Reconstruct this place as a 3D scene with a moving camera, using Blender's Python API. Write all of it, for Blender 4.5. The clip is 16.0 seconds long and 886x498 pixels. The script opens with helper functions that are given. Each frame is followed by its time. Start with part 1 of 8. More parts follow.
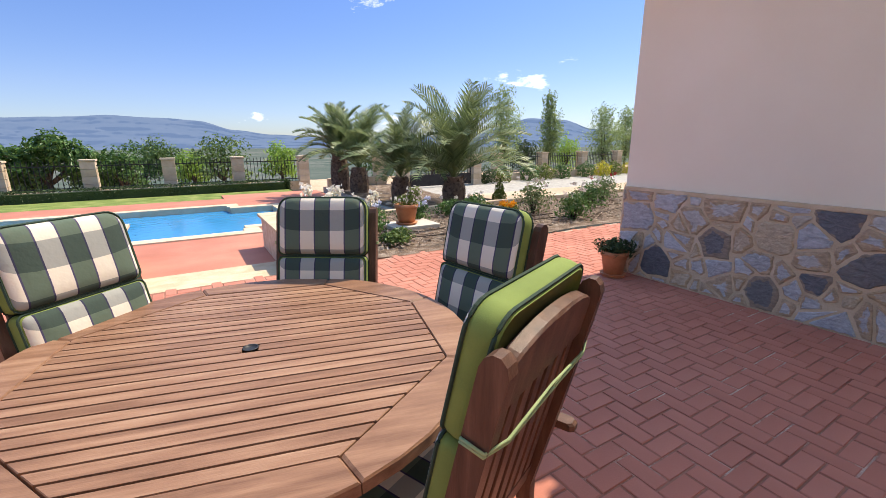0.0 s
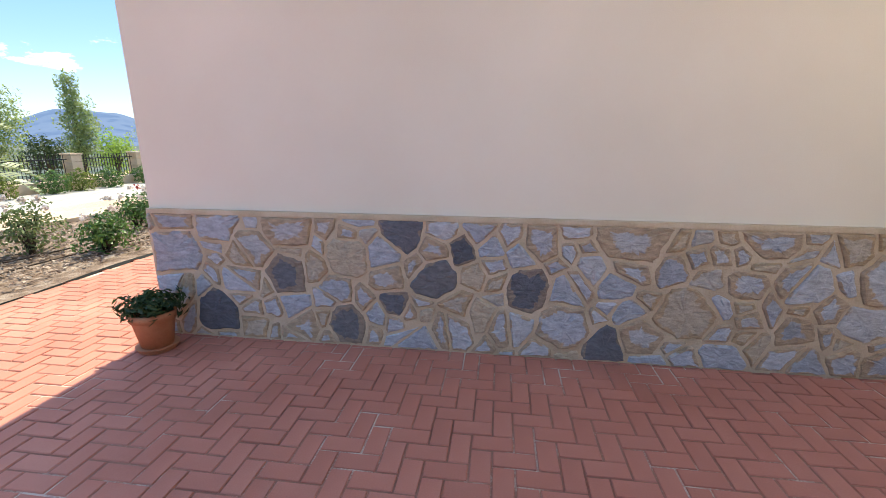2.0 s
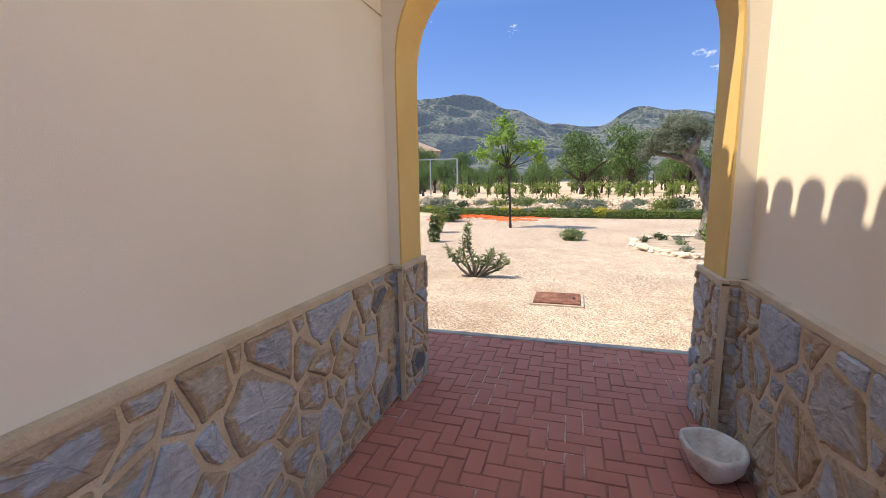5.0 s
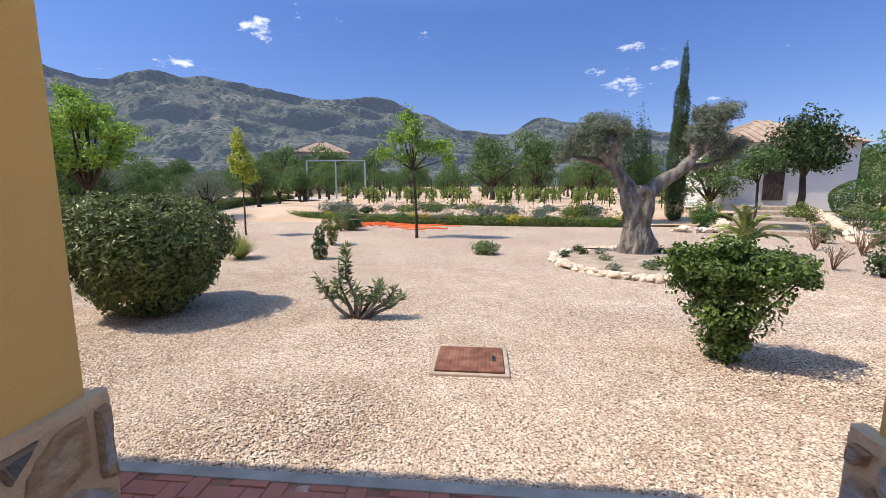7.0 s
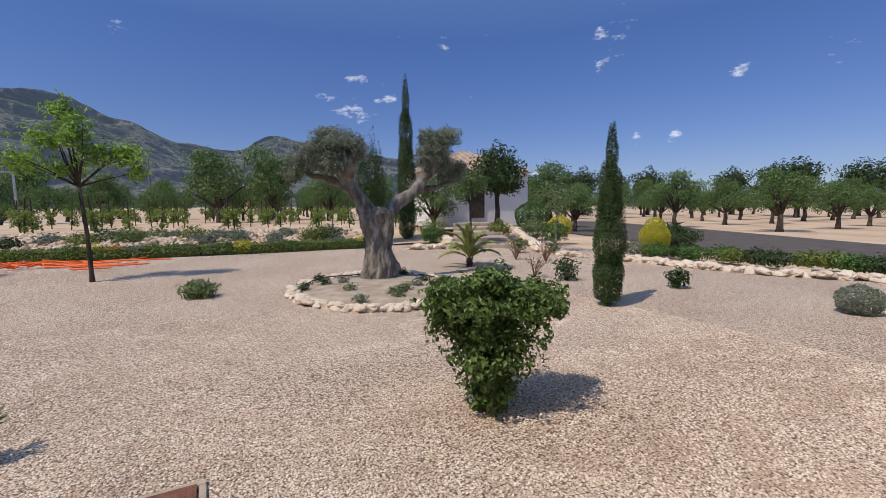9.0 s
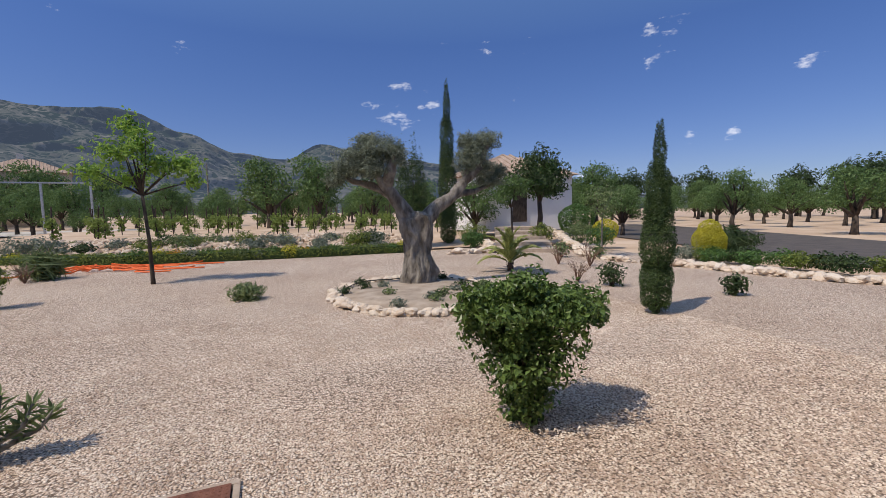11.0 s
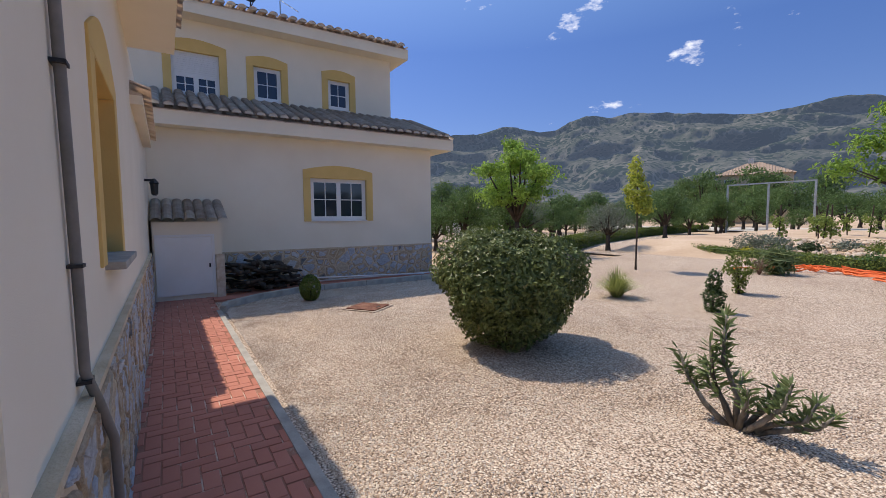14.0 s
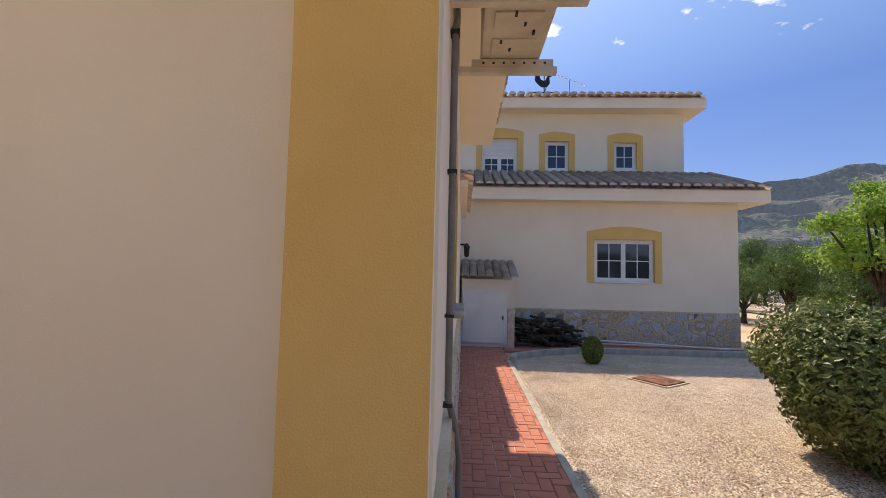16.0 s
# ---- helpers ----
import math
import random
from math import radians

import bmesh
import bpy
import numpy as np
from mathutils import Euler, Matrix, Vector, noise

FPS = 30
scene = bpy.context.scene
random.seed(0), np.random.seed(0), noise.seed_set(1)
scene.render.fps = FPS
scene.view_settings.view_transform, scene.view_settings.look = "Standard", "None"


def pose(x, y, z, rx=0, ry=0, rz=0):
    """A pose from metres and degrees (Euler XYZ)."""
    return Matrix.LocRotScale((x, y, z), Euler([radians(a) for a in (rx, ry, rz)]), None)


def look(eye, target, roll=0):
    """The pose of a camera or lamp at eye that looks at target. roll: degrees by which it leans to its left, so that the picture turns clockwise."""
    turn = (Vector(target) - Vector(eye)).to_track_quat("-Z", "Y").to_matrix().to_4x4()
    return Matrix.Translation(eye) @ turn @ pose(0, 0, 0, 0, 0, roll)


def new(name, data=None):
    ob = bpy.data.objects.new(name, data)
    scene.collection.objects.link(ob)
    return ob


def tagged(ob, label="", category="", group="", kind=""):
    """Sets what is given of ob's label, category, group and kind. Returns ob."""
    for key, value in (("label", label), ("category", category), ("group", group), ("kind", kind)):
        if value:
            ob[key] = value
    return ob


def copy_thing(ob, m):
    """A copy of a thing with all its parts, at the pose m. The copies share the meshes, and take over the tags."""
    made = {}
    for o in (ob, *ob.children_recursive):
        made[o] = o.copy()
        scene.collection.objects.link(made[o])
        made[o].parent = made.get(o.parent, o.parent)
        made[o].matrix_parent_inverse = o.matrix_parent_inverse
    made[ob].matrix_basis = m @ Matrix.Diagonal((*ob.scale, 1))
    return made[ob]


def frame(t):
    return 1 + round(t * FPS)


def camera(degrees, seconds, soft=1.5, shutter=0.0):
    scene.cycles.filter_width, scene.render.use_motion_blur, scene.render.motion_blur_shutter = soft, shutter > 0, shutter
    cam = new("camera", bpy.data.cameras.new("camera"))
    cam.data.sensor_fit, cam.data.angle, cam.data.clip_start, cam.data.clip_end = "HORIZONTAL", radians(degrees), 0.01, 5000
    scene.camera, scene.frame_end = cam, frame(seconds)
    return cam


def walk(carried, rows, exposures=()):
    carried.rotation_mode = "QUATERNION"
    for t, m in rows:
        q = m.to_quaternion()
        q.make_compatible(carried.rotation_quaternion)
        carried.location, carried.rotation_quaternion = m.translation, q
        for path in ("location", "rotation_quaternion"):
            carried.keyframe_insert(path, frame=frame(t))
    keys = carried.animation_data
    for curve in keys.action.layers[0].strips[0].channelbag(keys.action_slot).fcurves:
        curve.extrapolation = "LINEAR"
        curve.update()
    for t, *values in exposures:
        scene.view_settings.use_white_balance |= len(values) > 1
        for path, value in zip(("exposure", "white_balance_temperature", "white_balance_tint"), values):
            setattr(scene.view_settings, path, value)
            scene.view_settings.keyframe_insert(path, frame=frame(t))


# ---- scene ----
cam = camera(92.2, 16.0, 0.75)
ROWS = [
    (0.0, 0.0, 0.0, 1.4, -31.06, -14.17, 0.23),
    (0.5, 0.305, 0.146, 1.402, -49.2, -14.31, -0.38),
    (1.0, 0.672, 0.225, 1.39, -55.76, -14.34, -0.14),
    (1.5, 1.013, 0.356, 1.381, -63.17, -14.71, -0.08),
    (2.0, 1.396, 0.514, 1.396, -82.53, -14.33, -0.27),
    (2.5, 1.766, 0.593, 1.387, -96.68, -10.45, -1.19),
    (3.0, 2.077, 0.669, 1.402, -110.91, -9.89, -0.28),
    (3.5, 2.337, 0.556, 1.41, -126.89, -9.88, -0.79),
    (4.0, 2.583, 0.263, 1.42, -138.84, -9.4, -0.32),
    (4.5, 2.828, -0.073, 1.448, -153.74, -8.94, 0.9),
    (7.0, 2.963, -2.493, 1.454, -174.61, -8.2, -0.02),
    (7.5, 2.912, -2.951, 1.482, -177.54, -7.63, -0.57),
    (8.0, 2.808, -3.313, 1.488, -178.5, -7.12, 0.08),
    (8.5, 2.728, -3.595, 1.485, -193.83, -6.96, 0.45),
    (9.0, 2.622, -3.729, 1.488, -208.31, -5.64, 0.38),
    (11.5, 2.527, -3.752, 1.476, -197.21, -4.57, 1.38),
    (12.0, 2.618, -3.74, 1.473, -181.46, -4.48, 1.45),
    (12.5, 2.76, -3.737, 1.478, -167.44, -4.51, 0.99),
    (13.0, 2.929, -3.717, 1.488, -154.52, -4.54, 1.25),
    (13.5, 3.031, -3.688, 1.506, -139.2, -4.28, 1.31),
    (14.0, 3.026, -3.691, 1.525, -123.03, -4.15, 0.5),
    (14.5, 2.997, -3.699, 1.534, -113.77, -2.83, 0.24),
    (15.0, 2.907, -3.695, 1.569, -108.55, 2.64, -0.22),
    (15.5, 2.854, -3.656, 1.581, -101.41, 3.7, -0.92),
    (16.0, 2.943, -3.498, 1.556, -87.28, 3.55, -1.32),
]
walk(cam, [(t, pose(x, y, z, 90 + pitch, roll, yaw)) for t, x, y, z, yaw, pitch, roll in ROWS],
     [(0.0, 1.3, 7250, 9), (1.0, 1.52, 7300, 9), (1.5, 1.65, 7250, 8), (2.0, 1.8, 7300, 3), (3.0, 1.8, 7500, 0), (4.0, 1.58, 7450, 3), (4.5, 1.45, 7400, 7), (6.8, 1.05, 6850, 11), (7.0, 1.0, 6850, 11), (7.5, 0.68, 6900, 11), (8.0, 0.58, 6900, 11), (9.0, 0.36, 6700, 12),
      (12.0, 0.36, 6650, 12), (13.0, 0.36, 6600, 12), (14.0, 0.66, 6850, 12), (15.0, 0.98, 7350, 12), (16.0, 0.98, 7900, 12)])

# ---- world, sun ----
SUN_ELEV = radians(57.0)
TO_SUN = Vector((math.cos(SUN_ELEV) * 0.972, math.cos(SUN_ELEV) * 0.235, math.sin(SUN_ELEV)))
world = bpy.data.worlds.new("sky")
scene.world = world
world.use_nodes = True
wn, wl = world.node_tree.nodes, world.node_tree.links
wn.clear()
w_out, w_bg, w_sky = wn.new("ShaderNodeOutputWorld"), wn.new("ShaderNodeBackground"), wn.new("ShaderNodeTexSky")
w_sky.sky_type, w_sky.sun_disc, w_sky.sun_elevation = "NISHITA", False, SUN_ELEV
w_sky.altitude = 900.0
w_sky.sun_rotation = math.atan2(TO_SUN.x, TO_SUN.y)
w_sky.air_density, w_sky.dust_density, w_sky.ozone_density = 1.0, 0.7, 3.0
w_bg.inputs["Strength"].default_value = 0.15
# small fair-weather clouds
w_tc, w_map = wn.new("ShaderNodeTexCoord"), wn.new("ShaderNodeMapping")
w_map.inputs["Scale"].default_value = (1.0, 1.0, 2.2)
w_n1, w_r1, w_mix = wn.new("ShaderNodeTexNoise"), wn.new("ShaderNodeValToRGB"), wn.new("ShaderNodeMix")
w_n1.inputs["Scale"].default_value, w_n1.inputs["Detail"].default_value, w_n1.inputs["Roughness"].default_value = 5.2, 8.0, 0.62
w_r1.color_ramp.elements[0].position, w_r1.color_ramp.elements[1].position = 0.635, 0.74
w_mix.data_type = "RGBA"
w_mix.inputs["B"].default_value = (6.2, 6.3, 6.6, 1)
wl.new(w_tc.outputs["Generated"], w_map.inputs["Vector"])
wl.new(w_map.outputs["Vector"], w_n1.inputs["Vector"])
wl.new(w_n1.outputs["Fac"], w_r1.inputs["Fac"])
wl.new(w_r1.outputs["Color"], w_mix.inputs["Factor"])
w_hs = wn.new("ShaderNodeHueSaturation")
w_hs.inputs["Saturation"].default_value, w_hs.inputs["Value"].default_value = 1.12, 0.82
w_tint = wn.new("ShaderNodeMix")
w_tint.data_type, w_tint.blend_type = "RGBA", "MULTIPLY"
w_tint.inputs["Factor"].default_value, w_tint.inputs["B"].default_value = 1.0, (1.0, 0.95, 1.0, 1)
# hazier, dimmer air low over the land; unseen zenith brightened to lift the shade
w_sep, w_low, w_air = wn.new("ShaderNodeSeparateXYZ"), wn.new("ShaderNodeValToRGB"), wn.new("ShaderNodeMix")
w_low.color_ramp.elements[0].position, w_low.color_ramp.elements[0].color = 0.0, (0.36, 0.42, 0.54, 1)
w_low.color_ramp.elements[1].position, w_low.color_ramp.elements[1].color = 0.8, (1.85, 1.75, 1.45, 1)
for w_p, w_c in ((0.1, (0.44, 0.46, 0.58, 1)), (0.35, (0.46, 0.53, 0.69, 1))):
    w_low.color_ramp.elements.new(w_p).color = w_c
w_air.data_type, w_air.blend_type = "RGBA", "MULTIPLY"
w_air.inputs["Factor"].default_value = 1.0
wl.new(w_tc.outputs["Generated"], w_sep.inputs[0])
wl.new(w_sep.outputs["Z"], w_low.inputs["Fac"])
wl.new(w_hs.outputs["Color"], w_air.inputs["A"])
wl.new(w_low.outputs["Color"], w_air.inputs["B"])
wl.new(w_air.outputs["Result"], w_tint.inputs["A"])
wl.new(w_sky.outputs["Color"], w_hs.inputs["Color"])
wl.new(w_tint.outputs["Result"], w_mix.inputs["A"])
wl.new(w_mix.outputs["Result"], w_bg.inputs["Color"])
wl.new(w_bg.outputs["Background"], w_out.inputs["Surface"])
sun_data = bpy.data.lights.new("sun", "SUN")
sun_data.energy, sun_data.angle, sun_data.color = 2.65, radians(0.53), (1.0, 0.92, 0.80)
sun = new("sun", sun_data)
sun.matrix_basis = look(TO_SUN * 40, (0, 0, 0))

# ---- materials ----
MATS = {}


def material(name, rough=0.8, metal=0.0):
    m = bpy.data.materials.new(name)
    m.use_nodes = True
    nt = m.node_tree
    b = nt.nodes["Principled BSDF"]
    b.inputs["Roughness"].default_value, b.inputs["Metallic"].default_value = rough, metal
    b.inputs["Specular IOR Level"].default_value = 0.3
    MATS[name] = m
    return m, nt, b


def rgb(c):
    return (c[0], c[1], c[2], 1.0)


def mottled(name, stops, scale=6.0, detail=6.0, rough=0.85, bump=0.3, bump_scale=60.0, island=0.0, random_ob=0.0, coords="Object", metal=0.0, stretch=(1, 1, 1), distance=0.01):
    """Colour stops along a two-scale noise, shifted piece by piece, with a fine bump."""
    m, nt, b = material(name, rough, metal)
    n, l = nt.nodes, nt.links
    tc, mp = n.new("ShaderNodeTexCoord"), n.new("ShaderNodeMapping")
    mp.inputs["Scale"].default_value = stretch
    l.new(tc.outputs[coords], mp.inputs["Vector"])
    big, fine, add = n.new("ShaderNodeTexNoise"), n.new("ShaderNodeTexNoise"), n.new("ShaderNodeMath")
    big.inputs["Scale"].default_value, big.inputs["Detail"].default_value = scale, detail
    fine.inputs["Scale"].default_value, fine.inputs["Detail"].default_value = bump_scale, 4.0
    for t in (big, fine):
        l.new(mp.outputs["Vector"], t.inputs["Vector"])
    add.operation = "MULTIPLY_ADD"
    add.inputs[1].default_value = 0.25
    l.new(fine.outputs["Fac"], add.inputs[0])
    off = n.new("ShaderNodeMath")
    off.operation = "SUBTRACT"
    off.inputs[1].default_value = 0.125
    l.new(big.outputs["Fac"], off.inputs[0])
    l.new(off.outputs[0], add.inputs[2])
    value = add.outputs[0]
    for amount, node, out in ((island, "ShaderNodeNewGeometry", "Random Per Island"), (random_ob, "ShaderNodeObjectInfo", "Random")):
        if amount:
            src, ma, sb = n.new(node), n.new("ShaderNodeMath"), n.new("ShaderNodeMath")
            sb.operation, ma.operation = "SUBTRACT", "MULTIPLY_ADD"
            sb.inputs[1].default_value, ma.inputs[1].default_value = 0.5, amount
            l.new(src.outputs[out], sb.inputs[0])
            l.new(sb.outputs[0], ma.inputs[0])
            l.new(value, ma.inputs[2])
            value = ma.outputs[0]
    ramp = n.new("ShaderNodeValToRGB")
    el = ramp.color_ramp.elements
    el[0].position, el[0].color = stops[0][0], rgb(stops[0][1])
    el[1].position, el[1].color = stops[-1][0], rgb(stops[-1][1])
    for p, c in stops[1:-1]:
        e = el.new(p)
        e.color = rgb(c)
    l.new(value, ramp.inputs["Fac"])
    l.new(ramp.outputs["Color"], b.inputs["Base Color"])
    if bump:
        bp = n.new("ShaderNodeBump")
        bp.inputs["Strength"].default_value, bp.inputs["Distance"].default_value = bump, distance
        l.new(fine.outputs["Fac"], bp.inputs["Height"])
        l.new(bp.outputs["Normal"], b.inputs["Normal"])
    return m


def foliage(name, dark, light, through_light=0.35, rough=0.55, warm=None):
    """Leaves: each leaf its own shade, lit through from behind."""
    m, nt, b = material(name, rough)
    n, l = nt.nodes, nt.links
    geo, tc, noise_t, add, ramp = n.new("ShaderNodeNewGeometry"), n.new("ShaderNodeTexCoord"), n.new("ShaderNodeTexNoise"), n.new("ShaderNodeMath"), n.new("ShaderNodeValToRGB")
    noise_t.inputs["Scale"].default_value = 3.0
    l.new(tc.outputs["Object"], noise_t.inputs["Vector"])
    add.operation = "MULTIPLY_ADD"
    add.inputs[1].default_value = 0.5
    l.new(geo.outputs["Random Per Island"], add.inputs[0])
    half = n.new("ShaderNodeMath")
    half.operation = "MULTIPLY"
    half.inputs[1].default_value = 0.5
    l.new(noise_t.outputs["Fac"], half.inputs[0])
    l.new(half.outputs[0], add.inputs[2])
    el = ramp.color_ramp.elements
    el[0].position, el[0].color = 0.15, rgb(dark)
    el[1].position, el[1].color = 0.75, rgb(light)
    if warm:
        e = el.new(0.82)
        e.color = rgb(warm)
    l.new(add.outputs[0], ramp.inputs["Fac"])
    l.new(ramp.outputs["Color"], b.inputs["Base Color"])
    tr, mx = n.new("ShaderNodeBsdfTranslucent"), n.new("ShaderNodeMixShader")
    l.new(ramp.outputs["Color"], tr.inputs["Color"])
    mx.inputs["Fac"].default_value = through_light
    l.new(b.outputs["BSDF"], mx.inputs[1])
    l.new(tr.outputs["BSDF"], mx.inputs[2])
    l.new(mx.outputs["Shader"], n["Material Output"].inputs["Surface"])
    return m


M_PLASTER = mottled("cream_plaster", [(0.3, (0.78, 0.70, 0.56)), (0.7, (0.84, 0.76, 0.62))], 1.2, 5, 0.9, 0.25, 240, distance=0.004)
M_OCHRE = mottled("ochre_paint", [(0.3, (0.68, 0.455, 0.155)), (0.7, (0.76, 0.525, 0.195))], 2.0, 5, 0.85, 0.5, 160, distance=0.006)
M_WHITE = mottled("white_paint", [(0.3, (0.72, 0.71, 0.69)), (0.7, (0.80, 0.79, 0.77))], 2.0, 4, 0.6, 0.1, 120, distance=0.003)
M_WHITEWASH = mottled("whitewash", [(0.3, (0.74, 0.72, 0.68)), (0.7, (0.82, 0.80, 0.76))], 1.0, 4, 0.9, 0.2, 60)
M_MORTAR = mottled("buff_mortar", [(0.3, (0.50, 0.39, 0.26)), (0.5, (0.60, 0.48, 0.33)), (0.7, (0.68, 0.56, 0.41))], 5, 6, 0.95, 0.6, 90)


def stone_material(name, colours, rust_most):
    """Crazy-laid slate, each piece its own shade; many rusty towards their broken edges."""
    m, nt, b = material(name, 0.75)
    n, l = nt.nodes, nt.links

    def math_node(op, *args):
        q = n.new("ShaderNodeMath")
        q.operation = op
        for i, a in enumerate(args):
            if isinstance(a, float):
                q.inputs[i].default_value = a
            else:
                l.new(a, q.inputs[i])
        return q.outputs[0]

    tc, info, rim = n.new("ShaderNodeTexCoord"), n.new("ShaderNodeObjectInfo"), n.new("ShaderNodeAttribute")
    rim.attribute_name = "rim"
    big, fine, mp = n.new("ShaderNodeTexNoise"), n.new("ShaderNodeTexNoise"), n.new("ShaderNodeMapping")
    mp.inputs["Scale"].default_value = (1, 1, 2.2)
    shift = n.new("ShaderNodeVectorMath")
    shift.operation = "ADD"
    l.new(tc.outputs["Object"], shift.inputs[0])
    l.new(info.outputs["Location"], shift.inputs[1])
    l.new(shift.outputs[0], mp.inputs["Vector"])
    big.inputs["Scale"].default_value, big.inputs["Detail"].default_value = 9.0, 6.0
    fine.inputs["Scale"].default_value, fine.inputs["Detail"].default_value, fine.inputs["Roughness"].default_value = 17.0, 9.0, 0.7
    l.new(shift.outputs[0], big.inputs["Vector"])
    l.new(mp.outputs["Vector"], fine.inputs["Vector"])
    v = math_node("ADD", info.outputs["Random"], math_node("MULTIPLY", math_node("SUBTRACT", big.outputs["Fac"], 0.5), 0.16))
    ramp = n.new("ShaderNodeValToRGB")
    el = ramp.color_ramp.elements
    el[0].position, el[0].color = 0.0, rgb(colours[0])
    el[1].position, el[1].color = 1.0, rgb(colours[-1])
    for k, c in enumerate(colours[1:-1]):
        e = el.new((k + 1) / (len(colours) - 1))
        e.color = rgb(c)
    l.new(v, ramp.inputs["Fac"])
    limit = math_node("MULTIPLY_ADD", math_node("FRACT", math_node("MULTIPLY", info.outputs["Random"], 7.31)), 0.9, 0.28)
    near = math_node("ADD", rim.outputs["Fac"], math_node("MULTIPLY", math_node("SUBTRACT", big.outputs["Fac"], 0.5), 1.5))
    rust = math_node("MULTIPLY", math_node("SUBTRACT", near, limit), 7.0)
    clampn = n.new("ShaderNodeClamp")
    clampn.inputs["Max"].default_value = rust_most
    l.new(rust, clampn.inputs["Value"])
    rmix = n.new("ShaderNodeMix")
    rmix.data_type = "RGBA"
    rmix.inputs["B"].default_value = (0.47, 0.33, 0.19, 1)
    l.new(clampn.outputs[0], rmix.inputs["Factor"])
    l.new(ramp.outputs["Color"], rmix.inputs["A"])
    mx = n.new("ShaderNodeMix")
    mx.data_type, mx.blend_type = "RGBA", "OVERLAY"
    mx.inputs["Factor"].default_value = 0.75
    l.new(rmix.outputs["Result"], mx.inputs["A"])
    l.new(fine.outputs["Fac"], mx.inputs["B"])
    l.new(mx.outputs["Result"], b.inputs["Base Color"])
    bp = n.new("ShaderNodeBump")
    bp.inputs["Strength"].default_value, bp.inputs["Distance"].default_value = 1.0, 0.02
    l.new(fine.outputs["Fac"], bp.inputs["Height"])
    l.new(bp.outputs["Normal"], b.inputs["Normal"])
    return m


M_STONE = stone_material("rough_slate_stone", [(0.34, 0.35, 0.37), (0.43, 0.45, 0.48), (0.52, 0.54, 0.57), (0.46, 0.48, 0.51), (0.40, 0.42, 0.45), (0.56, 0.57, 0.58), (0.47, 0.46, 0.44), (0.52, 0.44, 0.33), (0.54, 0.43, 0.29)], 0.85)
M_DARKSTONE = stone_material("dark_slate_stone", [(0.11, 0.115, 0.13), (0.16, 0.165, 0.18), (0.21, 0.20, 0.19)], 0.45)
PAVER = [(0.2, (0.37, 0.135, 0.09)), (0.5, (0.47, 0.18, 0.125)), (0.8, (0.56, 0.235, 0.165))]
M_PAVER = mottled("red_clay_paver", PAVER, 1.3, 6, 0.8, 0.35, 130, random_ob=0.15, distance=0.004)
M_PAVER_STUFF = mottled("red_clay_paver_joined", PAVER, 1.3, 6, 0.8, 0.35, 130, island=0.15, distance=0.004)
M_JOINT = mottled("sandy_joint", [(0.3, (0.24, 0.10, 0.07)), (0.54, (0.34, 0.16, 0.11)), (0.66, (0.60, 0.47, 0.38))], 2.2, 6, 0.95, 0.4, 120)


def gravel():
    """Two-centimetre crushed stone: every stone its own tint and height."""
    m, nt, b = material("crushed_gravel", 0.95)
    n, l = nt.nodes, nt.links
    tc, vo, big, ramp = n.new("ShaderNodeTexCoord"), n.new("ShaderNodeTexVoronoi"), n.new("ShaderNodeTexNoise"), n.new("ShaderNodeValToRGB")
    vo.inputs["Scale"].default_value = 58.0
    big.inputs["Scale"].default_value, big.inputs["Detail"].default_value = 0.45, 7.0
    for t in (vo, big):
        l.new(tc.outputs["Object"], t.inputs["Vector"])
    sep, ma = n.new("ShaderNodeSeparateColor"), n.new("ShaderNodeMath")
    l.new(vo.outputs["Color"], sep.inputs[0])
    ma.operation = "MULTIPLY_ADD"
    ma.inputs[1].default_value = 0.62
    l.new(sep.outputs[0], ma.inputs[0])
    h = n.new("ShaderNodeMath")
    h.operation = "MULTIPLY"
    h.inputs[1].default_value = 0.5
    l.new(big.outputs["Fac"], h.inputs[0])
    l.new(h.outputs[0], ma.inputs[2])
    el = ramp.color_ramp.elements
    el[0].position, el[0].color = 0.12, (0.265, 0.182, 0.127, 1)
    el[1].position, el[1].color = 0.90, (0.80, 0.69, 0.565, 1)
    for p, c in ((0.35, (0.50, 0.37, 0.275)), (0.6, (0.64, 0.505, 0.39))):
        e = el.new(p)
        e.color = rgb(c)
    l.new(ma.outputs[0], ramp.inputs["Fac"])
    # earth shows between the stones
    gap, soil = n.new("ShaderNodeMapRange"), n.new("ShaderNodeMix")
    gap.inputs["From Min"].default_value, gap.inputs["From Max"].default_value = 0.42, 0.74
    soil.data_type = "RGBA"
    soil.inputs["B"].default_value = (0.15, 0.105, 0.075, 1)
    l.new(vo.outputs["Distance"], gap.inputs["Value"])
    l.new(gap.outputs["Result"], soil.inputs["Factor"])
    l.new(ramp.outputs["Color"], soil.inputs["A"])
    l.new(soil.outputs["Result"], b.inputs["Base Color"])
    bp = n.new("ShaderNodeBump")
    bp.invert = True
    bp.inputs["Strength"].default_value, bp.inputs["Distance"].default_value = 0.6, 0.02
    l.new(vo.outputs["Distance"], bp.inputs["Height"])
    l.new(bp.outputs["Normal"], b.inputs["Normal"])
    return m


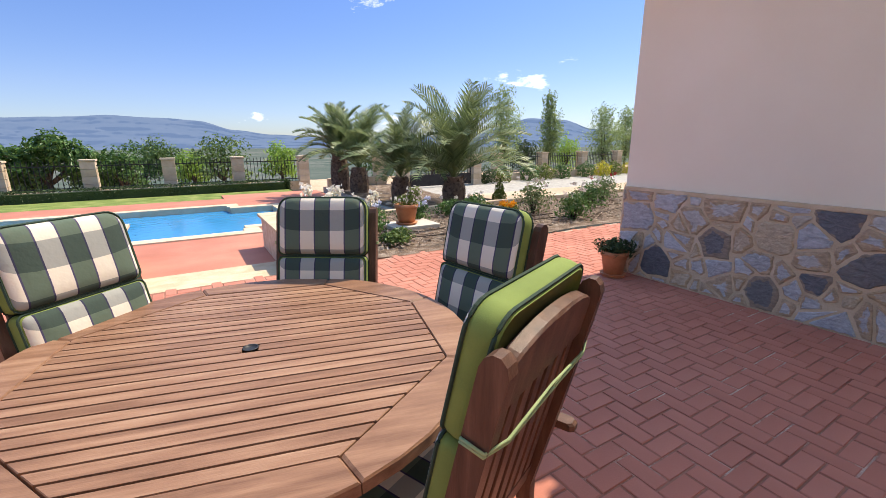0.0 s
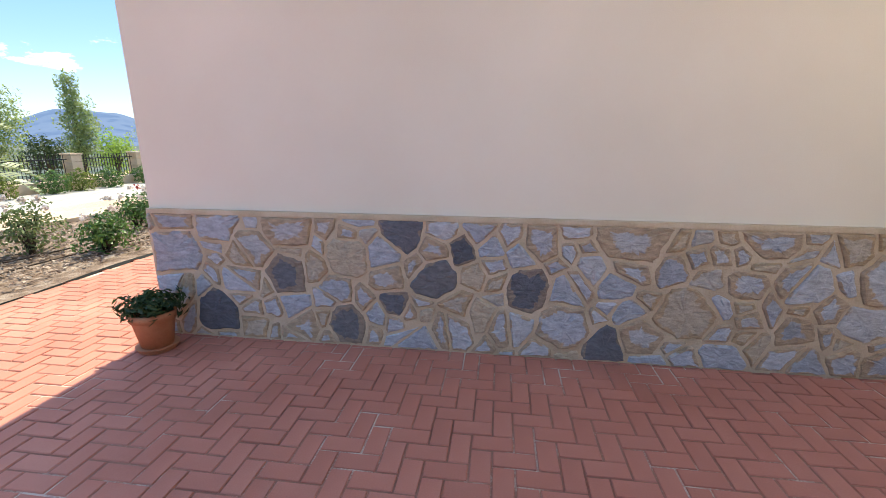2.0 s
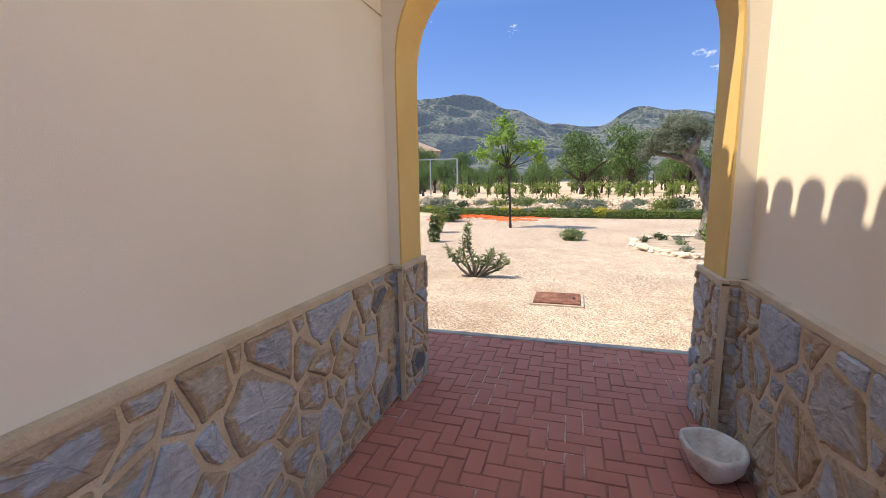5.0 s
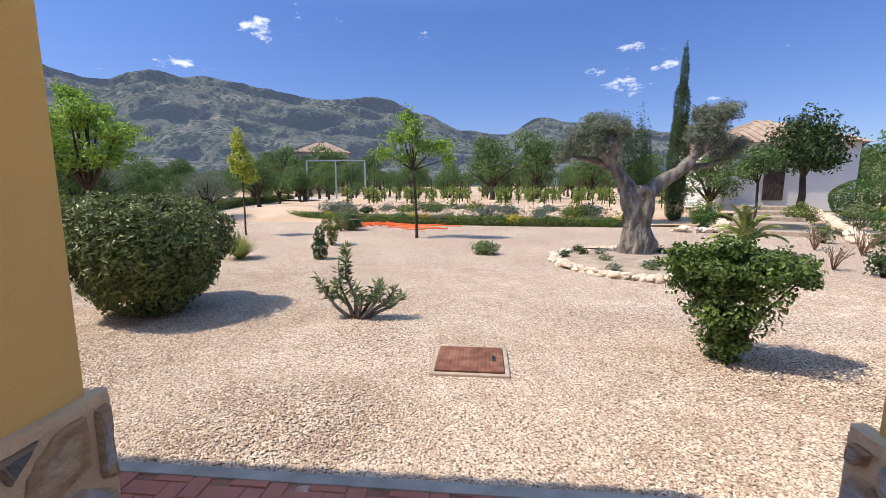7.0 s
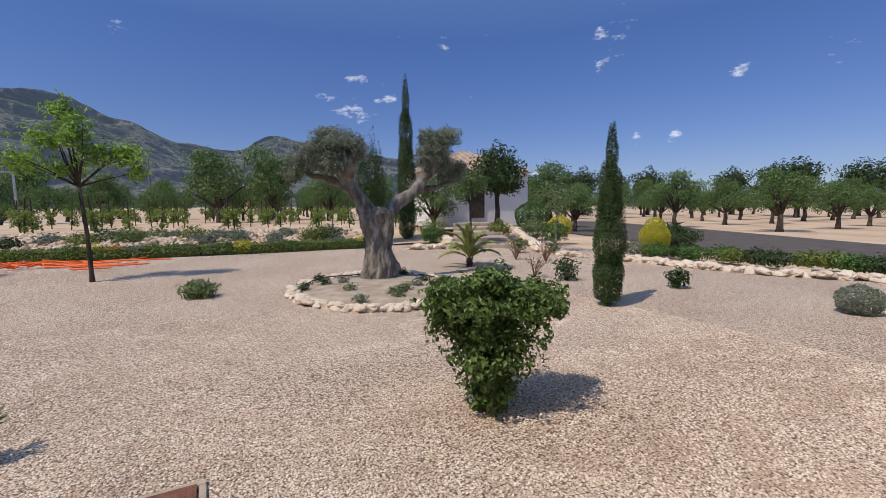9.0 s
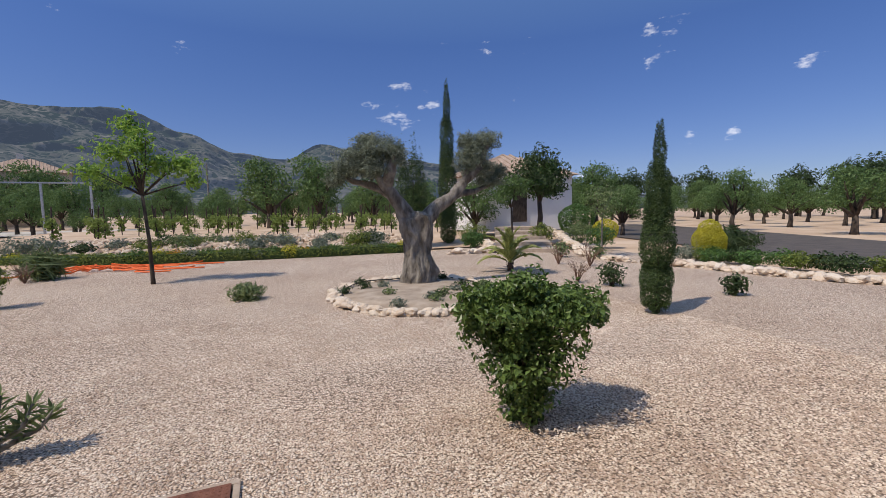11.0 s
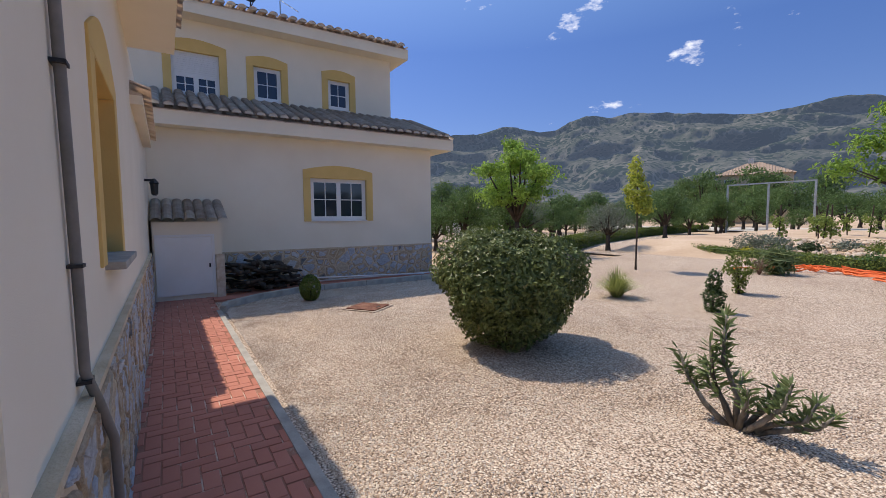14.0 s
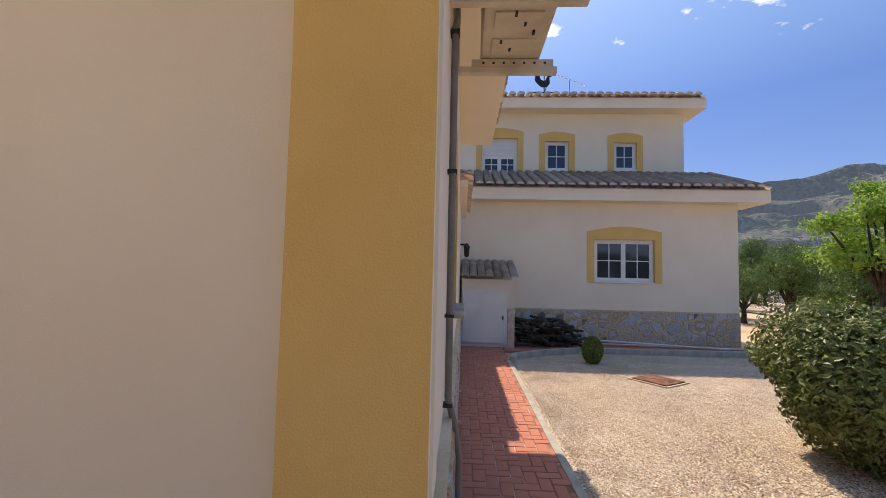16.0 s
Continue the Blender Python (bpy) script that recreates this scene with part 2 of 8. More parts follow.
M_GRAVEL = gravel()
M_PEBBLE = mottled("loose_pebbles", [(0.2, (0.39, 0.28, 0.205)), (0.5, (0.60, 0.475, 0.37)), (0.8, (0.80, 0.70, 0.58))], 3, 4, 0.9, 0, 40, island=0.6)
M_EARTH = mottled("tilled_earth", [(0.3, (0.42, 0.29, 0.19)), (0.5, (0.52, 0.38, 0.26)), (0.7, (0.60, 0.46, 0.33))], 0.35, 8, 0.95, 0.8, 8, distance=0.05)
M_BEDSOIL = mottled("bark_and_soil", [(0.3, (0.10, 0.065, 0.045)), (0.5, (0.20, 0.14, 0.10)), (0.72, (0.36, 0.29, 0.23))], 6, 8, 0.95, 1.0, 50, distance=0.03)
M_ASPHALT = mottled("asphalt_road", [(0.3, (0.075, 0.065, 0.058)), (0.7, (0.12, 0.10, 0.085))], 1.5, 6, 0.9, 0.5, 90)
M_CONCRETE = mottled("pale_concrete", [(0.3, (0.48, 0.44, 0.38)), (0.7, (0.62, 0.57, 0.49))], 1.5, 7, 0.9, 0.35, 70)
M_KERB = mottled("concrete_kerb", [(0.3, (0.30, 0.28, 0.25)), (0.7, (0.46, 0.43, 0.38))], 6, 7, 0.9, 0.4, 80)
M_LIMESTONE = mottled("limestone_boulder", [(0.2, (0.38, 0.27, 0.18)), (0.5, (0.57, 0.44, 0.32)), (0.8, (0.68, 0.59, 0.48))], 8, 6, 0.9, 0.6, 30, island=0.4, random_ob=0.3)
M_SANDBLOCK = mottled("sandstone_block", [(0.3, (0.50, 0.38, 0.25)), (0.7, (0.64, 0.52, 0.38))], 4, 6, 0.9, 0.5, 40, random_ob=0.25)
M_TILE = mottled("clay_roof_tile", [(0.2, (0.44, 0.33, 0.25)), (0.5, (0.62, 0.52, 0.43)), (0.8, (0.78, 0.71, 0.62))], 4, 6, 0.85, 0.4, 40, island=0.4, random_ob=0.3)
M_OLDTILE = mottled("weathered_brown_tile", [(0.2, (0.26, 0.19, 0.14)), (0.5, (0.38, 0.28, 0.21)), (0.8, (0.46, 0.36, 0.28))], 3, 6, 0.9, 0.4, 30, random_ob=0.25)
M_COVERFRAME = mottled("tan_cement", [(0.3, (0.36, 0.28, 0.21)), (0.7, (0.47, 0.38, 0.30))], 8, 6, 0.95, 0.5, 80)
M_TEAK = mottled("oiled_hardwood", [(0.25, (0.15, 0.072, 0.042)), (0.5, (0.25, 0.132, 0.08)), (0.75, (0.35, 0.205, 0.13))], 5, 7, 0.5, 0.25, 60, random_ob=0.18, stretch=(0.6, 6, 6), distance=0.003)
M_TERRACOTTA = mottled("terracotta", [(0.3, (0.42, 0.16, 0.075)), (0.7, (0.55, 0.24, 0.12))], 6, 5, 0.8, 0.2, 60)
M_BARK = mottled("grey_bark", [(0.3, (0.085, 0.072, 0.058)), (0.5, (0.20, 0.178, 0.15)), (0.75, (0.36, 0.33, 0.285))], 9, 8, 0.95, 1.0, 30, stretch=(1, 1, 0.35), distance=0.03)
M_DARKBARK = mottled("dark_bark", [(0.3, (0.035, 0.026, 0.02)), (0.7, (0.11, 0.085, 0.065))], 9, 6, 0.95, 0.8, 30, stretch=(1, 1, 0.4))
M_PALMTRUNK = mottled("palm_boot_bark", [(0.3, (0.06, 0.04, 0.03)), (0.7, (0.20, 0.14, 0.10))], 12, 6, 0.95, 1.0, 30, island=0.3)
M_IRON = mottled("black_iron", [(0.3, (0.015, 0.015, 0.017)), (0.7, (0.03, 0.03, 0.032))], 8, 3, 0.5, 0.1, 60)
M_GALV = mottled("galvanised_steel", [(0.3, (0.32, 0.34, 0.35)), (0.7, (0.46, 0.48, 0.49))], 8, 4, 0.5, 0.1, 60, metal=0.4)
M_RUST = mottled("rusty_iron_plate", [(0.3, (0.12, 0.05, 0.035)), (0.5, (0.20, 0.085, 0.055)), (0.72, (0.30, 0.15, 0.10))], 9, 8, 0.85, 0.5, 120)
M_PVC = mottled("grey_cable", [(0.3, (0.16, 0.15, 0.13)), (0.7, (0.23, 0.21, 0.19))], 9, 4, 0.6, 0.1, 60)
M_ORANGE = mottled("orange_netting", [(0.3, (0.75, 0.11, 0.02)), (0.7, (0.9, 0.20, 0.05))], 9, 4, 0.6, 0.2, 60)
M_GREENCLOTH = mottled("lime_green_cloth", [(0.3, (0.13, 0.18, 0.045)), (0.7, (0.20, 0.26, 0.065))], 8, 4, 0.85, 0.3, 400, distance=0.002)
M_DARKGREEN = mottled("dark_green_piping", [(0.3, (0.02, 0.04, 0.028)), (0.7, (0.035, 0.06, 0.04))], 8, 4, 0.85, 0.3, 300, distance=0.002)
M_STRAP = mottled("pale_green_strap", [(0.3, (0.22, 0.29, 0.14)), (0.7, (0.32, 0.40, 0.21))], 8, 4, 0.8, 0.2, 300, distance=0.002)
M_LAWN = mottled("lawn_ground", [(0.3, (0.10, 0.15, 0.03)), (0.5, (0.17, 0.22, 0.05)), (0.7, (0.27, 0.29, 0.09))], 2.5, 8, 0.9, 0.8, 60)
M_PLAIN = mottled("valley_floor", [(0.3, (0.16, 0.17, 0.12)), (0.5, (0.25, 0.25, 0.19)), (0.7, (0.40, 0.37, 0.30))], 0.006, 9, 1.0, 0, 0.05)
F_OLIVE = foliage("olive_leaves", (0.07, 0.09, 0.05), (0.29, 0.32, 0.225), 0.25)
F_SHRUB = foliage("glossy_shrub_leaves", (0.03, 0.075, 0.02), (0.13, 0.24, 0.06), 0.3, 0.4)
F_BRIGHT = foliage("bright_shrub_leaves", (0.035, 0.07, 0.02), (0.18, 0.27, 0.07), 0.28, 0.35)
F_VIBURNUM = foliage("dense_bush_leaves", (0.035, 0.058, 0.02), (0.24, 0.29, 0.10), 0.25, 0.42, warm=(0.34, 0.32, 0.15))
F_TREE = foliage("young_tree_leaves", (0.12, 0.22, 0.04), (0.36, 0.52, 0.1), 0.45)
F_ALMOND = foliage("orchard_leaves", (0.05, 0.1, 0.03), (0.17, 0.26, 0.08), 0.3)
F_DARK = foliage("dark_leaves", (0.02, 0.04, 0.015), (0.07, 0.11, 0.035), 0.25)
F_CYPRESS = foliage("cypress_foliage", (0.02, 0.045, 0.015), (0.09, 0.14, 0.04), 0.2)
F_PALM = foliage("palm_fronds", (0.06, 0.095, 0.04), (0.23, 0.29, 0.12), 0.3, 0.45)
F_YELLOW = foliage("golden_shrub_leaves", (0.30, 0.30, 0.03), (0.70, 0.62, 0.06), 0.35)
F_GREY = foliage("silver_shrub_leaves", (0.10, 0.13, 0.09), (0.26, 0.29, 0.22), 0.25)
F_POPLAR = foliage("poplar_leaves", (0.14, 0.21, 0.07), (0.36, 0.45, 0.19), 0.45)
F_HEDGE = foliage("hedge_leaves", (0.05, 0.08, 0.018), (0.24, 0.30, 0.06), 0.3, warm=(0.36, 0.33, 0.07))
F_VINE = foliage("vine_leaves", (0.09, 0.14, 0.03), (0.28, 0.36, 0.09), 0.45)
F_OLEANDER = foliage("oleander_leaves", (0.08, 0.12, 0.05), (0.22, 0.28, 0.11), 0.3)
F_WHITEROSE = foliage("white_petals", (0.72, 0.66, 0.52), (0.85, 0.82, 0.74), 0.3)
F_REDROSE = foliage("red_petals", (0.35, 0.02, 0.03), (0.5, 0.06, 0.07), 0.3)
F_ORANGEFLOWER = foliage("orange_petals", (0.75, 0.22, 0.02), (0.85, 0.50, 0.03), 0.3)
F_LILAC = foliage("lilac_white_petals", (0.50, 0.50, 0.72), (0.78, 0.78, 0.84), 0.3)
F_BARKCHIP = foliage("bark_chips", (0.10, 0.065, 0.045), (0.42, 0.34, 0.27), 0.0, 0.9)
M_CHAIRWOOD = mottled("dark_stained_hardwood", [(0.25, (0.055, 0.026, 0.017)), (0.5, (0.095, 0.046, 0.03)), (0.75, (0.16, 0.085, 0.056))], 5, 7, 0.45, 0.25, 60, random_ob=0.15, stretch=(6, 6, 0.6), distance=0.003)
F_SAPLING = foliage("yellow_sapling_leaves", (0.24, 0.29, 0.04), (0.58, 0.60, 0.11), 0.45)
F_BLADE = foliage("grass_blades", (0.16, 0.20, 0.05), (0.46, 0.48, 0.17), 0.4)
F_FLOWER = foliage("pale_petals", (0.55, 0.45, 0.40), (0.8, 0.75, 0.7), 0.3)


def plaid():
    """Checked woven cloth: dark green, grey-blue and cream bands both ways."""
    m, nt, b = material("checked_cloth", 0.9)
    n, l = nt.nodes, nt.links
    tc, sep = n.new("ShaderNodeTexCoord"), n.new("ShaderNodeSeparateXYZ")
    l.new(tc.outputs["Object"], sep.inputs[0])

    def bands(out, width, shift):
        a, f = n.new("ShaderNodeMath"), n.new("ShaderNodeMath")
        a.operation, f.operation = "MULTIPLY_ADD", "FRACT"
        a.inputs[1].default_value, a.inputs[2].default_value = 1.0 / width, shift
        l.new(out, a.inputs[0])
        l.new(a.outputs[0], f.inputs[0])
        return f.outputs[0]

    across = bands(sep.outputs["X"], 0.148, 10.28)
    hgt = n.new("ShaderNodeMath")
    hgt.operation = "ADD"
    l.new(sep.outputs["Y"], hgt.inputs[0])
    l.new(sep.outputs["Z"], hgt.inputs[1])
    along = bands(hgt.outputs[0], 0.15, 10.1)
    ramp = n.new("ShaderNodeValToRGB")
    ramp.color_ramp.interpolation = "CONSTANT"
    el = ramp.color_ramp.elements
    el[0].position, el[0].color = 0.0, (0.10, 0.135, 0.10, 1)
    el[1].position, el[1].color = 0.46, (0.07, 0.06, 0.12, 1)
    for p, c in ((0.50, (0.70, 0.63, 0.53)), (0.96, (0.07, 0.06, 0.12))):
        e = el.new(p)
        e.color = rgb(c)
    l.new(across, ramp.inputs["Fac"])
    r2 = n.new("ShaderNodeValToRGB")
    r2.color_ramp.interpolation = "CONSTANT"
    el = r2.color_ramp.elements
    el[0].position, el[0].color = 0.0, (0.38, 0.44, 0.50, 1)
    el[1].position, el[1].color = 0.5, (1, 1, 1, 1)
    l.new(along, r2.inputs["Fac"])
    mx = n.new("ShaderNodeMix")
    mx.data_type, mx.blend_type = "RGBA", "MULTIPLY"
    mx.inputs["Factor"].default_value = 0.9
    l.new(ramp.outputs["Color"], mx.inputs["A"])
    l.new(r2.outputs["Color"], mx.inputs["B"])
    l.new(mx.outputs["Result"], b.inputs["Base Color"])
    nz, bp = n.new("ShaderNodeTexNoise"), n.new("ShaderNodeBump")
    nz.inputs["Scale"].default_value = 40
    l.new(tc.outputs["Object"], nz.inputs["Vector"])
    bp.inputs["Strength"].default_value, bp.inputs["Distance"].default_value = 0.3, 0.006
    l.new(nz.outputs["Fac"], bp.inputs["Height"])
    l.new(bp.outputs["Normal"], b.inputs["Normal"])
    return m


M_PLAID = plaid()


def glass(name, tint):
    m, nt, b = material(name, 0.05)
    b.inputs["Base Color"].default_value = rgb(tint)
    b.inputs["Specular IOR Level"].default_value = 0.8
    return m


M_PANE = glass("window_glass", (0.02, 0.03, 0.045))


def pool_water():
    m, nt, b = material("pool_water", 0.04)
    n, l = nt.nodes, nt.links
    b.inputs["Base Color"].default_value = (0.03, 0.27, 0.56, 1)
    b.inputs["Specular IOR Level"].default_value = 0.5
    nz, bp = n.new("ShaderNodeTexNoise"), n.new("ShaderNodeBump")
    nz.inputs["Scale"].default_value, nz.inputs["Detail"].default_value = 5.0, 3.0
    tc = n.new("ShaderNodeTexCoord")
    l.new(tc.outputs["Object"], nz.inputs["Vector"])
    bp.inputs["Strength"].default_value, bp.inputs["Distance"].default_value = 0.25, 0.03
    l.new(nz.outputs["Fac"], bp.inputs["Height"])
    l.new(bp.outputs["Normal"], b.inputs["Normal"])
    return m


M_WATER = pool_water()


def hill(name, stops, scale, haze, haze_amount, pines=0.0):
    """Hillside: scrub, bare rock and dotted pines; the distant air is part of its colour."""
    m, nt, b = material(name, 1.0)
    b.inputs["Specular IOR Level"].default_value = 0.0
    n, l = nt.nodes, nt.links
    tc = n.new("ShaderNodeTexCoord")
    a, f, ad = n.new("ShaderNodeTexNoise"), n.new("ShaderNodeTexNoise"), n.new("ShaderNodeMath")
    a.inputs["Scale"].default_value, a.inputs["Detail"].default_value, a.inputs["Roughness"].default_value = scale, 12, 0.7
    f.inputs["Scale"].default_value, f.inputs["Detail"].default_value = scale * 7, 6
    l.new(tc.outputs["Object"], a.inputs["Vector"])
    l.new(tc.outputs["Object"], f.inputs["Vector"])
    ad.operation = "MULTIPLY_ADD"
    ad.inputs[1].default_value = 0.35
    l.new(f.outputs["Fac"], ad.inputs[0])
    l.new(a.outputs["Fac"], ad.inputs[2])
    ramp = n.new("ShaderNodeValToRGB")
    el = ramp.color_ramp.elements
    el[0].position, el[0].color = stops[0][0], rgb(stops[0][1])
    el[1].position, el[1].color = stops[-1][0], rgb(stops[-1][1])
    for p, c in stops[1:-1]:
        e = el.new(p)
        e.color = rgb(c)
    l.new(ad.outputs[0], ramp.inputs["Fac"])
    colour = ramp.outputs["Color"]
    if pines:
        # crowns of single pines, thicker in some stretches than in others
        dots, wood, lim, cover, mixed = n.new("ShaderNodeTexVoronoi"), n.new("ShaderNodeTexNoise"), n.new("ShaderNodeMath"), n.new("ShaderNodeMapRange"), n.new("ShaderNodeMix")
        dots.inputs["Scale"].default_value = pines
        wood.inputs["Scale"].default_value, wood.inputs["Detail"].default_value = scale * 0.5, 5
        l.new(tc.outputs["Object"], dots.inputs["Vector"])
        l.new(tc.outputs["Object"], wood.inputs["Vector"])
        lim.operation = "MULTIPLY_ADD"
        lim.inputs[1].default_value, lim.inputs[2].default_value = -1.5, 0.72
        l.new(wood.outputs["Fac"], lim.inputs[0])
        total = n.new("ShaderNodeMath")
        total.operation = "ADD"
        l.new(dots.outputs["Distance"], total.inputs[0])
        l.new(lim.outputs[0], total.inputs[1])
        cover.inputs["From Min"].default_value, cover.inputs["From Max"].default_value = 0.36, 0.50
        cover.inputs["To Min"].default_value, cover.inputs["To Max"].default_value = 1.0, 0.0
        l.new(total.outputs[0], cover.inputs["Value"])
        mixed.data_type = "RGBA"
        mixed.inputs["B"].default_value = (0.022, 0.034, 0.014, 1)
        l.new(cover.outputs["Result"], mixed.inputs["Factor"])
        l.new(colour, mixed.inputs["A"])
        colour = mixed.outputs["Result"]
    l.new(colour, b.inputs["Base Color"])
    # distant haze painted in: a flat bluish glow mixed over the surface colour
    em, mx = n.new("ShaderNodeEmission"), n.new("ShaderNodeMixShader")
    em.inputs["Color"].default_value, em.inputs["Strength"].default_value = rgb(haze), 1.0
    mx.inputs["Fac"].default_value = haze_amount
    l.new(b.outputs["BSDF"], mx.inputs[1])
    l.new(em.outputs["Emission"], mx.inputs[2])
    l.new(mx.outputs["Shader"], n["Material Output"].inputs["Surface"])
    return m


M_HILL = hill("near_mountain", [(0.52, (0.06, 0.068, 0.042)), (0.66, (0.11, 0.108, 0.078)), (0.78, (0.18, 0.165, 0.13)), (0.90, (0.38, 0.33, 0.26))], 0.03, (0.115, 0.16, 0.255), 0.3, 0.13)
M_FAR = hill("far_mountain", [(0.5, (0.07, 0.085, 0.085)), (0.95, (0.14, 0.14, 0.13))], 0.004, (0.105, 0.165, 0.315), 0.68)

# ---- mesh helpers ----


def thing(name, label, category, m=None, group="", kind=""):
    ob = new(name)
    ob.empty_display_size = 0.1
    if m is not None:
        ob.matrix_basis = m
    return tagged(ob, label, category, group, kind)


def finish(bm, name, smooth=False):
    me = bpy.data.meshes.new(name)
    bm.normal_update()
    bm.to_mesh(me)
    bm.free()
    if smooth:
        me.polygons.foreach_set("use_smooth", [True] * len(me.polygons))
    return me


def part(name, bm, mat, parent=None, label="", smooth=False):
    me = bm if isinstance(bm, bpy.types.Mesh) else finish(bm, name, smooth)
    if mat is not None and not me.materials:
        me.materials.append(mat)
    ob = new(name, me)
    if parent is not None:
        ob.parent = parent
    return tagged(ob, label)


def structure(name, bm, mat, label, category, smooth=False, kind="structure"):
    return tagged(part(name, bm, mat, None, "", smooth), label, category, "", kind)


def box(bm, x0, x1, y0, y1, z0, z1, bevel=0.0):
    t = bmesh.new()
    bmesh.ops.create_cube(t, size=1.0, matrix=Matrix.Translation(((x0 + x1) / 2, (y0 + y1) / 2, (z0 + z1) / 2)) @ Matrix.Diagonal((abs(x1 - x0), abs(y1 - y0), abs(z1 - z0), 1)))
    if bevel:
        bmesh.ops.bevel(t, geom=t.edges[:], offset=bevel, segments=2, affect="EDGES", profile=0.7)
    me = bpy.data.meshes.new("tmp")
    t.to_mesh(me)
    t.free()
    bm.from_mesh(me)
    bpy.data.meshes.remove(me)
    return bm


def boxes(*args, bevel=0.0):
    bm = bmesh.new()
    for a in args:
        box(bm, *a, bevel=bevel)
    return bm


def tube(bm, pts, radii, sides=8, cap=True):
    rings = []
    pts = [Vector(p) for p in pts]
    for i, p in enumerate(pts):
        d = (pts[min(i + 1, len(pts) - 1)] - pts[max(i - 1, 0)]).normalized()
        u = d.cross(Vector((0, 0, 1)) if abs(d.z) < 0.95 else Vector((1, 0, 0))).normalized()
        v = d.cross(u)
        r = radii[i] if isinstance(radii, (list, tuple)) else radii
        rings.append([bm.verts.new(p + (u * math.cos(a) + v * math.sin(a)) * r) for a in (2 * math.pi * k / sides for k in range(sides))])
    for a, b in zip(rings, rings[1:]):
        for k in range(sides):
            bm.faces.new((a[k], a[(k + 1) % sides], b[(k + 1) % sides], b[k]))
    if cap:
        bm.faces.new(rings[0][::-1])
        bm.faces.new(rings[-1])
    return bm


def lathe(bm, profile, sides=24, centre=(0, 0, 0)):
    rings = []
    for r, z in profile:
        rings.append([bm.verts.new((centre[0] + r * math.cos(2 * math.pi * k / sides), centre[1] + r * math.sin(2 * math.pi * k / sides), centre[2] + z)) for k in range(sides)])
    for a, b in zip(rings, rings[1:]):
        for k in range(sides):
            bm.faces.new((a[k], a[(k + 1) % sides], b[(k + 1) % sides], b[k]))
    bm.faces.new(rings[0][::-1])
    bm.faces.new(rings[-1])
    return bm


def prism(bm, poly, origin, u, v, w, depth, chamfer=0.0):
    """A flat polygon in the plane (u, v) at origin, raised by depth along w, its front edge drawn in by chamfer."""
    c = Vector((sum(p[0] for p in poly) / len(poly), sum(p[1] for p in poly) / len(poly)))
    place = lambda q, d: origin + u * q[0] + v * q[1] + w * d
    back = [bm.verts.new(place(p, 0)) for p in poly]
    bm.faces.new(back[::-1])
    rings = [back]
    if chamfer:
        rings.append([bm.verts.new(place(p, depth - chamfer)) for p in poly])
    inner = []
    for p in poly:
        d = c - Vector(p)
        inner.append(Vector(p) + d * min(0.4, chamfer * 1.2 / max(d.length, 1e-4)))
    rings.append([bm.verts.new(place(p, depth)) for p in inner])
    k = len(poly)
    for a, b in zip(rings, rings[1:]):
        for i in range(k):
            bm.faces.new((a[i], a[(i + 1) % k], b[(i + 1) % k], b[i]))
    bm.faces.new(rings[-1])
    return bm


def clip_half(poly, p, nrm):
    out = []
    for i, a in enumerate(poly):
        b = poly[(i + 1) % len(poly)]
        da, db = (a[0] - p[0]) * nrm[0] + (a[1] - p[1]) * nrm[1], (b[0] - p[0]) * nrm[0] + (b[1] - p[1]) * nrm[1]
        if da <= 0:
            out.append(a)
        if da * db < 0:
            t = da / (da - db)
            out.append((a[0] + (b[0] - a[0]) * t, a[1] + (b[1] - a[1]) * t))
    return out


def area_of(poly):
    return 0.5 * abs(sum(p[0] * q[1] - q[0] * p[1] for p, q in zip(poly, poly[1:] + poly[:1])))


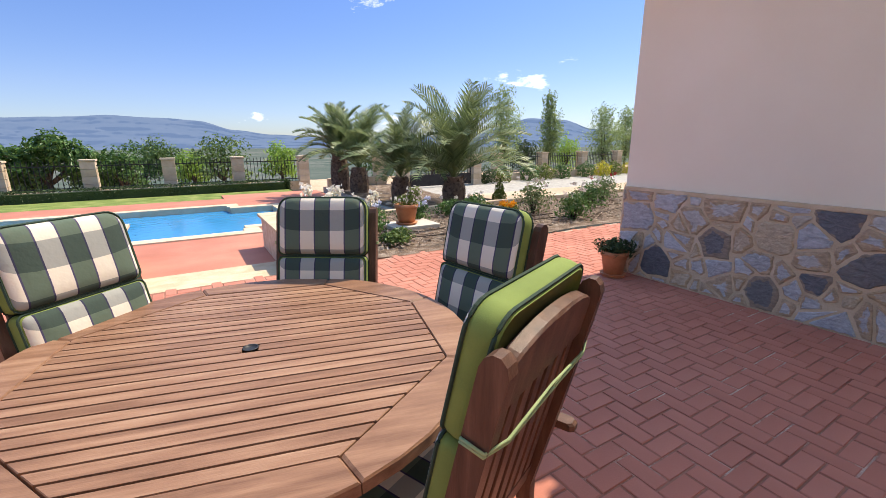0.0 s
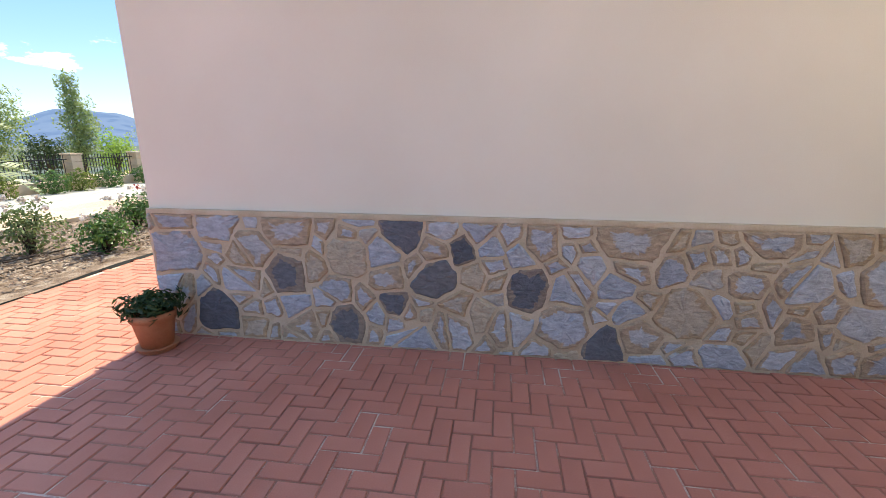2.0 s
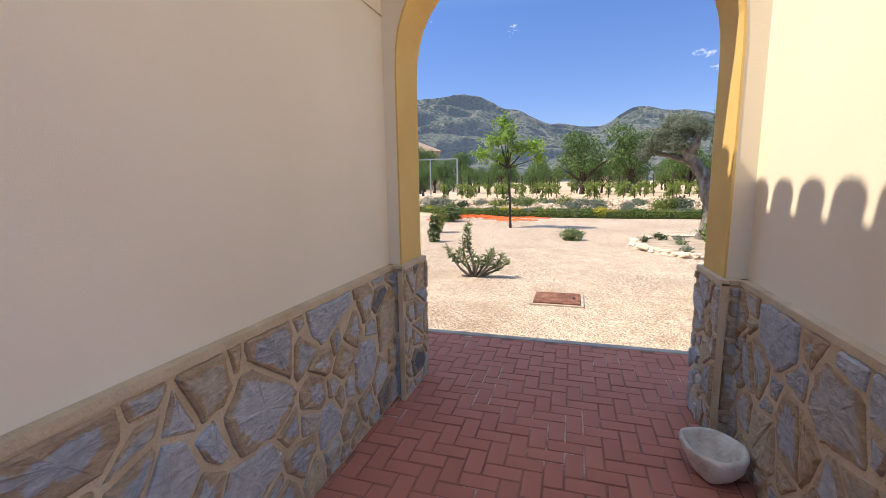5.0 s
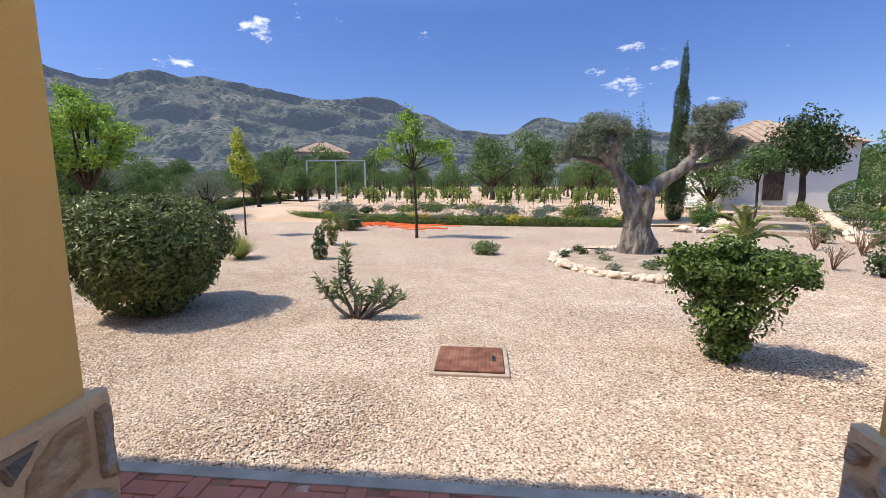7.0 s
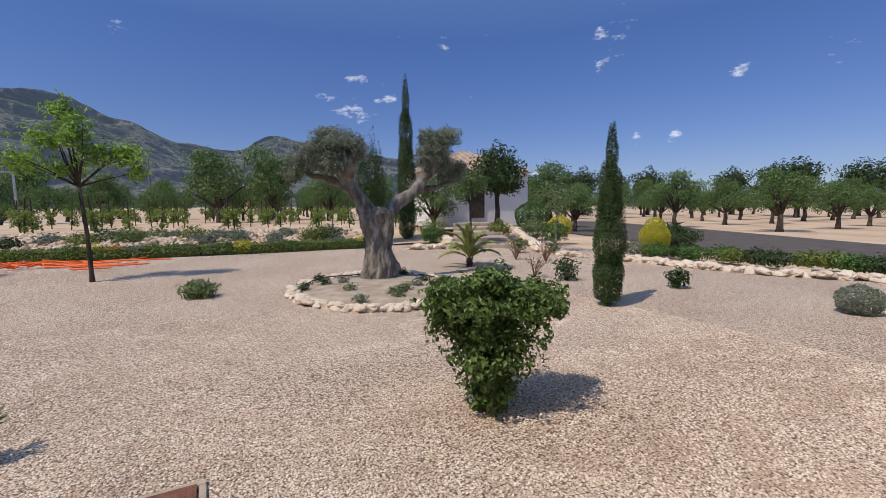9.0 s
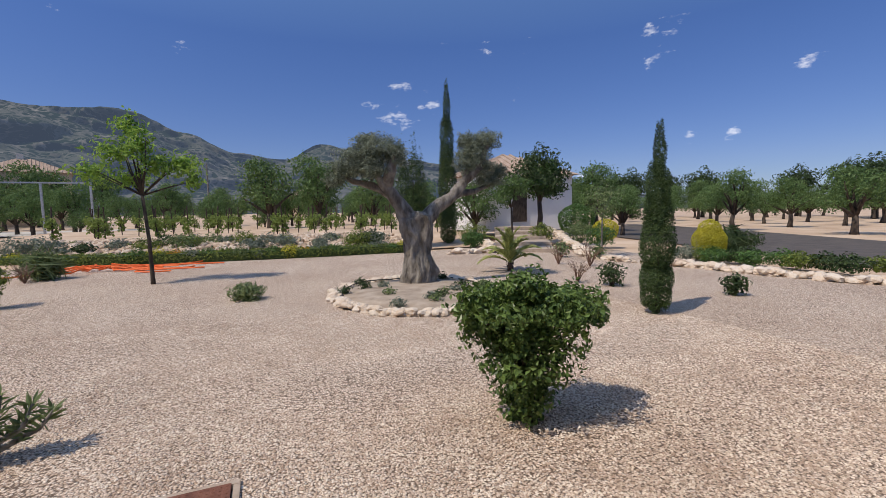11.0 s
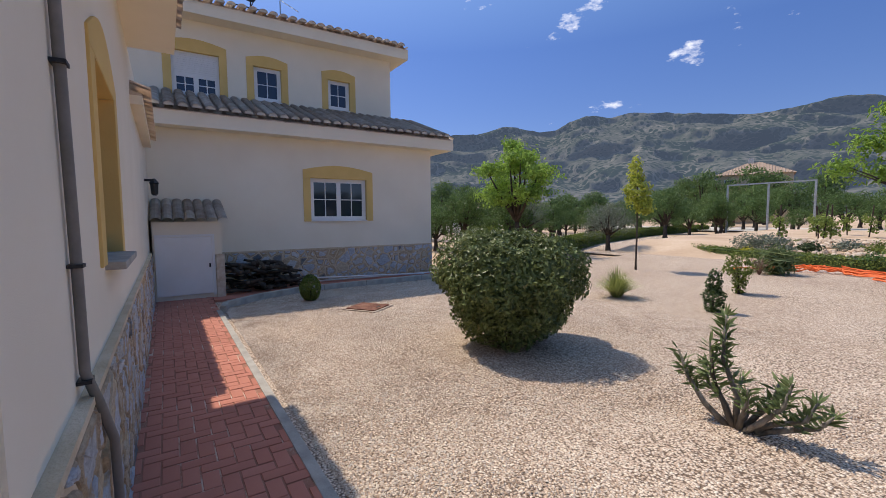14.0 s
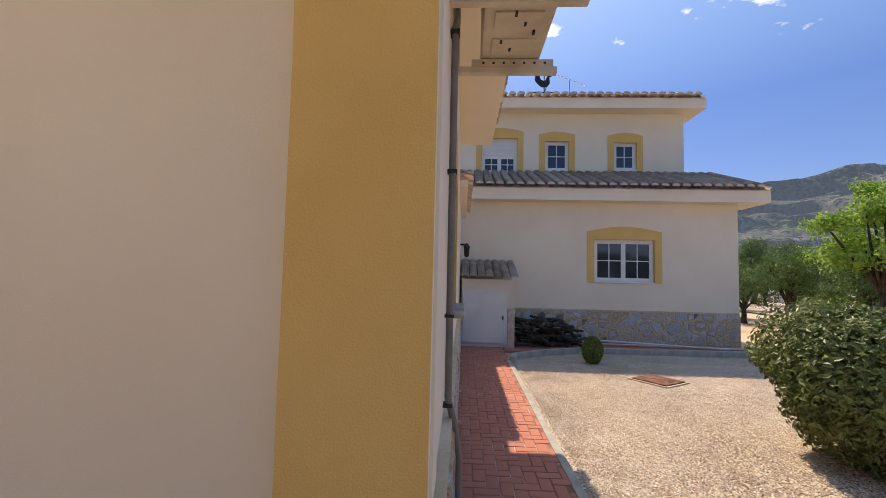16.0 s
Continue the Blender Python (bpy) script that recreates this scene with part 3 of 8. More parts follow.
def crazy_paving(width, height, size, rng, gap=0.008, dark=()):
    """Irregular stone outlines round scattered centres, with mortar gaps between them; dark names the (along, up, size) of the slate pieces."""
    sites = [(x, y, q * 0.85, True) for x, y, q in dark]
    for _ in range(int(width * height / (size * size) * 30) + 20):
        p, r = (rng.uniform(0, width), rng.uniform(0, height)), size * rng.choice((0.45, 0.7, 1.0, 1.2, 1.45))
        if all(math.hypot((p[0] - q[0]) / 1.2, p[1] - q[1]) > (r + q[2]) * 0.42 for q in sites):
            sites.append((p[0], p[1], r, not dark and rng.random() < 0.05))
    out = []
    for k, (x, y, r, deep) in enumerate(sites):
        poly = [(0, 0), (width, 0), (width, height), (0, height)]
        for j, (a, b, q, _) in enumerate(sites):
            e = math.hypot(a - x, b - y)
            if j == k or e > size * 3.5 or e < 1e-6:
                continue
            f = min(0.8, max(0.2, 0.5 + (r * r - q * q) * 0.25 / (e * e)))
            turn = 0.32 * math.sin(min(j, k) * 12.9 + max(j, k) * 78.2)
            nx, ny = (a - x) / e, (b - y) / e
            poly = clip_half(poly, (x + (a - x) * f, y + (b - y) * f), (nx * math.cos(turn) - ny * math.sin(turn), nx * math.sin(turn) + ny * math.cos(turn)))
            if len(poly) < 3:
                break
        if len(poly) < 3:
            continue
        pieces = [poly]
        if not deep and area_of(poly) > size * size * 0.9 and rng.random() < 0.45:
            c = (sum(p[0] for p in poly) / len(poly), sum(p[1] for p in poly) / len(poly))
            ang = rng.uniform(0, math.pi)
            d = (math.cos(ang), math.sin(ang))
            m = (c[0] + d[0] * size * rng.uniform(-0.2, 0.2), c[1] + d[1] * size * rng.uniform(-0.2, 0.2))
            pieces = [q for q in (clip_half(poly, m, d), clip_half(poly, m, (-d[0], -d[1]))) if len(q) >= 3]
        for poly in pieces:
            c = (sum(p[0] for p in poly) / len(poly), sum(p[1] for p in poly) / len(poly))
            inset = poly
            for p, q in zip(poly, poly[1:] + poly[:1]):
                e = math.hypot(q[0] - p[0], q[1] - p[1])
                if e < 1e-5:
                    continue
                nx, ny = (q[1] - p[1]) / e, (p[0] - q[0]) / e
                if (c[0] - p[0]) * nx + (c[1] - p[1]) * ny > 0:
                    nx, ny = -nx, -ny
                g = gap * rng.uniform(0.5, 1.4)
                inset = clip_half(inset, (p[0] - nx * g, p[1] - ny * g), (nx, ny))
            if len(inset) < 3 or area_of(inset) < 0.0009:
                continue
            rough = []
            for p, q in zip(inset, inset[1:] + inset[:1]):
                e = math.hypot(q[0] - p[0], q[1] - p[1])
                if e < 0.012:
                    continue
                cut_at = min(0.3, rng.uniform(0.003, 0.013) / e)
                k2 = max(1, int(e / 0.045))
                for f in [cut_at] + [(j + rng.uniform(-0.25, 0.25)) / (k2 + 1) for j in range(1, k2 + 1) if e > 0.06] + [1 - cut_at]:
                    m = (p[0] + (q[0] - p[0]) * f, p[1] + (q[1] - p[1]) * f)
                    t = rng.uniform(-0.02, 0.075)
                    rough.append((m[0] + (c[0] - m[0]) * t, m[1] + (c[1] - m[1]) * t))
            if len(rough) >= 3:
                out.append((rough, deep))
    return out


def stone_mesh(poly, u, v, w, deep, rng):
    """A rough slab with broken edges and an uneven face; rim says how near its edge a point is."""
    k = len(poly)
    verts, faces, rim = [], [], []
    for inset, d, r in ((0.0, 0.0, 1.0), (0.004, deep * 0.6, 1.0), (0.014, deep, 0.95), (0.45, deep, 0.42)):
        for p in poly:
            q = math.hypot(p[0], p[1]) + 1e-6
            f = 1 - (inset if inset > 0.1 else min(0.3, inset / q))
            if inset > 0.1:
                f += rng.uniform(-0.12, 0.12)
            verts.append(u * p[0] * f + v * p[1] * f + w * (d + (rng.uniform(-0.003, 0.004) if d == deep else 0)))
            rim.append(r)
    verts.append(w * (deep + 0.003))
    rim.append(0.0)
    for j in range(3):
        for i in range(k):
            faces.append((j * k + i, j * k + (i + 1) % k, (j + 1) * k + (i + 1) % k, (j + 1) * k + i))
    for i in range(k):
        faces.append((3 * k + i, 3 * k + (i + 1) % k, 4 * k))
    me = bpy.data.meshes.new("stone")
    me.from_pydata([tuple(p) for p in verts], [], faces)
    me.attributes.new("rim", "FLOAT", "POINT").data.foreach_set("value", rim)
    return me


def stone_panel(parent, origin, u, w, width, height, size, seed, dark=()):
    """A dado of rough stones, each its own piece, on a mortar bed."""
    rng = random.Random(seed)
    o, u, w, v = Vector(origin), Vector(u), Vector(w), Vector((0, 0, 1))
    for poly, deep in crazy_paving(width, height, size, rng, dark=dark):
        c = (sum(p[0] for p in poly) / len(poly), sum(p[1] for p in poly) / len(poly))
        me = stone_mesh([(p[0] - c[0], p[1] - c[1]) for p in poly], u, v, w, rng.uniform(0.008, 0.02), rng)
        me.materials.append(M_DARKSTONE if deep else M_STONE)
        st = new("stone", me)
        st.parent = parent
        st.matrix_basis = Matrix.Translation(o + u * c[0] + v * c[1])


def leaves(name, centres, outward, size, rng, mat, spread=0.6, aspect=0.5, droop=0.0):
    """One mesh of many folded leaves at the given places, each turned mostly outward."""
    k = len(centres)
    c = np.asarray(centres, float)
    nrm = np.asarray(outward, float) + rng.normal(0, spread, (k, 3))
    nrm /= np.linalg.norm(nrm, axis=1)[:, None] + 1e-9
    t = rng.normal(0, 1, (k, 3)) + np.array([0, 0, -droop])
    t -= nrm * (t * nrm).sum(1)[:, None]
    t /= np.linalg.norm(t, axis=1)[:, None] + 1e-9
    s = np.cross(nrm, t)
    ln = size * rng.uniform(0.6, 1.3, (k, 1))
    wd = ln * aspect * 0.5
    a, b = c - t * ln * 0.5, c + t * ln * 0.5
    lift = nrm * wd * 0.5
    v = np.stack([a, c + s * wd + lift, b, c - s * wd + lift], 1).reshape(-1, 3)
    i = np.arange(k) * 4
    f = np.concatenate([np.stack([i, i + 1, i + 2], 1), np.stack([i, i + 2, i + 3], 1)])
    me = bpy.data.meshes.new(name)
    me.from_pydata(v, [], f.tolist())
    me.materials.append(mat)
    return me


def blob_points(blobs, count, rng, fill=0.55, rough=0.25):
    """Points in the outer shell of lumpy ellipsoids, with their outward directions."""
    vol = np.array([b[3] * b[4] * b[5] for b in blobs]) ** 0.67
    pick = rng.choice(len(blobs), count, p=vol / vol.sum())
    d = rng.normal(0, 1, (count, 3))
    d /= np.linalg.norm(d, axis=1)[:, None]
    lump = 1 + rough * (np.sin(d[:, 0] * 5 + pick * 1.7) * np.sin(d[:, 1] * 6 + pick) + np.sin(d[:, 2] * 7 + pick * 2.3) * 0.5)
    r = (fill + (1 - fill) * rng.random(count) ** 0.5) * lump
    b = np.array(blobs)[pick]
    return b[:, :3] + d * b[:, 3:6] * r[:, None], d


def shrub(name, label, category, x, y, z, blobs, count, leaf, mat, seed, group="", aspect=0.5, stems=5, fill=0.55, bark=None, spread=0.6, rough=0.25):
    rng, r2 = np.random.default_rng(seed), random.Random(seed)
    ob = thing(name, label, category, pose(x, y, z), group)
    p, d = blob_points(blobs, count, rng, fill, rough)
    p[:, 2] = np.maximum(p[:, 2], 0.02)
    part("foliage", leaves("foliage", p, d + np.array([0, 0, 0.35]), leaf, rng, mat, spread, aspect), None, ob)
    if stems:
        bm = bmesh.new()
        for k in range(stems):
            b = blobs[k % len(blobs)]
            a = r2.uniform(0, 6.28)
            s = 0.05 * r2.random()
            tip = (b[0] + b[3] * 0.4 * math.cos(a), b[1] + b[4] * 0.4 * math.sin(a), b[2])
            tube(bm, [(s * math.cos(a), s * math.sin(a), -0.03), (tip[0] * 0.4, tip[1] * 0.4, tip[2] * 0.5), tip], [0.018, 0.013, 0.006], 6)
        part("branchwork", bm, bark or M_DARKBARK, ob, "", True)
    return ob


def tree(name, label, x, y, z, height, trunk_r, crown, count, leaf, mat, seed, group="", bark=None, lean=(0, 0), fork=0.45, limbs=6, aspect=0.5, fill=0.4, category="tree", rough=0.3):
    """Tapered trunk, limbs that reach into the crown's lobes, and a crown of separate leaves."""
    rng, r2 = np.random.default_rng(seed), random.Random(seed)
    ob = thing(name, label, category, pose(x, y, z), group)
    fk = Vector((lean[0] * fork, lean[1] * fork, height * fork))
    bm = bmesh.new()
    tube(bm, [(0, 0, -0.1), (0.01, 0, height * 0.05), fk * 0.5 + Vector((r2.uniform(-1, 1), r2.uniform(-1, 1), 0)) * trunk_r * 0.6, fk], [trunk_r * 1.35, trunk_r, trunk_r * 0.85, trunk_r * 0.72], 9)
    for k in range(limbs):
        b = crown[k % len(crown)]
        tip = Vector((b[0], b[1], b[2])) + Vector((r2.uniform(-0.5, 0.5) * b[3], r2.uniform(-0.5, 0.5) * b[4], r2.uniform(-0.2, 0.4) * b[5]))
        mid = fk.lerp(tip, 0.5) + Vector((r2.uniform(-1, 1), r2.uniform(-1, 1), r2.uniform(-0.2, 1))) * trunk_r
        tube(bm, [fk - Vector((0, 0, trunk_r * 0.5)), mid, tip], [trunk_r * 0.55, trunk_r * 0.35, trunk_r * 0.12], 6)
    part("trunk", bm, bark or M_DARKBARK, ob, "", True)
    p, d = blob_points(crown, count, rng, fill, rough)
    part("crown", leaves("crown", p, d + np.array([0, 0, 0.3]), leaf, rng, mat, 0.7, aspect, 0.5), None, ob)
    return ob


def lobes(rng, count, radius, z0, z1, size):
    """Lobe ellipsoids spread round an axis between two heights."""
    out = []
    for k in range(count):
        a, z = 2.4 * k + rng.uniform(0, 0.8), z0 + (z1 - z0) * (k + 0.5) / count
        s = size * rng.uniform(0.75, 1.25)
        r = radius * rng.uniform(0.5, 1.0) * (1.0 - 0.5 * (k / count))
        out.append((r * math.cos(a), r * math.sin(a), z, s, s, s * rng.uniform(0.6, 0.9)))
    return out


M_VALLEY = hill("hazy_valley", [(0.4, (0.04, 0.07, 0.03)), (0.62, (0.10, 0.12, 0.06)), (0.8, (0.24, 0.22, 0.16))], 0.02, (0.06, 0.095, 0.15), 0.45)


def rounded(x0, x1, z0, z1, r_low, r_high, steps=5):
    """Outline of a rectangle with rounded corners, counter-clockwise."""
    out = []
    for cx, cz, r, a0 in ((x1, z0, r_low, -90), (x1, z1, r_high, 0), (x0, z1, r_high, 90), (x0, z0, r_low, 180)):
        mx, mz = cx - math.copysign(r, cx - (x0 + x1) / 2), cz - math.copysign(r, cz - (z0 + z1) / 2)
        out += [(mx + r * math.cos(radians(a0 + 90 * k / steps)), mz + r * math.sin(radians(a0 + 90 * k / steps))) for k in range(steps + 1)]
    return out
# ---- ground and distance ----
GZ = -0.06


def sheet(name, x0, x1, y0, y1, z, mat, label, category, nx=1, ny=1, wave=0.0):
    bm = bmesh.new()
    bmesh.ops.create_grid(bm, x_segments=nx, y_segments=ny, size=0.5)
    for v in bm.verts:
        v.co = Vector((x0 + (v.co.x + 0.5) * (x1 - x0), y0 + (v.co.y + 0.5) * (y1 - y0), z))
        if wave:
            v.co.z += noise.noise(v.co * 0.6) * wave
    return structure(name, bm, mat, label, category)


def ground_height(x, y):
    """The land: level round the house, falling away to the valley in the north, rising gently to the hills in the south."""
    south = max(0.0, -y - 26.0) * 0.006
    north = -min(1.0, max(0.0, (y - 5.0) / 14.0)) * 0.5 - max(0.0, y - 24.0) * 0.055
    return -0.12 + south + max(north, -26.0)


bm = bmesh.new()
xs = [-4200, -2200, -1000, -500, -250, -120, -60, -40, -25, -15, -8, 0, 8, 15, 25, 40, 60, 120, 250, 500, 1000, 2200, 4200]
ys = [-4200, -2200, -1000, -500, -250, -120, -60, -40, -26, -15, -8, 0, 4.9, 8, 12, 16, 20, 24, 40, 80, 160, 300, 480, 1000, 2200, 4200]
grid = [[bm.verts.new((x, y, ground_height(x, y))) for x in xs] for y in ys]
for j in range(len(ys) - 1):
    for i in range(len(xs) - 1):
        if ys[j] >= 24:
            continue
        if xs[i] >= -8 and xs[i + 1] <= 8 and ys[j] >= 4.9 and ys[j + 1] <= 16:
            continue
        bm.faces.new((grid[j][i], grid[j][i + 1], grid[j + 1][i + 1], grid[j + 1][i]))
vb = bmesh.new()
vg = [[vb.verts.new((x, y, ground_height(x, y))) for x in xs] for y in ys if y >= 24]
for a, b in zip(vg, vg[1:]):
    for i in range(len(xs) - 1):
        vb.faces.new((a[i], a[i + 1], b[i + 1], b[i]))
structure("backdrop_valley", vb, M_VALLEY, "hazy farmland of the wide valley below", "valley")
structure("ground", bm, M_EARTH, "dry pale tilled earth reaching to the hills", "ground")


def ridge(name, mat, label, bearing0, bearing1, distance, heights, base, depth, rough, seed):
    """A mountain range: its skyline in degrees above the level, evenly spaced in bearing (clockwise from north)."""
    bm = bmesh.new()
    steps, rows = 420, 36
    noise.seed_set(seed)
    g = []
    for j in range(rows + 1):
        line = []
        for i in range(steps + 1):
            u = i / steps
            q = u * (len(heights) - 1)
            k = min(int(q), len(heights) - 2)
            f = q - k
            f = f * f * (3 - 2 * f)
            h = math.tan(radians(heights[k] * (1 - f) + heights[k + 1] * f)) * distance
            a = radians(bearing0 + (bearing1 - bearing0) * u)
            w = j / rows
            d = distance - depth * (1 - w)
            n = noise.fractal(Vector((u * 16.5, w * 4.9, seed)), 0.85, 2.1, 7)
            z = base + (h - base) * (w ** 1.15) + n * rough * h * (0.10 + 0.9 * w * (1 - w) * 2.4)
            d += noise.fractal(Vector((u * 19.5, w * 7.0, seed + 9)), 0.9, 2.1, 5) * depth * 0.12
            line.append(bm.verts.new((d * math.sin(a), d * math.cos(a), z)))
        g.append(line)
    for j in range(rows):
        for i in range(steps):
            bm.faces.new((g[j][i], g[j][i + 1], g[j + 1][i + 1], g[j + 1][i]))
    noise.seed_set(1)
    return structure(name, bm, mat, label, "mountain", True, "structure")


SOUTH = [6, 7, 8, 9, 10, 10.5, 10.8, 10.6, 11.7, 10.6, 12.0, 12.2, 11.4, 11.2, 11.0, 10.7, 9.4, 7.4, 6.9, 8.9, 8.0, 7.0, 6.2, 5.2, 4.2, 3.2, 2.4, 1.9, 1.6, 1.4, 1.2, 1.1, 1.0, 1.0, 1.0]
NORTH = [1.5, 1.8, 2.0, 2.1, 2.3, 2.5, 2.8, 2.7, 2.4, 1.4, 0.9, 0.7, 0.6, 0.6, 0.6, 0.7, 1.0, 1.6, 2.8, 2.6, 1.4, 0.8, 0.7, 0.6, 0.6]
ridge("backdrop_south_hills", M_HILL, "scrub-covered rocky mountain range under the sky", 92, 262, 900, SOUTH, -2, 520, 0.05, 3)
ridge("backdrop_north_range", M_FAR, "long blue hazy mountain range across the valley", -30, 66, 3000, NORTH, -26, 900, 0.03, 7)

# garden gravel south of the houses
sheet("gravel_garden", -9.5, 13.5, -19.6, -4.415, GZ, M_GRAVEL, "pale pinkish gravel covering the dry garden", "gravel", 60, 50, 0.015)
sheet("gravel_drive", 9, 40, -60, -19.2, GZ + 0.004, M_GRAVEL, "pale gravel drive beside clipped hedges", "gravel")

# ---- houses ----
AX, AY0, AY1, AH = 4.06, -3.42, 2.93, 3.2      # west wall of the near wing
BX, BY1 = 13.6, -10.15                           # west front of the two-storey wing
RX = 2.00                                       # wall on the other side of the passage
DADO = 0.93

bm = boxes((AX, AX + 0.3, AY0, AY1, -0.2, AH))
wall_a = structure("wall_west", bm, M_PLASTER, "cream rendered house wall with a rough stone dado", "wall")


def pierced(face, thick, along, low, high, holes, axis="y"):
    """A wall slab with rectangular openings; along is its run, holes are (start, end, sill, head) in order of their start."""
    bm = bmesh.new()

    def slab(a, b, z0, z1):
        if b - a > 1e-4 and z1 - z0 > 1e-4:
            box(bm, *((face, face + thick, a, b, z0, z1) if axis == "y" else (a, b, face, face + thick, z0, z1)))

    at = along[0]
    for a, b, z0, z1 in holes:
        slab(at, a, low, high)
        slab(a, b, low, z0)
        slab(a, b, z1, high)
        at = b
    slab(at, along[1], low, high)
    return bm


wall_c = structure("wall_south", pierced(AY0, 0.3, (AX + 0.3, BX), -0.2, 3.47, [(5.80, 6.78, 1.3, 2.36)], "x"), M_PLASTER, "cream rendered garden wall of the house", "wall")
structure("wall_north", boxes((AX + 0.3, 20, AY1 - 0.3, AY1, -0.2, AH)), M_PLASTER, "cream rendered end wall of the house", "wall")
wall_b = structure("wall_front", pierced(BX, 0.3, (BY1, AY0 + 0.3), -0.2, 3.45, [(-8.17, -6.70, 1.49, 2.54)]), M_PLASTER, "cream rendered front of the two-storey wing", "wall")
structure("wall_front_side", boxes((BX + 0.3, 22, BY1, BY1 + 0.3, -0.2, 3.25)), M_PLASTER, "cream rendered side of the two-storey wing", "wall")
wall_r = structure("wall_passage", boxes((RX - 0.3, RX, AY0, -1.0, -0.2, 3.6), (-6, RX - 0.3, -1.3, -1.0, -0.2, 3.6), (-6, RX - 0.3, AY0, AY0 + 0.3, -0.2, 3.6), (-6.3, -6, AY0, -1.0, -0.2, 3.6)), M_PLASTER, "cream rendered house wall beside the passage", "wall")

structure("roof_passage_house", boxes((-6.3, RX, AY0, -1.0, 3.602, 3.66)), M_CONCRETE, "flat pale roof over the house beside the passage", "roof")

# archway between the two walls
def arch():
    x0, x1, y0, y1, zs, zt, top = RX + 0.10, AX - 0.08, AY0, AY0 + 0.36, 2.12, 2.92, 3.15
    outline = [(x0, -0.1), (x0, 1.0)]
    for k in range(25):
        a = math.pi - math.pi * k / 24
        c, s = math.cos(a), math.sin(a)
        outline.append(((x0 + x1) / 2 + (x1 - x0) / 2 * math.copysign(abs(c) ** 0.8, c), zs + (zt - zs) * abs(s) ** 0.8))
    outline += [(x1, 1.0), (x1, -0.1)]
    flat, deep = Vector((1, 0, 0)), Vector((0, 1, 0))
    up = Vector((0, 0, 1))
    bm = bmesh.new()
    prism(bm, [(RX, -0.1), (x0, -0.1), (x0, zs), (RX, zs)], Vector((0, y0, 0)), flat, up, deep, y1 - y0)
    prism(bm, [(x1, -0.1), (AX, -0.1), (AX, zs), (x1, zs)], Vector((0, y0, 0)), flat, up, deep, y1 - y0)
    prism(bm, [(RX, zs), (x0, zs), (x0, top), (RX, top)], Vector((0, y0, 0)), flat, up, deep, y1 - y0)
    prism(bm, [(x1, zs), (AX, zs), (AX, top), (x1, top)], Vector((0, y0, 0)), flat, up, deep, y1 - y0)
    for (xa, za), (xb, zb) in zip(outline[2:-2], outline[3:-2]):
        prism(bm, [(xa, za), (xb, zb), (xb, top), (xa, top)], Vector((0, y0, 0)), flat, up, deep, y1 - y0)
    wall = structure("arch_wall", bm, M_PLASTER, "cream rendered arch across the passage", "arch")
    bm = bmesh.new()
    for (xa, za), (xb, zb) in zip(outline, outline[1:]):
        n = Vector((zb - za, 0, -(xb - xa))).normalized() * 0.012
        prism(bm, [(xa, za), (xb, zb), (xb + n.x, zb + n.z), (xa + n.x, za + n.z)], Vector((0, y0 - 0.004, 0)), flat, up, deep, y1 - y0 + 0.008)
    part("reveal", bm, M_OCHRE, wall, "ochre painted arch reveal")
    return wall


arch_wall = arch()

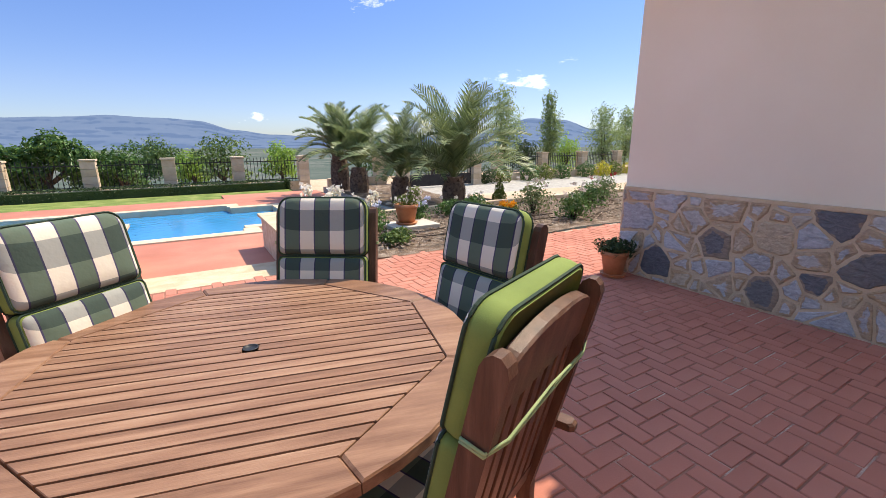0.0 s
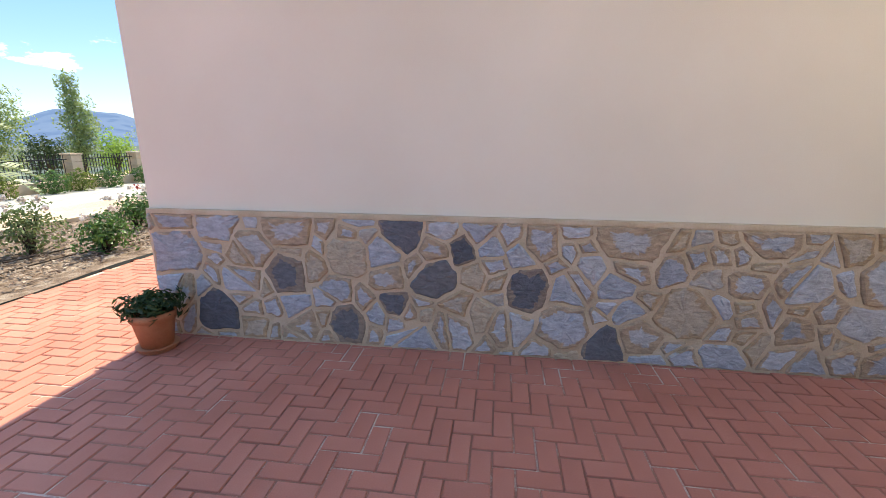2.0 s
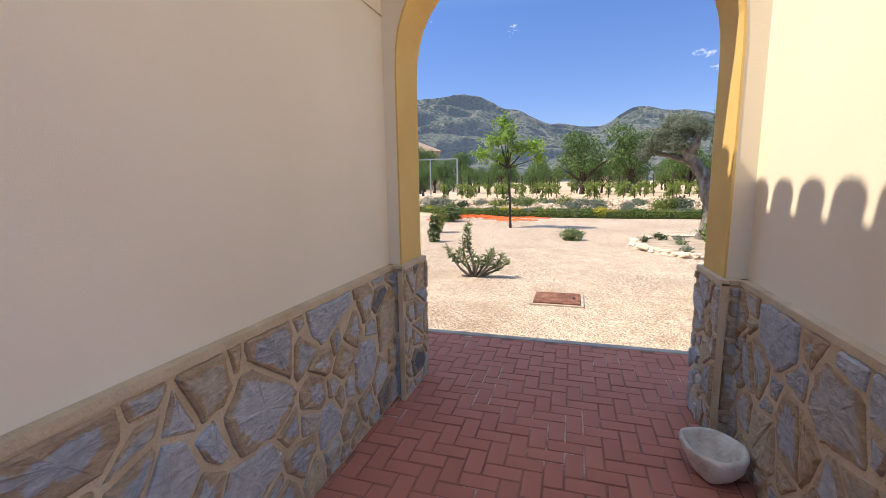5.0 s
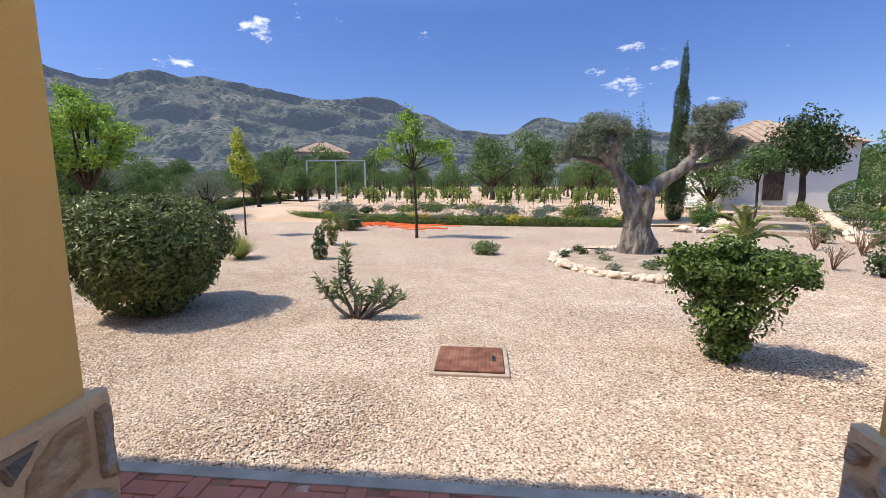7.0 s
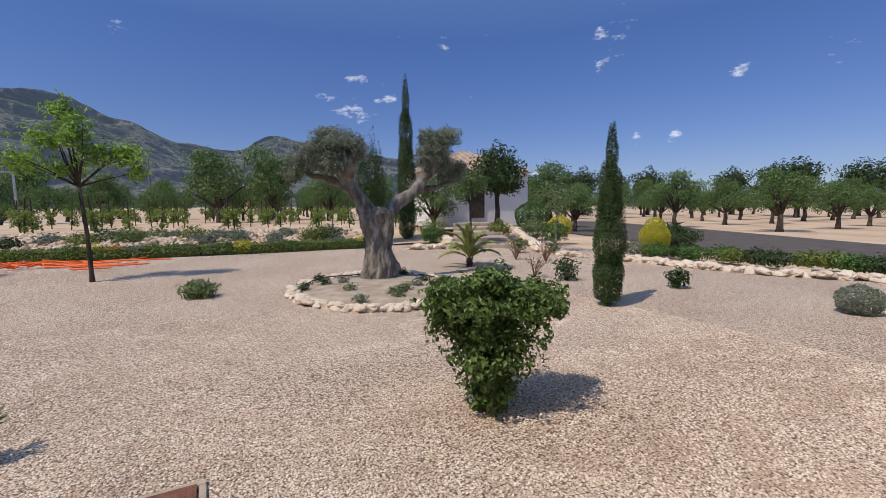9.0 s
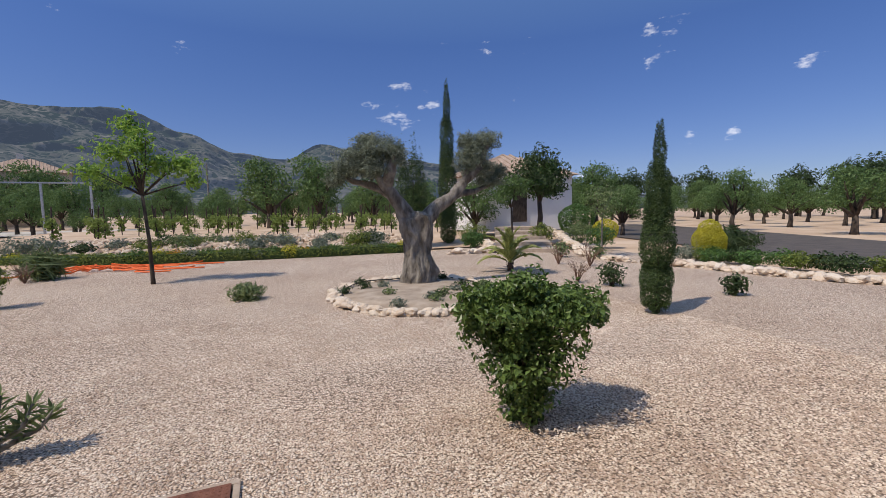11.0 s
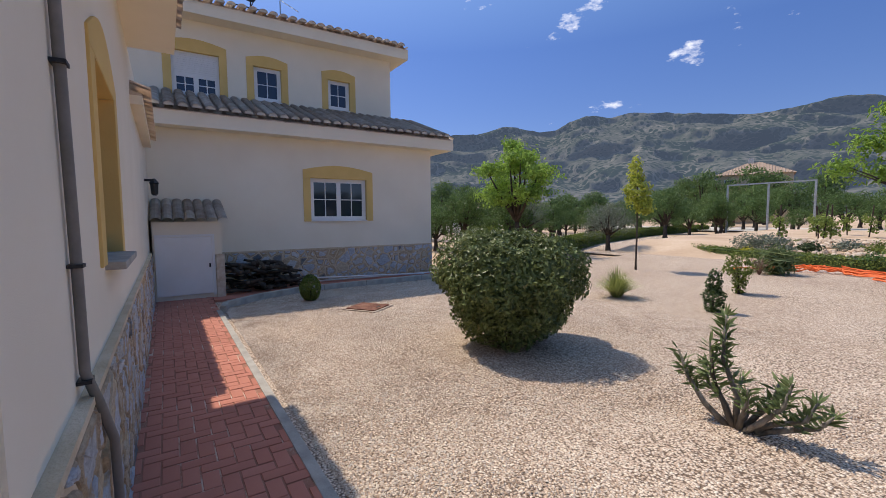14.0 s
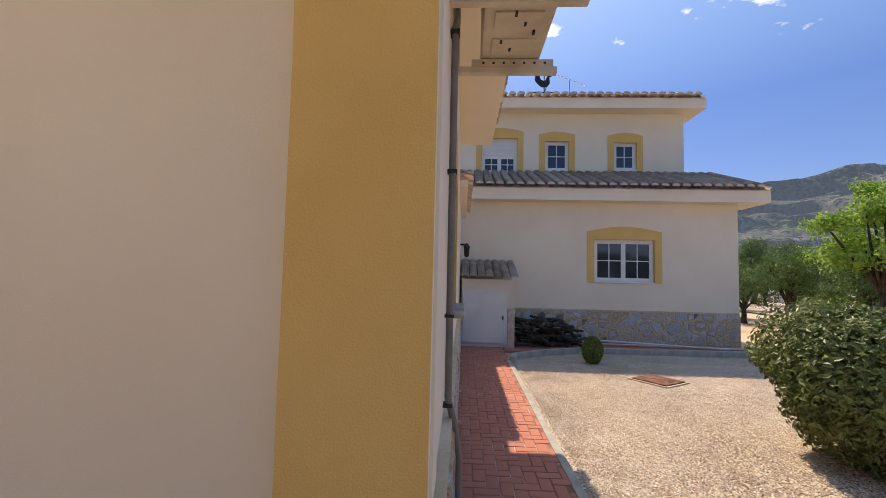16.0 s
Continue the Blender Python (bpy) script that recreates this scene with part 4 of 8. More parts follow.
# ---- roofs ----
def tile_roof(name, label, x0, x1, y0, y1, z, rise, axis, thick=0.28):
    """A shallow roof slab on boxed eaves, with rows of barrel tiles that run up the slope."""
    ob = thing(name, label, "roof", None, "", "structure")
    part("eaves_box", boxes((x0, x1, y0, y1, z - thick, z - 0.02)), M_PLASTER, ob, "cream boxed eaves")
    bm = bmesh.new()
    pitch = 0.24
    if axis == "x":      # eave along y at x0
        count, start, span, run = int((y1 - y0) / pitch), y0, y1 - y0, x1 - x0
    else:                # eave along x at y0
        count, start, span, run = int((x1 - x0) / pitch), x0, x1 - x0, y1 - y0
    for k in range(count):
        c = start + (k + 0.5) * span / count
        for sgn, r, off in ((1, 0.1, 0.5), (-1, 0.085, 0.0)):
            ring = []
            for q in (0.0, 0.5, 1.0):
                row = []
                for s in range(7):
                    a = math.pi * s / 6
                    lat = c + off * span / count + math.cos(a) * r
                    h = z + 0.02 + rise * q + sgn * math.sin(a) * r * 0.75 + (0.05 if sgn > 0 else 0.03)
                    d = -0.08 + (run + 0.08) * q
                    row.append(bm.verts.new((x0 + d, lat, h) if axis == "x" else (lat, y0 + d, h)))
                ring.append(row)
            for a, b in zip(ring, ring[1:]):
                for s in range(6):
                    bm.faces.new((a[s], a[s + 1], b[s + 1], b[s]))
    bmesh.ops.solidify(bm, geom=bm.faces[:], thickness=0.014)
    tagged(part("barrel_tiles", bm, M_TILE, ob), kind="stuff")
    bm = bmesh.new()
    for k in range(count):
        c = start + (k + 1.0) * span / count
        rim = [(c + math.cos(math.pi * s / 6) * 0.094, z + 0.07 + math.sin(math.pi * s / 6) * 0.07) for s in range(7)]
        if axis == "x":
            prism(bm, rim, Vector((x0 - 0.03, 0, 0)), Vector((0, 1, 0)), Vector((0, 0, 1)), Vector((-1, 0, 0)), 0.03)
        else:
            prism(bm, rim, Vector((0, y0 - 0.03, 0)), Vector((1, 0, 0)), Vector((0, 0, 1)), Vector((0, -1, 0)), 0.03)
    tagged(part("tile_end_mortar", bm, M_CONCRETE, ob, "pale mortar in the tile ends"), kind="stuff")
    bm = bmesh.new()
    corners = [(x0, y0, z), (x1, y0, z + (rise if axis == "x" else 0)), (x1, y1, z + rise), (x0, y1, z + (0 if axis == "x" else rise))]
    top = [bm.verts.new(p) for p in corners]
    bot = [bm.verts.new((p[0], p[1], z - 0.02)) for p in corners]
    bm.faces.new(top)
    bm.faces.new(bot[::-1])
    for i in range(4):
        bm.faces.new((top[i], top[(i + 1) % 4], bot[(i + 1) % 4], bot[i]))
    part("roof_deck", bm, M_TILE, ob)
    return ob


tile_roof("roof_near_wing", "clay barrel tile roof over the near wing", AX - 0.6, 8.4, AY0 + 0.02, AY1 + 0.5, AH + 0.3, 1.2, "x")
tile_roof("roof_garden_side", "clay barrel tile roof along the garden wall", AX + 0.2, 9.05, AY0 - 0.45, -2.2, 3.74, 0.5, "y")
tile_roof("roof_link", "lower clay barrel tile roof beside the facade", 9.0, BX - 1.2, AY0 - 0.12, 0.0, 2.95, 1.0, "y", 0.12)
tile_roof("roof_lower_front", "clay barrel tile roof over the lower front", BX - 0.36, 15.3, BY1 - 0.55, AY0 + 0.3, 3.74, 0.8, "x", 0.3)
UX, UY1 = 15.3, -9.75
wall_u = structure("wall_upper", pierced(UX, 0.3, (UY1, 3.0), 3.2, 6.4, [(-8.43, -7.77, 4.69, 5.52), (-6.50, -5.80, 4.66, 5.54), (-5.01, -3.97, 4.57, 5.62)]), M_PLASTER, "cream rendered upper storey", "wall")
structure("wall_upper_side", boxes((UX + 0.3, 22, UY1, UY1 + 0.3, 3.2, 6.4)), M_PLASTER, "cream rendered side of the upper storey", "wall")
tile_roof("roof_upper", "clay barrel tile roof over the upper storey", UX - 0.45, 22, UY1 - 0.4, 3.0, 6.66, 1.6, "x", 0.3)


# ---- paving ----
def herringbone(x0, x1, y0, y1):
    """Centres and turns of 0.2 x 0.1 m pavers laid in herringbone along the walls."""
    out = []
    m0, m1 = int(y0 / 0.1) - 4, int(y1 / 0.1) + 4
    for j in range(m0, m1):
        for i in range(-200, 200):
            k = (i - j) % 4
            cx, cy = i * 0.1, j * 0.1
            if cx < x0 - 0.1 or cx > x1:
                continue
            if k == 0:
                out.append((cx + 0.1, cy + 0.05, 0))
            elif k == 2:
                out.append((cx + 0.05, cy, 1))
    return [p for p in out if x0 <= p[0] < x1 and y0 <= p[1] < y1]


def paver_mesh():
    bm = bmesh.new()
    prism(bm, [(-0.0955, -0.0455), (0.0955, -0.0455), (0.0955, 0.0455), (-0.0955, 0.0455)], Vector((0, 0, -0.03)), Vector((1, 0, 0)), Vector((0, 1, 0)), Vector((0, 0, 1)), 0.03, 0.004)
    me = finish(bm, "paver")
    me.materials.append(M_PAVER)
    return me


PAVER_MESH = paver_mesh()


def paving(name, label, x0, x1, y0, y1, near, z=0.0):
    bed = structure(name, boxes((x0, x1, y0, y1, -0.3, z - 0.006)), M_JOINT, label, "paving")
    rng = random.Random(5)
    spots = herringbone(x0, x1, y0, y1)
    spots.sort(key=lambda p: (p[0] - near[0]) ** 2 + (p[1] - near[1]) ** 2)
    verts, faces = [], []
    for i, (x, y, turn) in enumerate(spots):
        dz = z + rng.uniform(-0.0025, 0.0015)
        if i < 300:
            ob = new("paver", PAVER_MESH)
            ob.parent = bed
            ob.matrix_basis = pose(x, y, dz, rng.uniform(-0.4, 0.4), rng.uniform(-0.4, 0.4), 90 * turn + rng.uniform(-0.7, 0.7))
        else:
            a, b = (0.0455, 0.0955) if turn else (0.0955, 0.0455)
            n = len(verts)
            for s, h in ((0.0, -0.02), (0.0, -0.004), (0.005, 0.0)):
                verts += [(x - a + s, y - b + s, dz + h), (x + a - s, y - b + s, dz + h), (x + a - s, y + b - s, dz + h), (x - a + s, y + b - s, dz + h)]
            for r in (0, 4):
                for k in range(4):
                    faces.append((n + r + k, n + r + (k + 1) % 4, n + r + 4 + (k + 1) % 4, n + r + 4 + k))
            faces.append((n + 8, n + 9, n + 10, n + 11))
    if verts:
        me = bpy.data.meshes.new("pavers")
        me.from_pydata(verts, [], faces)
        tagged(part("pavers", me, M_PAVER_STUFF, bed), kind="stuff")
    return bed


paving("pavement_terrace", "red clay pavers laid in herringbone on the terrace", -3.0, 6.4, -1.0, 4.75, (2.6, 0.6))
paving("pavement_passage", "red clay pavers laid in herringbone in the passage", RX, AX, AY0, -1.0, (2.9, -2.2))
paving("pavement_path", "red clay paver path along the garden wall", 0.9, 12.6, -4.36, AY0, (5.5, -4.0))
structure("kerb_path", boxes((0.9, 11.1, -4.42, -4.345, -0.3, 0.006), bevel=0.008), M_KERB, "pale concrete edging beside the path", "kerb")

# stone dados
def dado(parent, origin, u, w, width, height, size, seed, dark=()):
    o, uu, ww = Vector(origin), Vector(u), Vector(w)
    bm = bmesh.new()
    prism(bm, [(0, -0.1), (width, -0.1), (width, height - 0.02), (0, height - 0.02)], o, uu, Vector((0, 0, 1)), ww, 0.035)
    part("mortar_bed", bm, M_MORTAR, parent)
    bm = bmesh.new()
    prism(bm, [(0, height - 0.03), (width, height - 0.03), (width, height), (0, height)], o, uu, Vector((0, 0, 1)), ww, 0.042, 0.010)
    part("dado_cap", bm, M_MORTAR, parent)
    stone_panel(parent, o + ww * 0.033, u, w, width, height - 0.025, size, seed, dark)


dado(wall_a, (AX, AY1, 0), (0, -1, 0), (-1, 0, 0), AY1 - AY0 - 0.36, DADO, 0.23, 11,
     ((0.44, 0.18, 0.30), (0.98, 0.50, 0.28), (1.41, 0.14, 0.25), (1.75, 0.35, 0.19), (1.82, 0.84, 0.26), (2.01, 0.50, 0.26), (2.19, 0.70, 0.12), (2.63, 0.44, 0.28), (3.12, 0.11, 0.26), (5.75, 0.10, 0.17), (5.72, 0.76, 0.18)))
dado(arch_wall, (AX, AY0 + 0.36, 0), (-1, 0, 0), (0, 1, 0), 0.08, DADO, 0.22, 12)
dado(arch_wall, (AX - 0.08, AY0 + 0.42, 0), (0, -1, 0), (-1, 0, 0), 0.47, DADO, 0.2, 13)
dado(arch_wall, (RX + 0.10, AY0 - 0.05, 0), (0, 1, 0), (1, 0, 0), 0.47, DADO, 0.2, 14)
dado(arch_wall, (RX + 0.10, AY0 + 0.36, 0), (-1, 0, 0), (0, 1, 0), 0.10, DADO, 0.2, 15)
dado(wall_r, (RX, AY0 + 0.36, 0), (0, 1, 0), (1, 0, 0), 2.0, DADO, 0.23, 16)
dado(wall_c, (AX - 0.08, AY0, 0), (1, 0, 0), (0, -1, 0), 8.5, DADO, 0.23, 17)
dado(wall_b, (BX, -4.6, 0), (0, -1, 0), (-1, 0, 0), 5.55, 0.81, 0.23, 18)
# ---- dining set on the terrace ----
TABLE = Vector((0.116, 1.424, 0.0))


def garden_table():
    ob = thing("round_table", "large octagonal slatted hardwood garden table with parasol hole", "table", pose(TABLE.x, TABLE.y, 0, 0, 0, -14))
    R, z0, z1 = 0.735, 0.715, 0.745
    inner = R * 0.875
    # slats across the octagon, clipped by its sides
    pitch = 0.0475
    octo = lambda r: [(r * math.cos(math.pi * (k + 0.5) / 4), r * math.sin(math.pi * (k + 0.5) / 4)) for k in range(8)]
    ring_in = octo(inner)
    n = int(2 * inner * math.cos(math.pi / 8) / pitch)
    lo = -inner * math.cos(math.pi / 8)
    for k in range(n):
        a = lo + 2 * inner * math.cos(math.pi / 8) * k / n
        b = a + 2 * inner * math.cos(math.pi / 8) / n - 0.0075
        poly = clip_half(clip_half(ring_in, (0, b), (0, 1)), (0, a), (0, -1))
        if len(poly) < 3:
            continue
        if a < 0.0 < b:
            cut = []
            for side in (-1, 1):
                pp = clip_half(poly, (side * 0.024, 0), (-side, 0))
                cut.append(pp)
        else:
            cut = [poly]
        bm = bmesh.new()
        for pp in cut:
            prism(bm, pp, Vector((0, 0, z0)), Vector((1, 0, 0)), Vector((0, 1, 0)), Vector((0, 0, 1)), z1 - z0 - 0.001, 0.002)
        part("slat", bm, M_TEAK, ob)
    # rim of eight segments, round outside
    for k in range(8):
        a0, a1 = math.pi * (k - 0.5) / 4, math.pi * (k + 0.5) / 4
        p = [(inner * math.cos(a0), inner * math.sin(a0))]
        for q in range(7):
            a = a0 + (a1 - a0) * q / 6
            p.append((R * math.cos(a), R * math.sin(a)))
        p.append((inner * math.cos(a1), inner * math.sin(a1)))
        c = (a0 + a1) / 2
        p = [(x + 0.004 * math.cos(c), y + 0.004 * math.sin(c)) for x, y in p]
        bm = bmesh.new()
        prism(bm, p, Vector((0, 0, z0 - 0.004)), Vector((1, 0, 0)), Vector((0, 1, 0)), Vector((0, 0, 1)), z1 - z0 + 0.004, 0.006)
        part("rim_segment", bm, M_TEAK, ob)
    bm = bmesh.new()
    prof = [(0.025, 0), (0.025, 0.0015), (0.021, 0.0015), (0.020, 0.0), (0.019, -0.06), (0.0, -0.06)]
    lathe(bm, [(r + 1e-4, z) for r, z in prof], 20, (0, 0, z1))
    part("parasol_hole_ring", bm, M_IRON, ob, "dark ring round the parasol hole", True)
    part("apron", boxes((-0.4, 0.4, -0.03, 0.03, z0 - 0.08, z0 - 0.003), (-0.03, 0.03, -0.4, -0.031, z0 - 0.08, z0 - 0.003), (-0.03, 0.03, 0.031, 0.4, z0 - 0.08, z0 - 0.003)), M_TEAK, ob)
    for k in range(4):
        a = math.pi / 4 + k * math.pi / 2
        bm = bmesh.new()
        box(bm, -0.032, 0.032, -0.032, 0.032, 0.0, z0 - 0.003, 0.006)
        lg = part("leg", bm, M_TEAK, ob)
        lg.matrix_basis = pose(0.42 * math.cos(a), 0.42 * math.sin(a), 0, 0, 0, 45)
    return ob


garden_table()


def cushion_shell(bm, outline, y0, y1, r, steps=6):
    """A padded border: the outline swept from y0 to y1 with a rounded edge of radius r."""
    cx, cz = sum(p[0] for p in outline) / len(outline), sum(p[1] for p in outline) / len(outline)
    rings = []
    for k in range(steps + 1):
        a = math.pi * (k / steps - 0.5)
        d = r * (1 - math.cos(a))
        ring = []
        for x, z in outline:
            q = math.hypot(x - cx, z - cz)
            ring.append(bm.verts.new((x - (x - cx) * d / q, (y0 + y1) / 2 + (y1 - y0) / 2 * math.sin(a), z - (z - cz) * d / q)))
        rings.append(ring)
    n = len(outline)
    for a, b in zip(rings, rings[1:]):
        for i in range(n):
            bm.faces.new((a[i], a[(i + 1) % n], b[(i + 1) % n], b[i]))
    bm.faces.new(rings[0])
    bm.faces.new(rings[-1])


def cushion_face(bm, outline, y0, rise):
    """A softly domed cushion face over the outline."""
    cx, cz = sum(p[0] for p in outline) / len(outline), sum(p[1] for p in outline) / len(outline)
    rings = []
    for f, h in ((1.0, -0.012), (0.995, 0.0), (0.96, 0.42), (0.86, 0.75), (0.6, 0.95), (0.3, 1.0)):
        rings.append([bm.verts.new((cx + (x - cx) * f, y0 + (rise * h if h > 0 else h), cz + (z - cz) * f)) for x, z in outline])
    n = len(outline)
    for a, b in zip(rings, rings[1:]):
        for i in range(n):
            bm.faces.new((a[i], a[(i + 1) % n], b[(i + 1) % n], b[i]))
    bm.faces.new(rings[0])
    bm.faces.new(rings[-1])


def garden_chair():
    """High-backed hardwood armchair; its front looks along +y, with a hooked-on checked cushion."""
    ob = thing("garden_armchair", "high-backed dark hardwood garden armchair with green checked cushion", "chair", None, "chairs round the garden table")
    tilt = Matrix.Rotation(radians(13), 4, "X")
    back_at = Matrix.Translation((0, -0.22, 0.40)) @ tilt
    U, V, W = Vector((1, 0, 0)), Vector((0, 0, 1)), Vector((0, 1, 0))
    for sx in (-1, 1):
        bm = bmesh.new()
        side = [(-0.028, -0.05), (0.022, -0.05), (0.022, 0.66), (0.016, 0.68), (0.004, 0.692), (-0.012, 0.694), (-0.026, 0.684), (-0.034, 0.665), (-0.034, 0.4)]
        prism(bm, side, Vector((sx * 0.238 - 0.019, 0, 0)), W, V, U, 0.038, 0.005)
        bm.transform(back_at)
        part("back_post", bm, M_CHAIRWOOD, ob)
        bm = bmesh.new()
        box(bm, sx * 0.238 - 0.02, sx * 0.238 + 0.02, -0.25, -0.205, 0, 0.44, 0.006)
        part("leg", bm, M_CHAIRWOOD, ob)
        bm = bmesh.new()
        box(bm, sx * 0.262 - 0.019, sx * 0.262 + 0.019, 0.22, 0.265, 0, 0.60, 0.006)
        part("leg", bm, M_CHAIRWOOD, ob)
        bm = bmesh.new()
        plan = [(-0.022, -0.34), (-0.012, -0.352), (0.012, -0.352), (0.022, -0.34), (0.024, 0.0), (0.034, 0.22), (0.032, 0.31), (0.018, 0.335), (-0.018, 0.335), (-0.032, 0.31), (-0.034, 0.22), (-0.024, 0.0)]
        prism(bm, [(p[0] + sx * 0.281, p[1]) for p in plan], Vector((0, 0, 0.601)), U, W, V, 0.024, 0.007)
        part("armrest", bm, M_CHAIRWOOD, ob)
    bm = bmesh.new()
    top = [(-0.218, 0.545), (0.218, 0.545), (0.218, 0.635)] + [(0.218 * math.cos(math.pi * k / 10), 0.635 + 0.055 * math.sin(math.pi * k / 10)) for k in range(1, 10)] + [(-0.218, 0.635)]
    prism(bm, top, Vector((0, 0.014, 0)), U, V, -W, 0.032, 0.006)
    bm.transform(back_at)
    part("top_rail", bm, M_CHAIRWOOD, ob)
    bm = bmesh.new()
    box(bm, -0.216, 0.216, -0.014, 0.014, 0.02, 0.09, 0.004)
    bm.transform(back_at)
    part("bottom_rail", bm, M_CHAIRWOOD, ob)
    for k in range(7):
        bm = bmesh.new()
        x = -0.18 + 0.06 * k
        box(bm, x - 0.019, x + 0.019, -0.012, 0.006, 0.091, 0.544, 0.003)
        bm.transform(back_at)
        part("back_slat", bm, M_CHAIRWOOD, ob)
    for k in range(7):
        part("seat_slat", boxes((-0.216, 0.216, -0.2 + 0.068 * k, -0.14 + 0.068 * k, 0.41, 0.43), bevel=0.004), M_CHAIRWOOD, ob)
    for sx in (-1, 1):
        part("seat_rail", boxes((sx * 0.226 - 0.014, sx * 0.226 + 0.014, -0.2, 0.22, 0.36, 0.409), bevel=0.004), M_CHAIRWOOD, ob)
    for z0, z1, nm in ((0.03, 0.442, "back_cushion"), (0.446, 0.735, "head_cushion")):
        rh = 0.06 if nm == "head_cushion" else 0.025
        outline = rounded(-0.222, 0.222, z0, z1, 0.026, rh)
        bm = bmesh.new()
        cushion_face(bm, [(x * 0.965, (z0 + z1) / 2 + (z - (z0 + z1) / 2) * 0.965) for x, z in outline], 0.083, 0.026)
        bm.transform(back_at)
        face = part(nm, bm, M_PLAID, ob, "green and cream checked cushion", True)
        bm = bmesh.new()
        cushion_shell(bm, outline, 0.018, 0.086, 0.014)
        bm.transform(back_at)
        part("cushion_border", bm, M_GREENCLOTH, face, "lime green cushion border", True)
        bm = bmesh.new()
        for yy in (0.082, 0.024):
            tube(bm, [(p[0] * 0.985, yy, (z0 + z1) / 2 + (p[1] - (z0 + z1) / 2) * 0.985) for p in outline + outline[:1]], 0.0045, 5)
        bm.transform(back_at)
        part("piping", bm, M_DARKGREEN, face, "dark green piping")
    part("seat_cushion", boxes((-0.21, 0.21, -0.15, 0.29, 0.432, 0.50), bevel=0.025), M_PLAID, ob, "green and cream checked cushion", True)
    for z, sag in ((0.505, 0.012), (0.512, -0.006)):
        bm = bmesh.new()
        tube(bm, [(-0.262, 0.02, z), (-0.262, -0.03, z), (-0.2, -0.044, z), (0.0, -0.04, z - sag), (0.2, -0.044, z), (0.262, -0.03, z), (0.262, 0.02, z)], 0.0035, 6)
        bm.transform(back_at)
        part("tie_strap", bm, M_STRAP, ob, "pale green tie strap", True)
    return ob


def seat_at(x, y):
    """The pose of a chair whose back stands at x, y and that looks at the table."""
    d = Vector((TABLE.x - x, TABLE.y - y))
    return pose(x + d.x * 0.0, y, 0, 0, 0, math.degrees(math.atan2(d.y, d.x)) - 90) @ pose(0, 0.35, 0)


chair = garden_chair()
chair.matrix_basis = seat_at(0.60, 2.16)
copy_thing(chair, seat_at(-0.44, 2.06))
copy_thing(chair, pose(1.145, 1.475, 0, 0, 0, 99) @ pose(0, 0.35, 0))
copy_thing(chair, pose(0.605, 0.60, 0, 0, 0, 23) @ pose(0, 0.35, 0))

# ---- pool, lawn and drive ----
PZ = -0.32
structure("pool_deck", boxes((-8, -6.5, 4.9, 17.0, -0.6, PZ), (-6.5, 1.0, 4.9, 9.0, -0.6, PZ), (1.0, 4.13, 4.9, 9.6, -0.6, PZ), (2.1, 4.13, 9.6, 16, -0.6, PZ), (1.0, 2.1, 12.6, 16, -0.6, PZ), (-6.5, 1.0, 13.2, 15.0, -0.6, PZ)), M_PAVER_STUFF, "red paved deck round the swimming pool", "pavement")
pool = thing("swimming_pool", "blue tiled swimming pool with cream stone coping", "pool")
bm = boxes((-6.5, 1.0, 9.0, 13.2, -0.6, PZ - 0.12), (1.0, 2.1, 9.6, 12.6, -0.6, PZ - 0.12))
part("water", bm, M_WATER, pool, "clear blue pool water")
bm = boxes((-6.7, 1.2, 8.8, 9.12, PZ - 0.2, PZ + 0.03), (-6.7, 1.2, 13.1, 13.4, PZ - 0.2, PZ + 0.03), (0.95, 2.0, 9.4, 9.7, PZ - 0.2, PZ + 0.031), (0.95, 2.0, 12.5, 12.8, PZ - 0.2, PZ + 0.031), (2.0, 2.3, 9.4, 12.8, PZ - 0.2, PZ + 0.03), (0.9, 1.2, 9.12, 9.4, PZ - 0.2, PZ + 0.029), (0.9, 1.2, 12.8, 13.1, PZ - 0.2, PZ + 0.029), bevel=0.02)
part("coping", bm, M_SANDBLOCK, pool, "cream stone coping")
sheet("lawn", -14, 3.4, 15.0, 17.2, PZ - 0.04, M_LAWN, "mown lawn strip behind the pool", "lawn")
structure("steps_pool", boxes((-0.75, 1.0, 4.75, 5.5, -0.6, -0.14), (-0.75, 1.0, 5.5, 6.3, -0.6, -0.26), bevel=0.01), M_SANDBLOCK, "tiled steps from terrace down to the pool", "steps")


def fence_pillar():
    ob = thing("gate_pillar", "square sandstone block fence pillar with flat cap", "pillar", None, "fence pillars")
    for k in range(6):
        part("block", boxes((-0.2, 0.2, -0.2, 0.2, k * 0.24, k * 0.24 + 0.232), bevel=0.012), M_SANDBLOCK, ob)
    part("cap", boxes((-0.23, 0.23, -0.23, 0.23, 1.44, 1.5), bevel=0.012), M_SANDBLOCK, ob)
    return ob


pillar = fence_pillar()
FY = 18.0
pillar_x = [-7.0, -4.8, -2.6, -0.4, 1.8, 4.2]
pillar.matrix_basis = pose(pillar_x[0], FY, PZ - 0.3)
for px in pillar_x[1:]:
    copy_thing(pillar, pose(px, FY, PZ - 0.3))
for px, py in ((6.4, 15.3), (7.2, 14.95), (10.6, 15.0), (12.4, 15.8), (15.2, 15.8), (18, 15.8), (20.8, 15.8)):
    copy_thing(pillar, pose(px, py, PZ - 0.3))
structure("fence_plinth", boxes((-20, 4.2, FY - 0.12, FY + 0.12, -1.0, PZ + 0.2), (10.8, 26, 15.68, 15.92, -1.0, PZ + 0.2)), M_SANDBLOCK, "low sandstone plinth under the iron fence", "wall")


